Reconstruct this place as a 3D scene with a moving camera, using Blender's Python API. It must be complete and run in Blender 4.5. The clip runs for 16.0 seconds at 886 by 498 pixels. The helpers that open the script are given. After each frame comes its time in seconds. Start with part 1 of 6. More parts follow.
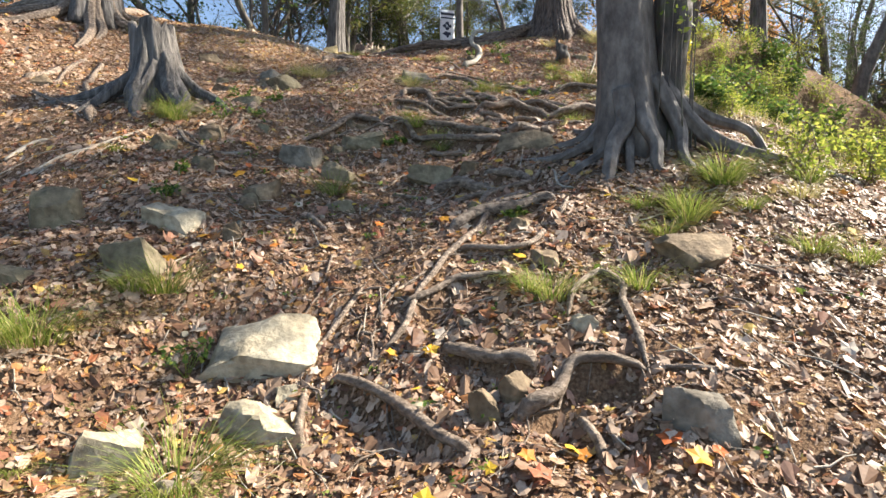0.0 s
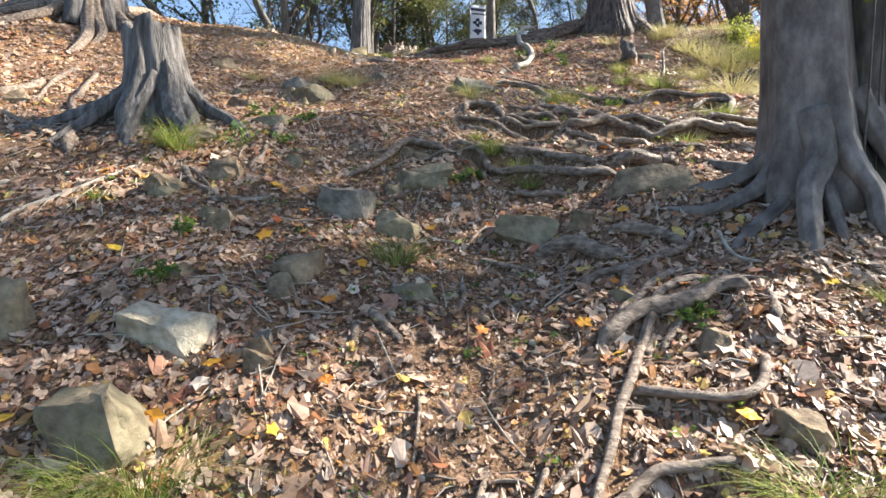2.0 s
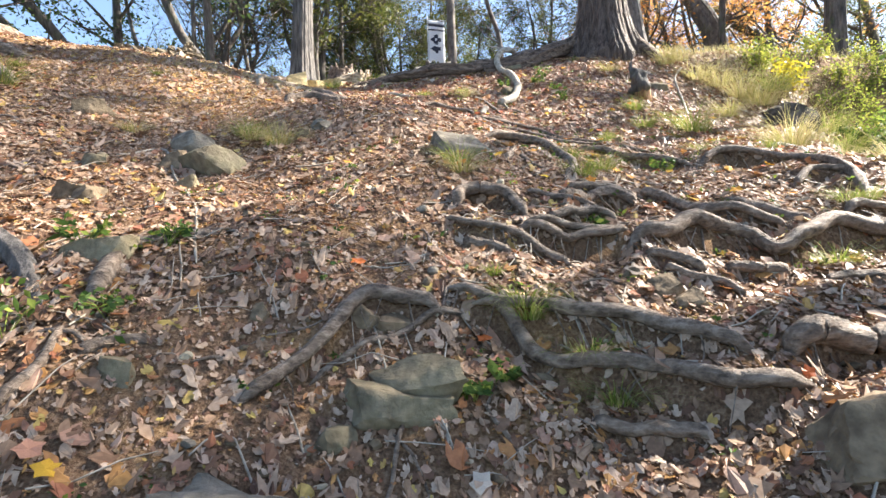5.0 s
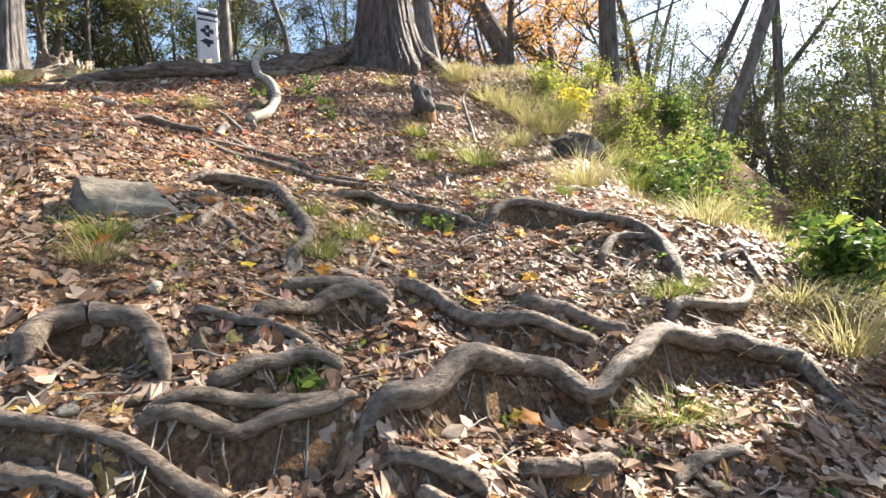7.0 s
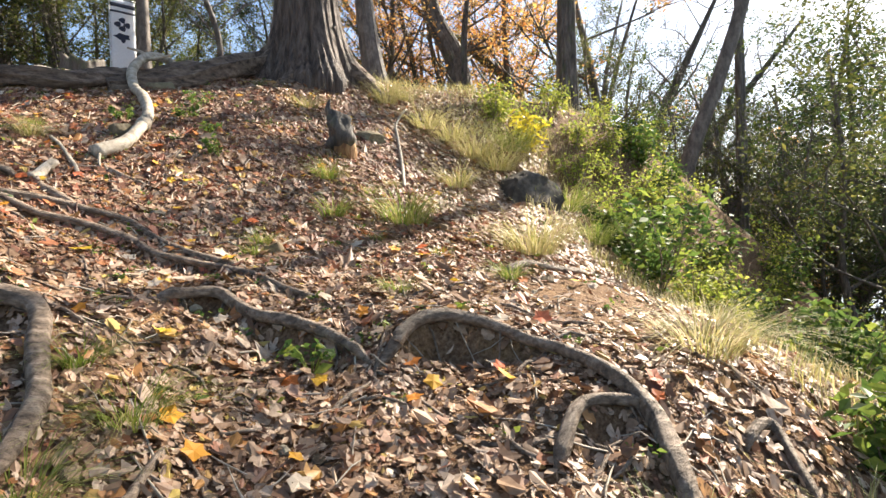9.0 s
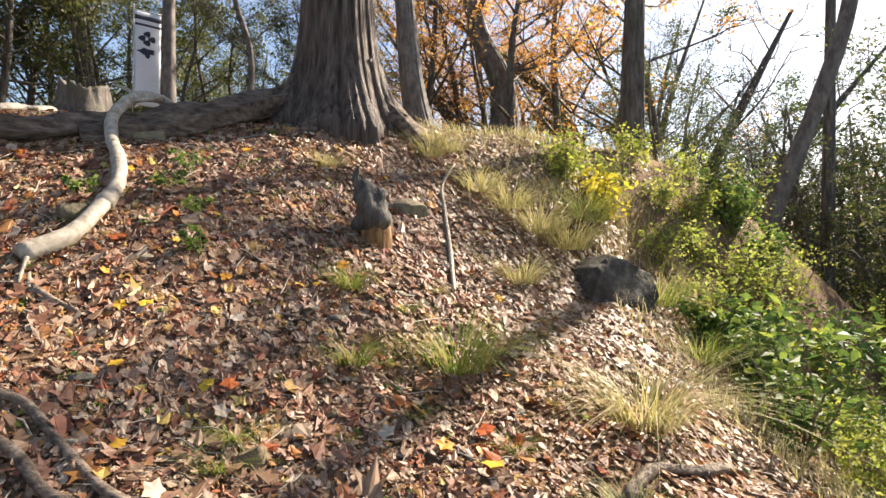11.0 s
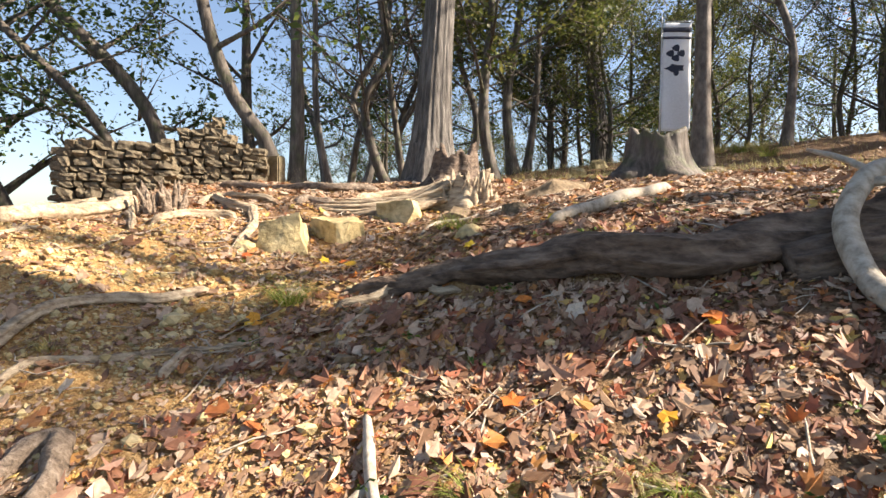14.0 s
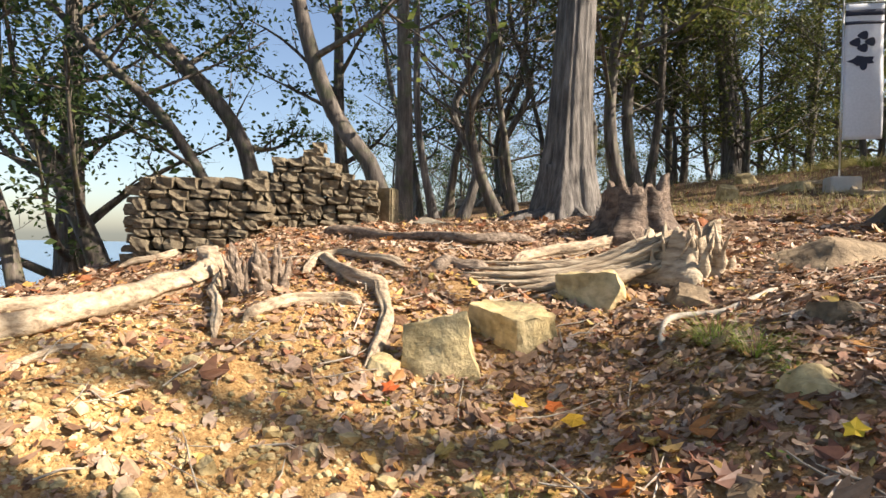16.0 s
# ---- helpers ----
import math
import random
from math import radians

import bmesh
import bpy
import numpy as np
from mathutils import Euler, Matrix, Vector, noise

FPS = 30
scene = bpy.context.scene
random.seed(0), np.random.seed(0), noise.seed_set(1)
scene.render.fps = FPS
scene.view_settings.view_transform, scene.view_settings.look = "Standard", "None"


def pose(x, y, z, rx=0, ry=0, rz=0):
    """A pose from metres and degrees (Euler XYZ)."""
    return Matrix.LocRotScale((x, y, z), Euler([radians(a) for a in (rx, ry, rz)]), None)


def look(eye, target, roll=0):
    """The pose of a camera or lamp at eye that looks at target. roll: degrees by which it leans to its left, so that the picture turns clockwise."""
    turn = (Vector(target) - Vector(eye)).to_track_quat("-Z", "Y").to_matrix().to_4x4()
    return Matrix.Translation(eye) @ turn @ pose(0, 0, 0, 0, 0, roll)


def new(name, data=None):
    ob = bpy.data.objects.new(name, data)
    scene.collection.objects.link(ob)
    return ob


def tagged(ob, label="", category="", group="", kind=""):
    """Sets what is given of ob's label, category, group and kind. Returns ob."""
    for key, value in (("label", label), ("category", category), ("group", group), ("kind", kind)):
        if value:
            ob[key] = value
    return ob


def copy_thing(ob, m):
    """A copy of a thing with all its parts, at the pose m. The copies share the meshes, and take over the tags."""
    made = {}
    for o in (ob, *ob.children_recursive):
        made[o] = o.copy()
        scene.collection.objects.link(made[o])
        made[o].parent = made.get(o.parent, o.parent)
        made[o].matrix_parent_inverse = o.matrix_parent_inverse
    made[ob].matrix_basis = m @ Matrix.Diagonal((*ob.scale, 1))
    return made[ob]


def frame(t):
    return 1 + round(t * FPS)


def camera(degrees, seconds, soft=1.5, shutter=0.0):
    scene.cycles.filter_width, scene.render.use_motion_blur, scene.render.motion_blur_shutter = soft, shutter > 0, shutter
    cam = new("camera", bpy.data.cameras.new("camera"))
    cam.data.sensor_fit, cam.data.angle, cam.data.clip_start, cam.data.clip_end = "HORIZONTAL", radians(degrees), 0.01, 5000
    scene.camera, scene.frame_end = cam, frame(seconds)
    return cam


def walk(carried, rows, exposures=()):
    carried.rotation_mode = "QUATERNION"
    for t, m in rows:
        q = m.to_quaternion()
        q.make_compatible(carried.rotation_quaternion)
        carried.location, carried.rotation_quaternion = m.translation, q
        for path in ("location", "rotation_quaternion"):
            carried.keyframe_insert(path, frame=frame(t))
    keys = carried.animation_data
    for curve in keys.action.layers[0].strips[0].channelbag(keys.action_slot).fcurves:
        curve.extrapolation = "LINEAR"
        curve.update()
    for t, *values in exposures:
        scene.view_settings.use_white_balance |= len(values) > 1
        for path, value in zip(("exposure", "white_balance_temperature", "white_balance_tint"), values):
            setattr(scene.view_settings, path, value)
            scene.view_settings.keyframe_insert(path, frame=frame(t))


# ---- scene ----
cam = camera(74.9, 16.0)
PATH = [
    (0, (0.066, -0.076, 1.396), (0.033, 1.923, 1.333), -0.1),
    (0.5, (-0.091, 0.277, 1.486), (-0.134, 2.276, 1.421), 0.2),
    (1, (-0.259, 0.535, 1.583), (-0.325, 2.533, 1.523), 0.2),
    (1.5, (-0.427, 0.847, 1.691), (-0.505, 2.845, 1.64), 0.2),
    (2, (-0.513, 1.359, 1.905), (-0.597, 3.356, 1.833), -0.3),
    (2.5, (-0.568, 1.758, 2.02), (-0.651, 3.756, 1.958), -0.5),
    (3, (-0.551, 2.151, 2.116), (-0.611, 4.149, 2.052), -0.7),
    (3.2, (-0.574, 2.3, 2.181), (-0.627, 4.298, 2.116), -0.7),
    (5.3, (-0.76, 3.895, 2.923), (-0.616, 5.889, 2.89), -2.3),
    (5.5, (-0.711, 4.028, 2.973), (-0.478, 6.014, 2.937), -2.4),
    (6, (-0.458, 4.393, 3.104), (-0.01, 6.342, 3.061), -3.0),
    (6.5, (-0.269, 4.764, 3.239), (0.316, 6.676, 3.188), -2.8),
    (7, (0.006, 5.064, 3.335), (0.711, 6.935, 3.283), -2.7),
    (7.5, (0.294, 5.385, 3.483), (1.06, 7.231, 3.424), -2.8),
    (8, (0.432, 5.651, 3.66), (1.26, 7.471, 3.607), -2.3),
    (8.2, (0.486, 5.75, 3.702), (1.33, 7.562, 3.65), -2.3),
    (10.3, (1.118, 6.949, 4.322), (1.912, 8.785, 4.304), 0.8),
    (10.5, (1.12, 7.109, 4.42), (1.899, 8.951, 4.405), 1.0),
    (11, (1.168, 7.466, 4.61), (1.922, 9.318, 4.596), 0.9),
    (11.5, (1.198, 7.869, 4.743), (1.828, 9.767, 4.724), 0.8),
    (12, (1.032, 8.313, 4.87), (1.368, 10.285, 4.843), 1.1),
    (12.5, (0.813, 8.75, 5.077), (0.742, 10.748, 5.043), 1.0),
    (13, (0.498, 9.054, 5.171), (0.044, 11.002, 5.14), 1.1),
    (13.5, (0.146, 9.453, 5.323), (-0.473, 11.354, 5.28), 1.0),
    (14, (-0.176, 9.846, 5.476), (-0.901, 11.709, 5.434), 0.9),
    (14.5, (-0.568, 10.151, 5.64), (-1.38, 11.978, 5.603), 1.2),
    (15, (-0.863, 10.45, 5.773), (-1.724, 12.254, 5.731), 1.0),
    (15.5, (-1.166, 10.744, 5.804), (-2.075, 12.525, 5.76), 0.9),
    (16, (-1.461, 10.968, 5.942), (-2.417, 12.724, 5.908), 0.9),
]
walk(cam, [(t, look(eye, target, roll)) for t, eye, target, roll in PATH], exposures=((0.0, 1.67, 6350, 10), (2.0, 1.93, 6050, 10), (3.0, 2.35, 6050, 10), (5.5, 2.13, 6250, 11), (6.5, 2.03, 6300, 11), (7.5, 2.05, 6350, 10), (8.2, 1.95, 6450, 10), (10.5, 1.64, 6750, 12), (13.0, 1.65, 6750, 15), (13.8, 1.65, 6750, 13), (14.6, 1.75, 7000, 15), (15.2, 1.73, 7000, 15), (16.0, 1.44, 6700, 13)))

# ---- light ----
SUN_AZ, SUN_EL = 72.0, 38.0     # degrees: clockwise from +y, above the horizon
world = bpy.data.worlds.new("sky")
scene.world = world
world.use_nodes = True
sky = world.node_tree.nodes.new("ShaderNodeTexSky")
sky.sky_type = "NISHITA"
sky.sun_disc = False
sky.sun_elevation, sky.sun_rotation = radians(SUN_EL), radians(SUN_AZ)
sky.air_density, sky.dust_density = 1.0, 1.3
sky.ozone_density = 1.4
world.node_tree.links.new(sky.outputs[0], world.node_tree.nodes["Background"].inputs[0])
world.node_tree.nodes["Background"].inputs[1].default_value = 0.072
sun = new("sun", bpy.data.lights.new("sun", "SUN"))
sun.data.energy, sun.data.angle, sun.data.color = 5.0, radians(0.55), (1.0, 0.91, 0.77)
TO_SUN = Vector((math.sin(radians(SUN_AZ)) * math.cos(radians(SUN_EL)), math.cos(radians(SUN_AZ)) * math.cos(radians(SUN_EL)), math.sin(radians(SUN_EL))))
sun.matrix_world = look((20, 20, 30), Vector((20, 20, 30)) - TO_SUN)


# ---- materials ----
def mat(name):
    m = bpy.data.materials.new(name)
    m.use_nodes = True
    nt = m.node_tree
    return m, nt, nt.nodes["Principled BSDF"]


def node(nt, kind, **values):
    n = nt.nodes.new(kind)
    for k, v in values.items():
        n.inputs[k.replace("_", " ")].default_value = v
    return n


def ramp(nt, fac, stops):
    r = nt.nodes.new("ShaderNodeValToRGB")
    while len(r.color_ramp.elements) < len(stops):
        r.color_ramp.elements.new(0.5)
    for e, (p, c) in zip(r.color_ramp.elements, stops):
        e.position, e.color = p, (*c, 1)
    nt.links.new(fac, r.inputs[0])
    return r.outputs[0]


def mixed(nt, fac, a, b, mode="MIX"):
    m = nt.nodes.new("ShaderNodeMix")
    m.data_type, m.blend_type = "RGBA", mode
    for sock, v in ((m.inputs[0], fac), (m.inputs[6], a), (m.inputs[7], b)):
        if hasattr(v, "links"):
            nt.links.new(v, sock)
        elif isinstance(v, tuple):
            sock.default_value = (*v, 1)
        else:
            sock.default_value = v
    return m.outputs[2]


def noisy(nt, scale, detail=6, stretch=(1, 1, 1), rough=0.6):
    tc = nt.nodes.new("ShaderNodeTexCoord")
    mp = nt.nodes.new("ShaderNodeMapping")
    mp.inputs["Scale"].default_value = stretch
    n = node(nt, "ShaderNodeTexNoise", Scale=scale, Detail=detail, Roughness=rough)
    nt.links.new(tc.outputs["Object"], mp.inputs[0])
    nt.links.new(mp.outputs[0], n.inputs["Vector"])
    return n.outputs["Fac"]


def relief(nt, bsdf, height, strength=0.5, distance=0.01):
    b = node(nt, "ShaderNodeBump", Strength=strength, Distance=distance)
    nt.links.new(height, b.inputs["Height"])
    nt.links.new(b.outputs[0], bsdf.inputs["Normal"])


def soil_material():
    m, nt, b = mat("soil")
    fine, mid = noisy(nt, 60, 8), noisy(nt, 2.2, 5)
    c1 = ramp(nt, fine, [(0.3, (0.075, 0.042, 0.024)), (0.52, (0.19, 0.115, 0.066)), (0.75, (0.34, 0.23, 0.14))])
    c2 = ramp(nt, fine, [(0.3, (0.2, 0.105, 0.04)), (0.5, (0.42, 0.25, 0.10)), (0.75, (0.62, 0.42, 0.20))])
    # the trodden summit is bare sandy clay
    tc = nt.nodes.new("ShaderNodeTexCoord")
    sep = nt.nodes.new("ShaderNodeSeparateXYZ")
    nt.links.new(tc.outputs["Object"], sep.inputs[0])
    d = node(nt, "ShaderNodeVectorMath")
    d.operation = "DISTANCE"
    d.inputs[1].default_value = (-3.2, 12.0, 5.2)
    nt.links.new(tc.outputs["Object"], d.inputs[0])
    near = ramp(nt, math_node(nt, "MULTIPLY", d.outputs["Value"], 0.2), [(0.32, (1, 1, 1)), (0.6, (0, 0, 0))])
    patch = ramp(nt, mid, [(0.55, (0, 0, 0)), (0.72, (0.55, 0.55, 0.55))])
    f = mixed(nt, 1.0, near, patch, "LIGHTEN")
    nt.links.new(mixed(nt, f, c1, c2), b.inputs["Base Color"])
    b.inputs["Roughness"].default_value = 0.95
    b.inputs["Specular IOR Level"].default_value = 0.15
    relief(nt, b, fine, 0.7, 0.03)
    return m


def math_node(nt, op, a, v):
    n = nt.nodes.new("ShaderNodeMath")
    n.operation = op
    nt.links.new(a, n.inputs[0])
    if hasattr(v, "links"):
        nt.links.new(v, n.inputs[1])
    else:
        n.inputs[1].default_value = v
    return n.outputs[0]


def island_material(name, stops, rough=0.7, glow_through=0.25, spec=0.25, whole=False):
    """Leaves and blades: each one its own shade, thin enough to pass some light."""
    m, nt, b = mat(name)
    if whole:
        rnd = nt.nodes.new("ShaderNodeObjectInfo").outputs["Random"]
    else:
        rnd = nt.nodes.new("ShaderNodeNewGeometry").outputs["Random Per Island"]
    col = ramp(nt, rnd, stops)
    vein = noisy(nt, 45, 4)
    col = mixed(nt, 0.55, col, ramp(nt, vein, [(0.35, (0.45, 0.42, 0.4)), (0.65, (1, 1, 1))]), "MULTIPLY")
    nt.links.new(col, b.inputs["Base Color"])
    b.inputs["Roughness"].default_value = rough
    b.inputs["Specular IOR Level"].default_value = spec
    tr = nt.nodes.new("ShaderNodeBsdfTranslucent")
    nt.links.new(col, tr.inputs[0])
    mx = nt.nodes.new("ShaderNodeMixShader")
    mx.inputs[0].default_value = glow_through
    nt.links.new(b.outputs[0], mx.inputs[1])
    nt.links.new(tr.outputs[0], mx.inputs[2])
    nt.links.new(mx.outputs[0], nt.nodes["Material Output"].inputs[0])
    return m


def bark_material(name, dark, mid, light, grain=14, stretch=(1, 1, 0.12), depth=0.02, moss=0.0):
    m, nt, b = mat(name)
    g, big = noisy(nt, grain, 8, stretch, 0.65), noisy(nt, 3.0, 4)
    col = ramp(nt, g, [(0.32, dark), (0.5, mid), (0.72, light)])
    col = mixed(nt, 0.5, col, ramp(nt, big, [(0.3, (0.55, 0.55, 0.55)), (0.7, (1, 1, 1))]), "MULTIPLY")
    if moss:
        col = mixed(nt, ramp(nt, noisy(nt, 5, 6), [(0.5, (0, 0, 0)), (0.62, (moss, moss, moss))]), col, (0.09, 0.11, 0.035))
    nt.links.new(col, b.inputs["Base Color"])
    b.inputs["Roughness"].default_value = 0.68
    b.inputs["Specular IOR Level"].default_value = 0.35
    relief(nt, b, g, 0.9, depth)
    return m


def stone_material(name, dark, mid, light, moss=0.0):
    m, nt, b = mat(name)
    g, big = noisy(nt, 22, 9), noisy(nt, 5, 5)
    col = ramp(nt, big, [(0.3, dark), (0.5, mid), (0.7, light)])
    col = mixed(nt, 0.7, col, ramp(nt, g, [(0.3, (0.45, 0.45, 0.45)), (0.6, (1, 1, 1))]), "MULTIPLY")
    rnd = nt.nodes.new("ShaderNodeObjectInfo").outputs["Random"]
    col = mixed(nt, 0.6, col, ramp(nt, rnd, [(0.0, (0.7, 0.68, 0.66)), (1.0, (1.1, 1.05, 0.98))]), "MULTIPLY")
    if moss:
        col = mixed(nt, ramp(nt, noisy(nt, 7, 6), [(0.45, (0, 0, 0)), (0.6, (moss, moss, moss))]), col, (0.12, 0.13, 0.05))
    nt.links.new(col, b.inputs["Base Color"])
    b.inputs["Roughness"].default_value = 0.85
    b.inputs["Specular IOR Level"].default_value = 0.3
    relief(nt, b, g, 0.8, 0.02)
    return m


def plain_material(name, colour, rough=0.6, metal=0.0):
    m, nt, b = mat(name)
    n = noisy(nt, 30, 4)
    nt.links.new(mixed(nt, 0.3, colour, ramp(nt, n, [(0.3, (0.6, 0.6, 0.6)), (0.7, (1, 1, 1))]), "MULTIPLY"), b.inputs["Base Color"])
    b.inputs["Roughness"].default_value, b.inputs["Metallic"].default_value = rough, metal
    return m


SOIL = soil_material()
LITTER = island_material("fallen_leaves", [(0.0, (0.16, 0.075, 0.04)), (0.2, (0.28, 0.165, 0.095)), (0.46, (0.41, 0.262, 0.158)), (0.66, (0.55, 0.395, 0.272)),
                                           (0.78, (0.61, 0.465, 0.34)), (0.88, (0.36, 0.13, 0.06)), (0.96, (0.5, 0.26, 0.08)), (1.0, (0.62, 0.47, 0.13))], 0.5, 0.15, 0.35)
LITTER_RED = island_material("red_brown_fallen_leaves", [(0.0, (0.13, 0.05, 0.03)), (0.3, (0.27, 0.12, 0.07)), (0.55, (0.4, 0.2, 0.12)), (0.72, (0.5, 0.32, 0.22)), (0.84, (0.36, 0.1, 0.045)), (0.95, (0.55, 0.22, 0.06)), (1.0, (0.66, 0.5, 0.16))], 0.5, 0.2, 0.35)
MAPLE = island_material("bright_fallen_leaves", [(0.0, (0.78, 0.55, 0.05)), (0.35, (0.75, 0.33, 0.04)), (0.6, (0.55, 0.12, 0.04)), (0.75, (0.62, 0.5, 0.36)), (1.0, (0.7, 0.6, 0.48))], 0.55, 0.2, whole=True)
GRASS_LUSH = island_material("lush_grass", [(0.0, (0.12, 0.19, 0.03)), (0.5, (0.29, 0.37, 0.07)), (0.8, (0.45, 0.45, 0.12)), (1.0, (0.6, 0.52, 0.26))], 0.5, 0.4)
GRASS_DRY = island_material("dry_grass", [(0.0, (0.28, 0.31, 0.08)), (0.4, (0.52, 0.46, 0.18)), (1.0, (0.7, 0.6, 0.36))], 0.55, 0.4)
LEAF_DARK = island_material("evergreen_leaves", [(0.0, (0.035, 0.065, 0.025)), (0.6, (0.075, 0.12, 0.035)), (1.0, (0.17, 0.2, 0.055))], 0.55, 0.5, 0.25)
LEAF_OLIVE = island_material("olive_leaves", [(0.0, (0.05, 0.075, 0.02)), (0.6, (0.12, 0.14, 0.035)), (1.0, (0.24, 0.22, 0.06))], 0.45, 0.5, 0.3)
LEAF_LIGHT = island_material("light_green_leaves", [(0.0, (0.17, 0.24, 0.035)), (0.5, (0.36, 0.42, 0.07)), (1.0, (0.62, 0.58, 0.13))], 0.6, 0.5, 0.2)
LEAF_GLOSS = island_material("glossy_leaves", [(0.0, (0.05, 0.10, 0.025)), (0.6, (0.13, 0.21, 0.045)), (1.0, (0.34, 0.4, 0.07))], 0.55, 0.45, 0.25)
LEAF_ORANGE = island_material("autumn_leaves", [(0.0, (0.5, 0.19, 0.06)), (0.5, (0.68, 0.36, 0.1)), (1.0, (0.78, 0.56, 0.18))], 0.5, 0.6)
LEAF_YELLOW = island_material("yellow_leaves", [(0.0, (0.5, 0.42, 0.04)), (1.0, (0.8, 0.66, 0.06))], 0.45, 0.45)
BARK_ROOT = bark_material("root_bark", (0.06, 0.042, 0.03), (0.235, 0.172, 0.122), (0.47, 0.375, 0.285), 30, (0.5, 1, 1), 0.03)
BARK_PALE = bark_material("pale_bark", (0.22, 0.18, 0.13), (0.42, 0.36, 0.28), (0.58, 0.51, 0.42), 22, (1, 1, 1), 0.006)
BARK_DEAD = bark_material("bleached_wood", (0.16, 0.11, 0.07), (0.43, 0.33, 0.22), (0.64, 0.53, 0.38), 14, (0.45, 1.3, 2.2), 0.02)
BARK_RUST = bark_material("rusty_wood", (0.12, 0.05, 0.02), (0.32, 0.16, 0.06), (0.5, 0.3, 0.13), 18, (1, 1, 0.3), 0.02)
BARK_OLD_ROOT = bark_material("old_root_bark", (0.035, 0.022, 0.015), (0.17, 0.115, 0.08), (0.36, 0.265, 0.19), 24, (0.3, 0.8, 0.8), 0.05)
BARK_CEDAR = bark_material("fissured_bark", (0.025, 0.017, 0.013), (0.15, 0.105, 0.08), (0.31, 0.235, 0.19), 20, (1, 1, 0.08), 0.12)
BARK_SMOOTH = bark_material("smooth_grey_bark", (0.075, 0.058, 0.047), (0.165, 0.134, 0.11), (0.3, 0.255, 0.213), 9, (1, 1, 0.5), 0.01)
BARK_DARK = bark_material("dark_bark", (0.035, 0.028, 0.023), (0.11, 0.088, 0.07), (0.24, 0.2, 0.165), 14, (1, 1, 0.2), 0.02, 0.4)
BARK_GREY = bark_material("weathered_grey_bark", (0.04, 0.034, 0.029), (0.13, 0.112, 0.096), (0.29, 0.26, 0.23), 18, (1, 1, 0.1), 0.04)
STONE = {
    "pale": stone_material("pale_sandstone", (0.26, 0.22, 0.15), (0.48, 0.42, 0.30), (0.6, 0.54, 0.41)),
    "gold": stone_material("yellow_sandstone", (0.36, 0.27, 0.12), (0.58, 0.46, 0.24), (0.7, 0.57, 0.33)),
    "grey": stone_material("grey_stone", (0.11, 0.093, 0.07), (0.23, 0.2, 0.155), (0.36, 0.32, 0.255)),
    "brown": stone_material("brown_stone", (0.11, 0.078, 0.048), (0.25, 0.185, 0.115), (0.39, 0.3, 0.19)),
    "moss": stone_material("mossy_stone", (0.14, 0.112, 0.068), (0.26, 0.212, 0.135), (0.37, 0.31, 0.21), 0.2),
    "black": stone_material("dark_rock", (0.035, 0.028, 0.023), (0.105, 0.087, 0.07), (0.25, 0.215, 0.175)),
    "wall": stone_material("wall_stone", (0.12, 0.096, 0.064), (0.24, 0.195, 0.13), (0.35, 0.29, 0.2)),
}
CLOTH = plain_material("white_cloth", (0.78, 0.79, 0.82), 0.8)
INK = plain_material("navy_print", (0.03, 0.035, 0.06), 0.8)
METAL = plain_material("galvanised_pole", (0.55, 0.56, 0.57), 0.35, 0.8)
CONCRETE = plain_material("concrete", (0.55, 0.54, 0.5), 0.9)
SEA = plain_material("sea", (0.10, 0.17, 0.26), 0.25)


# ---- terrain: one hillside, its crest and the drops beside it ----
YK = np.array([-2, 0, 2, 4, 6, 8, 10, 11.5, 13, 15, 18, 22, 25, 27.0])
ZK = np.array([-0.97, -0.13, 0.71, 1.49, 2.42, 3.32, 4.03, 4.81, 5.56, 5.93, 6.30, 6.86, 7.75, 8.0])
SK = np.array([-0.07, -0.076, -0.042, 0.02, -0.06, -0.03, -0.07, -0.09, 0.03, -0.01, 0.03, 0.06, 0.09, 0.09])


def eased(v, xs, ys):
    """A smooth curve through a few heights."""
    m = np.gradient(ys, xs)
    v = np.clip(v, xs[0], xs[-1])
    i = np.clip(np.searchsorted(xs, v) - 1, 0, len(xs) - 2)
    h = xs[i + 1] - xs[i]
    s = (v - xs[i]) / h
    return (ys[i] * (1 + 2 * s) * (1 - s) ** 2 + ys[i + 1] * s * s * (3 - 2 * s)
            + h * m[i] * s * (1 - s) ** 2 + h * m[i + 1] * s * s * (s - 1))


def softplus(v, w):
    return w * np.logaddexp(0, v / w)


def bump(x, y, cx, cy, r, h):
    return h * np.exp(-((x - cx) ** 2 + (y - cy) ** 2) / (r * r))


# swells and hollows: place and height
SWELLS = [(-1.2, 1.5, -0.16), (0.8, 1.5, -0.05), (-1.2, 2.5, -0.24), (-0.2, 2.5, -0.09), (-2.2, 3.5, 0.12), (0.8, 3.5, 0.04), (-2.2, 4.5, 0.07),
          (-1.2, 5.5, -0.16), (-2.2, 6.5, 0.12), (-1.2, 6.5, 0.13), (1.8, 6.5, 0.04), (-2.2, 7.5, -0.06), (-2.2, 8.5, -0.07), (-0.2, 8.5, 0.09),
          (-1.2, 9.5, 0.31), (0.8, 9.5, -0.08), (2.8, 9.5, 0.08), (-2.2, 11.5, -0.11), (-1.2, 11.5, -0.1), (0.8, 11.5, 0.05), (1.8, 11.5, 0.08),
          (-2.2, 12.5, -0.07), (-2.2, 13.5, -0.17), (-2.2, 14.5, -0.11)]


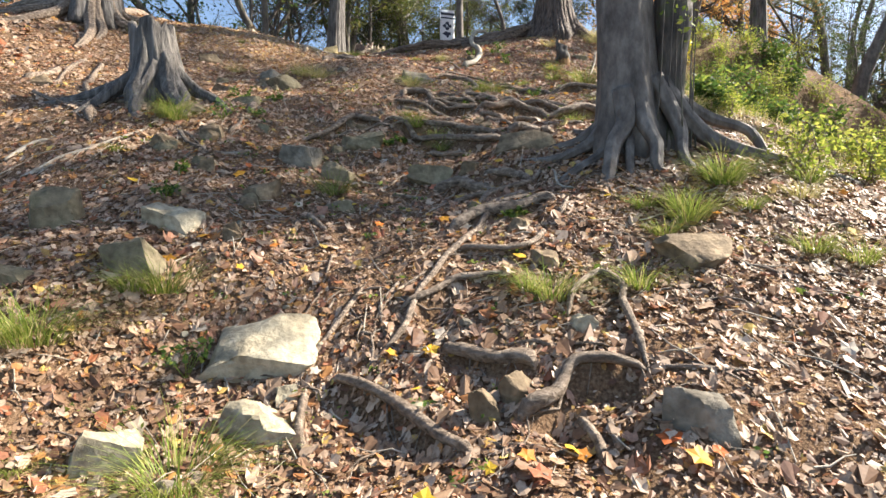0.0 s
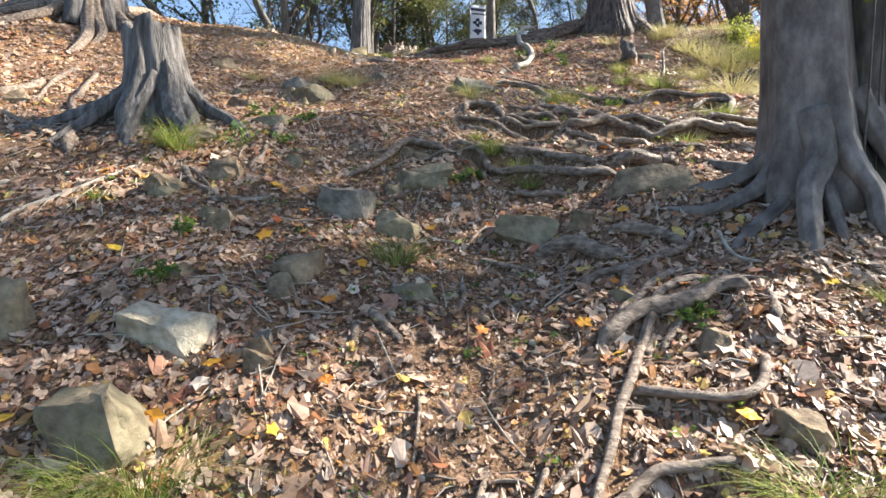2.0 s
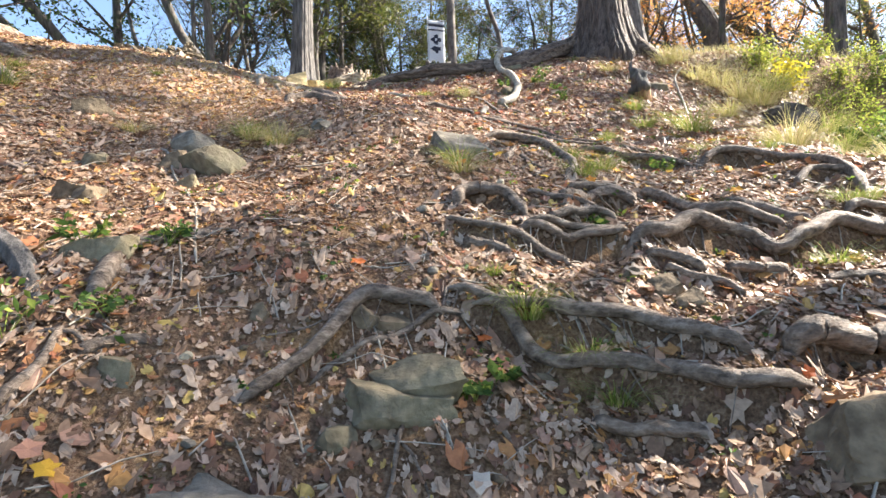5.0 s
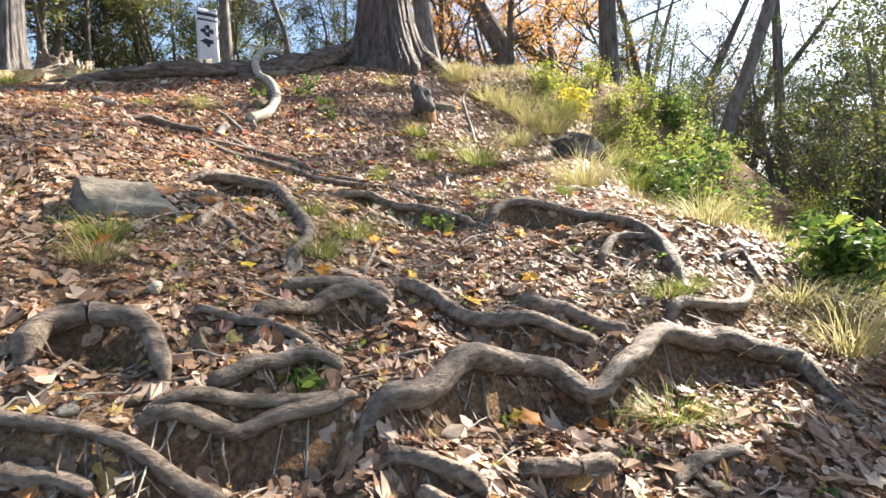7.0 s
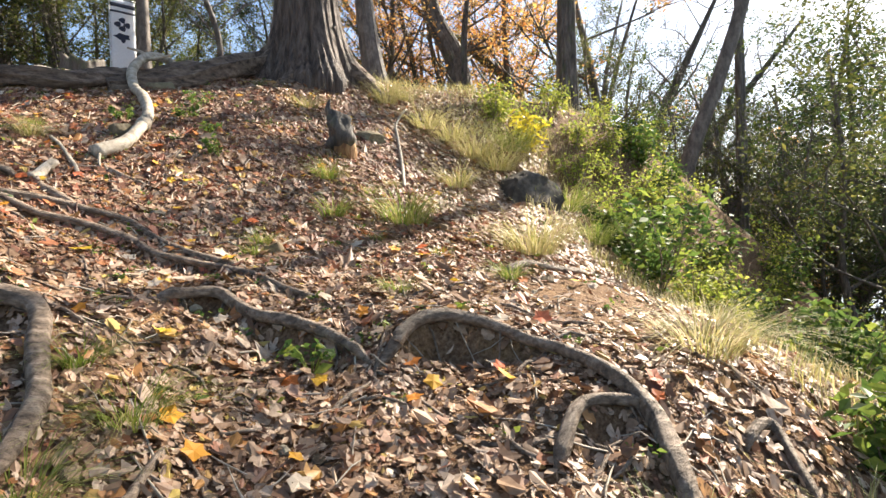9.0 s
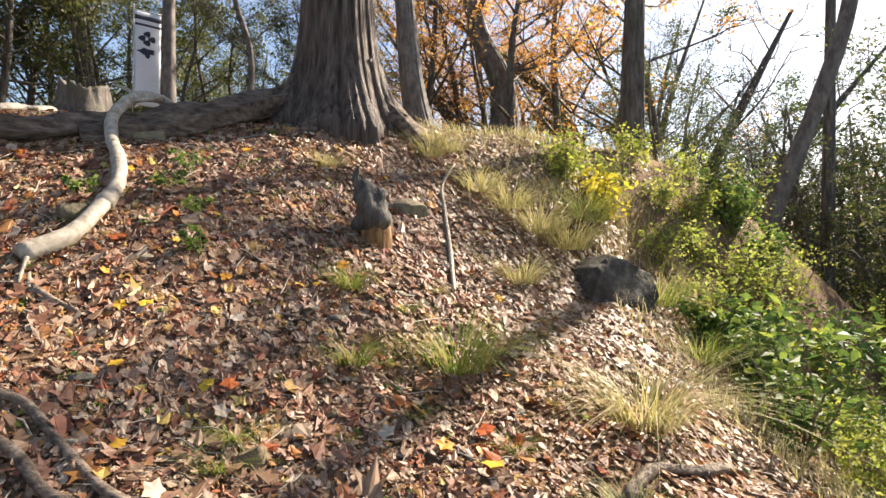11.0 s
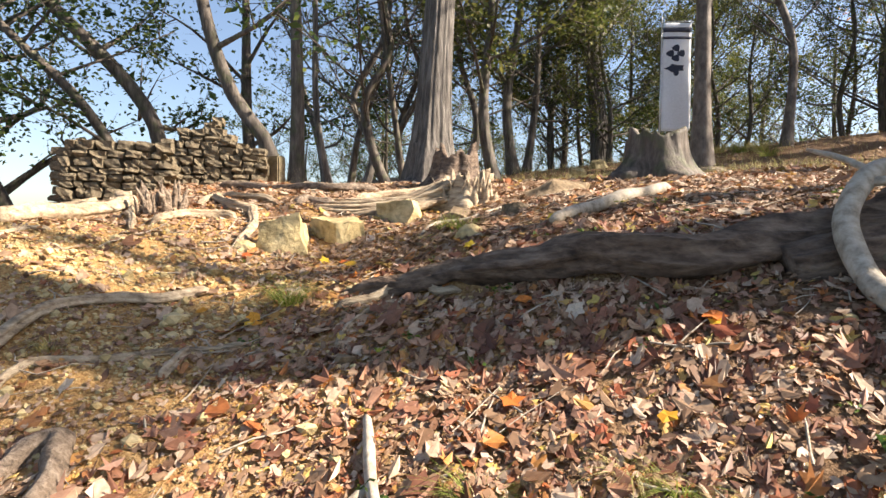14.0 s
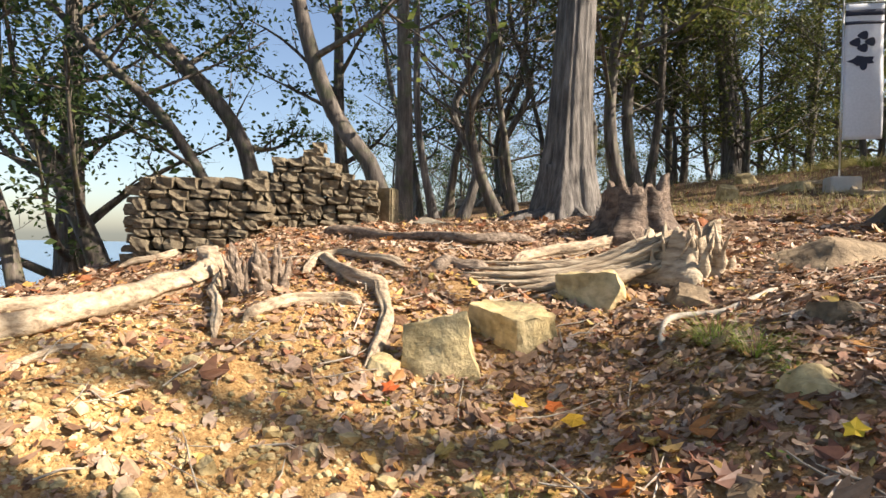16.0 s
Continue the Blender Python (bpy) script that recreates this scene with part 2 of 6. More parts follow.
def base_height(x, y):
    x, y = np.asarray(x, float), np.asarray(y, float)
    z = eased(y, YK, ZK) + np.clip(x, -7, 7) * eased(y, YK, SK)
    z = z + 0.42 * np.minimum(y + 2, 0)
    z = z + bump(x, y, 1.9, 5.1, 1.2, 0.22) + bump(x, y, -0.4, 4.9, 0.8, -0.18) + bump(x, y, 1.1, 8.2, 0.7, -0.12) + bump(x, y, 2.6, 7.8, 0.9, 0.1)
    z = z + bump(x, y, 2.4, 13.0, 1.3, 0.12) + bump(x, y, -4.3, 12.7, 1.6, 0.13) + bump(x, y, -8.0, 9.2, 3.0, 0.8)
    for cx, cy, h in SWELLS:
        z = z + bump(x, y, cx, cy, 1.1, h)
    # the valley beside the path
    edge = eased(y, np.array([-4.0, 3.0, 7.5, 10.0, 11.5, 13.5, 17.0, 24.0]), np.array([4.6, 4.5, 4.2, 4.3, 5.2, 7.0, 8.5, 10.0]))
    z = z - 0.62 * softplus(x - edge, 0.6)
    # the sea side, and the far side of the summit
    brink = eased(y, np.array([0.0, 8.0, 10.5, 12.5, 14.0, 20.0, 26.0]), np.array([-14.0, -13.0, -11.0, -8.0, -7.3, -8.5, -9.5]))
    z = z - 0.6 * softplus(brink - x, 0.6) - 0.55 * softplus(y - 27, 1.5)
    return np.maximum(z, -60 + 0.0 * z)


# ---- end of terrain ----


# ---- builders ----
def mesh_object(name, verts, faces, material, parent=None, label="", smooth=True):
    me = bpy.data.meshes.new(name)
    me.from_pydata(verts, [], faces)
    me.materials.append(material)
    if smooth:
        me.polygons.foreach_set("use_smooth", [True] * len(me.polygons))
    ob = new(name, me)
    if parent:
        ob.parent = parent
    if label:
        ob["label"] = label
    return ob


def part(name, bm, material, parent, label="", smooth=True):
    me = bpy.data.meshes.new(name)
    bm.to_mesh(me)
    bm.free()
    me.materials.append(material)
    if smooth:
        me.polygons.foreach_set("use_smooth", [True] * len(me.polygons))
    ob = new(name, me)
    ob.parent = parent
    if label:
        ob["label"] = label
    return ob


def thing(name, at, label, category, group="", kind=""):
    ob = new(name)
    ob.location = at
    return tagged(ob, label, category, group, kind)


def smooth_line(points, n):
    """n points along a smooth curve through the given ones."""
    p = np.array(points, float)
    if len(p) == 2:
        return p[0] + (p[1] - p[0]) * np.linspace(0, 1, n)[:, None]
    d = np.concatenate([[0], np.cumsum(np.linalg.norm(np.diff(p, axis=0), axis=1))]) + np.arange(len(p)) * 1e-6
    v = np.linspace(0, d[-1], n)
    return np.stack([eased(v, d, p[:, k]) for k in range(p.shape[1])], 1)


def tube(points, radii, sides=8, knots=0.0, rng=None, caps=True, flutes=None):
    """Verts and faces of a tapered limb with an uneven girth."""
    p, r = np.array(points, float), np.array(radii, float)
    n = len(p)
    t = np.gradient(p, axis=0)
    t /= np.linalg.norm(t, axis=1)[:, None] + 1e-9
    ref = np.array([0, 0, 1.0]) if abs(t[0, 2]) < 0.8 else np.array([1.0, 0, 0])
    u = np.cross(ref, t)
    u /= np.linalg.norm(u, axis=1)[:, None] + 1e-9
    w = np.cross(t, u)
    a = np.arange(sides) * 2 * np.pi / sides
    k = np.ones((n, sides))
    if knots and rng is not None:
        k += knots * (rng.random((n, sides)) - 0.5) + knots * np.sin(np.linspace(0, rng.uniform(6, 14), n) + rng.uniform(0, 6))[:, None] * 0.6
    if flutes is not None:
        k *= flutes(np.linspace(0, 1, n)[:, None], a[None, :])
    ring = p[:, None, :] + (r[:, None] * k)[:, :, None] * (np.cos(a)[None, :, None] * u[:, None, :] + np.sin(a)[None, :, None] * w[:, None, :])
    verts = [tuple(v) for v in ring.reshape(-1, 3)]
    faces = []
    for i in range(n - 1):
        for j in range(sides):
            jj = (j + 1) % sides
            faces.append((i * sides + j, i * sides + jj, (i + 1) * sides + jj, (i + 1) * sides + j))
    if caps:
        faces.append(tuple(range(sides))[::-1])
        faces.append(tuple((n - 1) * sides + j for j in range(sides)))
    return verts, faces


class Pile:
    """Many small shapes joined into one mesh."""

    def __init__(self):
        self.v, self.f = [], []

    def add(self, verts, faces):
        o = len(self.v)
        self.v.extend(verts)
        self.f.extend(tuple(i + o for i in f) for f in faces)

    def make(self, name, material, parent=None, label="", smooth=True):
        return mesh_object(name, self.v, self.f, material, parent, label, smooth)


# plan of every exposed root, stored before the soil is shaped round it
ROOT_PLANS = []


def root_line(kind, plan, r0, r1, rise, step):
    ROOT_PLANS.append((kind, plan, r0, r1, rise, step))


# exposed roots and sticks, downhill to uphill: plan points, radii, rise, step in the soil
root_line('root', [(-0.27, 10.10), (0.09, 10.04), (0.46, 9.86), (0.74, 9.59), (1.02, 9.39), (1.30, 9.11), (1.54, 9.00)], 0.028, 0.02, 0.4, 0.06)
root_line('root', [(0.03, 10.56), (0.13, 10.26), (0.24, 10.13)], 0.045, 0.03, 0.5, 0.0)
root_line('root', [(-0.67, 10.52), (-0.43, 10.51), (-0.12, 10.46)], 0.02, 0.02, 0.5, 0.0)
root_line('root', [(-0.47, 4.89), (-0.34, 4.83), (-0.15, 4.72)], 0.02, 0.02, 0.6, 0.03)
root_line('root', [(-0.22, 4.56), (-0.27, 4.36), (-0.22, 4.23)], 0.018, 0.015, 0.7, 0.0)
root_line('root', [(0.83, 4.81), (0.63, 4.56), (0.36, 4.44), (0.19, 4.13)], 0.02, 0.03, 0.6, 0.03)
root_line('root', [(0.78, 3.82), (0.88, 4.12)], 0.03, 0.02, 0.7, 0.0)
root_line('root', [(-3.51, 5.65), (-3.80, 6.16), (-4.05, 6.68)], 0.05, 0.03, 0.7, 0.0)
root_line('root', [(-2.58, 5.48), (-2.37, 5.29), (-2.19, 5.20)], 0.03, 0.02, 0.7, 0.0)
root_line('root', [(-2.29, 5.01), (-2.12, 5.15), (-1.81, 5.25)], 0.028, 0.02, 0.7, 0.0)
root_line('root', [(-5.01, 6.80), (-5.00, 7.08), (-5.04, 7.41)], 0.05, 0.05, 0.6, 0.0)
root_line('root', [(-4.64, 6.35), (-4.17, 6.13), (-3.87, 6.11)], 0.035, 0.02, 0.7, 0.0)
root_line('root', [(-2.11, 5.55), (-2.06, 5.65), (-2.09, 5.85)], 0.03, 0.02, 0.7, 0.0)
root_line('root', [(-4.90, 8.12), (-4.30, 6.86), (-3.52, 5.67)], 0.05, 0.03, 0.7, 0.0)
root_line('root', [(-4.24, 7.21), (-3.91, 6.30), (-3.89, 5.93)], 0.035, 0.02, 0.7, 0.0)
root_line('root', [(-5.11, 8.22), (-4.98, 7.54), (-4.60, 6.65)], 0.04, 0.03, 0.7, 0.0)
root_line('root', [(-3.34, 6.27), (-3.44, 6.14), (-3.74, 6.29)], 0.025, 0.018, 0.7, 0.0)
root_line('root', [(-4.43, 8.42), (-3.70, 7.61), (-3.18, 7.08), (-2.81, 6.18)], 0.05, 0.025, 0.7, 0.0)
root_line('root', [(-2.55, 5.48), (-2.37, 5.35), (-2.18, 5.17)], 0.022, 0.014, 0.8, 0.0)
root_line('root', [(-2.23, 10.42), (-2.18, 10.73), (-2.03, 10.78), (-1.83, 10.54), (-1.65, 10.26)], 0.075, 0.05, 0.8, 0.0)
root_line('root', [(-0.66, 2.72), (-0.59, 2.89), (-0.51, 3.07), (-0.44, 3.32)], 0.022, 0.018, 0.8, 0.0)
root_line('root', [(-0.30, 2.70), (-0.20, 2.84), (-0.15, 3.04), (-0.04, 3.28), (0.10, 3.58), (0.25, 3.89), (0.46, 4.20), (0.75, 4.29)], 0.022, 0.03, 0.7, 0.04)
root_line('root', [(-0.21, 3.02), (-0.04, 3.10), (0.11, 3.20), (0.38, 3.21)], 0.03, 0.02, 0.7, 0.06)
root_line('root', [(-0.28, 2.85), (-0.32, 3.09), (-0.23, 3.31)], 0.015, 0.015, 0.7, 0.0)
root_line('root', [(-0.03, 2.71), (0.09, 2.88)], 0.025, 0.02, 0.7, 0.0)
root_line('root', [(0.63, 2.76), (0.70, 2.94), (0.89, 3.14), (0.95, 3.03), (0.89, 2.77), (0.91, 2.59), (0.90, 2.40)], 0.022, 0.024, 1.6, 0.0)
root_line('root', [(0.90, 2.40), (0.74, 2.42), (0.58, 2.42), (0.49, 2.32), (0.33, 2.26)], 0.024, 0.04, 0.8, 0.1)
root_line('root', [(-0.54, 2.66), (-0.28, 2.48), (-0.06, 2.31), (0.06, 2.19), (0.15, 2.10)], 0.03, 0.03, 0.7, 0.06)
root_line('root', [(-0.63, 2.62), (-0.58, 2.40), (-0.49, 2.18)], 0.025, 0.025, 0.7, 0.0)
root_line('root', [(-0.04, 2.32), (0.16, 2.18), (0.34, 2.12), (0.56, 2.11)], 0.012, 0.01, 0.7, 0.0)
root_line('root', [(0.57, 2.25), (0.62, 2.11), (0.62, 2.03)], 0.028, 0.025, 0.7, 0.0)
root_line('root', [(0.69, 2.22), (0.70, 2.05)], 0.022, 0.02, 0.7, 0.0)
root_line('root', [(0.10, 3.58), (0.29, 3.47), (0.48, 3.46), (0.68, 3.70)], 0.025, 0.025, 0.7, 0.05)
root_line('root', [(0.00, 2.72), (0.15, 2.71), (0.29, 2.59), (0.45, 2.53)], 0.04, 0.04, 0.5, 0.08)
root_line('root', [(0.92, 2.44), (1.09, 2.35), (1.33, 2.33)], 0.015, 0.012, 0.7, 0.0)
root_line('root', [(0.72, 4.38), (0.54, 4.39), (0.44, 4.32), (0.31, 4.16), (0.17, 4.00)], 0.03, 0.025, 0.7, 0.0)
root_line('root', [(0.81, 4.09), (0.68, 4.14), (0.51, 4.07), (0.35, 3.99), (0.16, 3.91), (0.04, 3.84)], 0.045, 0.05, 0.7, 0.05)
root_line('root', [(0.63, 4.22), (0.46, 3.99), (0.28, 3.77)], 0.028, 0.025, 0.7, 0.0)
root_line('root', [(0.30, 3.94), (0.24, 3.76)], 0.03, 0.03, 0.6, 0.0)
root_line('root', [(0.06, 4.39), (0.22, 4.48), (0.37, 4.46)], 0.035, 0.03, 0.6, 0.05)
root_line('root', [(0.05, 4.80), (-0.00, 4.47), (-0.06, 4.25), (-0.14, 4.16)], 0.022, 0.018, 0.6, 0.0)
root_line('root', [(-0.92, 4.55), (-0.87, 4.32), (-0.82, 4.19)], 0.02, 0.02, 0.6, 0.0)
root_line('root', [(-0.54, 4.58), (-0.53, 4.35), (-0.57, 4.12)], 0.02, 0.016, 0.6, 0.0)
root_line('root', [(-0.98, 4.12), (-0.89, 4.01), (-0.80, 3.92)], 0.03, 0.025, 0.6, 0.0)
root_line('root', [(-1.03, 3.88), (-1.02, 4.00)], 0.03, 0.025, 0.6, 0.0)
root_line('root', [(-0.06, 4.89), (0.14, 4.84), (0.39, 4.68)], 0.06, 0.05, 0.4, 0.08)
root_line('root', [(0.34, 4.90), (0.65, 4.81), (0.69, 4.64)], 0.04, 0.04, 0.5, 0.05)
root_line('root', [(-2.03, 6.03), (-2.11, 6.48), (-1.95, 6.54), (-1.76, 6.63)], 0.05, 0.04, 0.5, 0.0)
root_line('root', [(-1.95, 5.77), (-1.87, 5.83), (-1.75, 5.87)], 0.035, 0.03, 0.5, 0.0)
root_line('root', [(-2.12, 10.61), (-2.12, 11.21), (-1.52, 10.47)], 0.06, 0.05, 0.5, 0.0)
root_line('root', [(-0.19, 8.70), (0.03, 8.82), (0.25, 8.70), (0.39, 8.36), (0.40, 8.01), (0.27, 7.62)], 0.05, 0.036, 0.75, 0.1)
root_line('root', [(-0.05, 8.55), (-0.01, 8.22), (-0.12, 7.97)], 0.03, 0.03, 0.7, 0.0)
root_line('root', [(0.00, 8.10), (0.09, 7.90), (0.15, 7.81)], 0.022, 0.018, 0.7, 0.0)
root_line('root', [(-0.55, 7.01), (-0.53, 7.11), (-0.42, 7.15), (-0.29, 7.12), (-0.20, 7.03), (-0.16, 6.92)], 0.05, 0.04, 0.85, 0.1)
root_line('root', [(-0.25, 6.73), (-0.09, 6.73), (0.10, 6.75), (0.23, 6.76), (0.38, 6.79)], 0.032, 0.03, 0.7, 0.08)
root_line('root', [(-0.09, 6.86), (0.07, 6.89), (0.22, 6.92), (0.36, 6.90)], 0.03, 0.028, 0.6, 0.06)
root_line('root', [(-0.13, 7.22), (0.03, 7.13), (0.17, 7.05), (0.28, 6.98)], 0.022, 0.02, 0.6, 0.04)
root_line('root', [(0.26, 6.67), (0.41, 6.70), (0.58, 6.76), (0.75, 6.84), (0.95, 6.86), (1.15, 6.89), (1.25, 6.82), (1.41, 6.86), (1.64, 6.94), (1.92, 6.96), (2.09, 6.88), (2.19, 6.75), (2.12, 6.56), (2.12, 6.47)], 0.05, 0.055, 0.75, 0.12)
root_line('root', [(0.09, 7.18), (0.19, 7.26), (0.34, 7.40), (0.53, 7.44), (0.64, 7.40)], 0.03, 0.05, 0.6, 0.1)
root_line('root', [(0.72, 7.59), (0.83, 7.46), (0.95, 7.25), (1.08, 7.11), (1.26, 7.05), (1.40, 7.04)], 0.04, 0.035, 0.7, 0.12)
root_line('root', [(1.17, 7.33), (1.35, 7.32), (1.47, 7.20), (1.59, 7.03)], 0.045, 0.045, 0.55, 0.08)
root_line('root', [(0.67, 9.00), (0.99, 9.04), (1.16, 8.80), (1.36, 8.58), (1.50, 8.36)], 0.038, 0.03, 0.7, 0.12)
root_line('root', [(1.49, 8.33), (1.83, 8.44), (2.09, 8.30), (2.24, 8.04), (2.30, 7.77), (2.21, 7.47), (2.09, 7.25)], 0.035, 0.04, 0.7, 0.16)
root_line('root', [(1.85, 7.63), (2.13, 7.75), (2.28, 7.69), (2.23, 7.47)], 0.03, 0.03, 0.8, 0.06)
root_line('root', [(1.74, 7.02), (2.02, 7.11), (2.28, 7.16), (2.54, 7.29)], 0.04, 0.03, 0.8, 0.05)
root_line('root', [(2.57, 7.51), (2.76, 7.56), (2.64, 7.31)], 0.025, 0.02, 0.9, 0.0)
root_line('root', [(-0.51, 6.68), (-0.42, 6.65), (-0.29, 6.60)], 0.035, 0.03, 0.7, 0.0)
root_line('root', [(0.38, 6.59), (0.52, 6.52), (0.62, 6.46)], 0.028, 0.03, 0.6, 0.04)
root_line('root', [(0.76, 6.53), (0.88, 6.48), (1.04, 6.46)], 0.035, 0.03, 0.6, 0.05)
root_line('root', [(1.14, 6.37), (1.34, 6.45), (1.55, 6.44)], 0.03, 0.03, 0.6, 0.04)
root_line('root', [(-0.23, 10.09), (0.14, 10.11), (0.49, 10.03), (0.87, 9.58), (1.23, 9.29)], 0.028, 0.02, 0.5, 0.04)
root_line('root', [(1.23, 6.77), (1.21, 6.71), (1.18, 6.65)], 0.02, 0.014, 0.7, 0.0)
root_line('root', [(0.57, 7.60), (0.67, 7.86), (0.75, 8.02)], 0.022, 0.016, 0.9, 0.0)
root_line('root', [(-1.43, 5.69), (-1.33, 5.77), (-1.20, 5.90), (-1.08, 6.02), (-0.98, 6.12), (-0.82, 6.14), (-0.68, 6.12)], 0.036, 0.034, 0.75, 0.08)
root_line('root', [(-1.18, 5.82), (-1.08, 5.91), (-0.93, 6.00), (-0.78, 6.08), (-0.55, 6.13)], 0.018, 0.016, 0.9, 0.0)
root_line('root', [(-0.69, 6.25), (-0.53, 6.19), (-0.41, 6.12), (-0.31, 6.01), (-0.18, 5.92), (-0.00, 5.86), (0.14, 5.79), (0.30, 5.71), (0.45, 5.66), (0.63, 5.66)], 0.028, 0.045, 0.7, 0.09)
root_line('root', [(-0.53, 6.17), (-0.33, 6.10), (-0.13, 6.06), (0.13, 6.06), (0.28, 5.97), (0.40, 5.89), (0.51, 5.84)], 0.03, 0.04, 0.7, 0.07)
root_line('root', [(-0.64, 6.84), (-0.46, 6.76), (-0.28, 6.68), (-0.11, 6.61), (-0.00, 6.54)], 0.022, 0.026, 0.6, 0.06)
root_line('root', [(-0.22, 6.75), (0.07, 6.76), (0.33, 6.77)], 0.026, 0.024, 0.7, 0.05)
root_line('root', [(0.45, 6.50), (0.57, 6.37), (0.72, 6.26)], 0.024, 0.022, 0.6, 0.04)
root_line('root', [(0.64, 5.85), (0.83, 5.87), (1.09, 5.90)], 0.06, 0.075, 0.7, 0.1)
root_line('root', [(-0.16, 5.74), (-0.00, 5.69), (0.23, 5.62)], 0.035, 0.03, 0.6, 0.05)
root_line('root', [(0.19, 7.41), (0.43, 7.49), (0.67, 7.50)], 0.04, 0.04, 0.5, 0.06)
root_line('stick', [(-3.04, 8.17), (-2.93, 8.52), (-2.48, 7.85), (-1.98, 6.87), (-1.75, 6.25)], 0.012, 0.009, 1.5, 0.0)
root_line('stick', [(0.91, 4.71), (0.90, 4.48), (0.98, 4.36)], 0.014, 0.01, 1.2, 0.0)
root_line('pale', [(-3.48, 4.61), (-3.33, 4.90), (-3.09, 5.14), (-2.88, 5.48)], 0.018, 0.016, 0.9, 0.0)
root_line('pale', [(-3.81, 4.92), (-3.80, 5.22), (-3.70, 5.28)], 0.025, 0.02, 0.7, 0.0)
root_line('pale', [(-2.26, 5.09), (-2.06, 5.17), (-1.85, 5.25)], 0.022, 0.018, 0.7, 0.0)
root_line('stick', [(0.31, 11.07), (0.34, 10.90), (0.38, 10.72)], 0.016, 0.014, 1.0, 0.0)
root_line('root', [(0.38, 10.72), (0.50, 10.64), (0.65, 10.56)], 0.03, 0.02, 0.5, 0.0)
root_line('pale', [(0.10, 10.79), (0.03, 10.64), (-0.02, 10.48)], 0.045, 0.05, 0.8, 0.0)
root_line('stick', [(-0.02, 11.28), (0.09, 11.03), (0.21, 10.72), (0.23, 10.59)], 0.016, 0.02, 1.0, 0.0)
root_line('root', [(-0.71, 10.62), (-0.57, 10.70), (-0.31, 10.62), (-0.06, 10.56)], 0.03, 0.03, 0.6, 0.05)
root_line('pale', [(-0.95, 10.89), (-1.04, 11.17), (-0.99, 11.39)], 0.03, 0.025, 0.8, 0.0)
root_line('stick', [(-0.86, 11.19), (-1.15, 11.63)], 0.025, 0.02, 1.2, 0.0)
root_line('bigroot', [(-1.9, 12.52), (-1.55, 12.56), (-1.05, 12.57), (-0.62, 12.56), (-0.22, 12.55), (0.12, 12.6), (0.42, 12.72), (0.8, 12.86), (1.3, 13.0)], 0.05, 0.185, 0.4, 0.06)
root_line('dead', [(-1.73, 12.35), (-1.58, 12.46), (-1.47, 12.59), (-1.22, 12.55), (-1.12, 12.56)], 0.03, 0.03, 0.7, 0.0)
root_line('dead', [(-1.48, 11.99), (-1.53, 12.19), (-1.51, 12.36), (-1.41, 12.45)], 0.018, 0.02, 0.7, 0.0)
root_line('dead', [(-2.78, 11.24), (-2.83, 11.64), (-2.79, 11.85), (-2.66, 12.10), (-2.53, 12.37)], 0.05, 0.03, 0.6, 0.08)
root_line('dead', [(-2.46, 11.06), (-2.58, 11.42), (-2.41, 11.56), (-2.16, 11.80), (-1.89, 11.99)], 0.025, 0.02, 0.6, 0.0)
root_line('dead', [(-2.13, 11.81), (-2.08, 11.61)], 0.03, 0.03, 0.5, 0.0)
root_line('branch', [(-0.78, 13.02), (-0.64, 13.30), (-0.41, 13.58), (-0.18, 13.98)], 0.045, 0.05, 0.9, 0.0)
root_line('dead', [(-1.47, 22.27), (-0.56, 22.73), (0.17, 20.45), (0.88, 20.59)], 0.05, 0.06, 0.8, 0.0)
root_line('dead', [(-4.08, 11.83), (-4.11, 12.15), (-4.11, 12.36), (-4.33, 12.74), (-4.51, 13.20), (-4.54, 13.41), (-5.19, 14.08)], 0.07, 0.09, 0.8, 0.0)
root_line('dead', [(-4.86, 12.17), (-4.68, 12.60), (-4.54, 12.78)], 0.05, 0.05, 0.7, 0.0)
root_line('dead', [(-5.91, 13.72), (-5.71, 13.97), (-6.34, 14.78), (-6.47, 15.08)], 0.035, 0.05, 1.2, 0.0)
root_line('dead', [(-3.83, 12.01), (-3.86, 12.23), (-3.77, 12.34)], 0.02, 0.018, 0.7, 0.0)
root_line('dead', [(-3.57, 12.74), (-4.04, 13.14), (-5.09, 14.06)], 0.03, 0.035, 1.0, 0.0)
root_line('dead', [(-3.61, 12.94), (-3.57, 13.23), (-3.45, 13.36), (-3.30, 13.44)], 0.04, 0.045, 0.7, 0.0)
root_line('dead', [(-4.14, 14.06), (-3.67, 13.82), (-3.29, 13.65), (-3.15, 13.47), (-2.94, 12.99)], 0.05, 0.04, 0.8, 0.0)
root_line('dead', [(-3.92, 13.70), (-4.08, 14.16), (-3.68, 14.09), (-3.40, 14.06)], 0.03, 0.03, 1.0, 0.0)
root_line('dead', [(-2.89, 14.32), (-2.77, 14.68), (-2.58, 14.98), (-2.34, 15.33), (-2.33, 17.20)], 0.04, 0.09, 0.9, 0.0)
root_line('root', [(-4.78, 14.79), (-4.03, 14.89), (-3.31, 14.76), (-2.83, 15.11)], 0.05, 0.05, 0.5, 0.05)
root_line('root', [(-3.22, 14.12), (-3.17, 14.32), (-2.94, 14.35)], 0.07, 0.06, 0.4, 0.0)
root_line('branch', [(-1.83, 13.66), (-1.82, 13.94), (-1.58, 14.06), (-1.37, 14.29)], 0.02, 0.02, 0.8, 0.0)
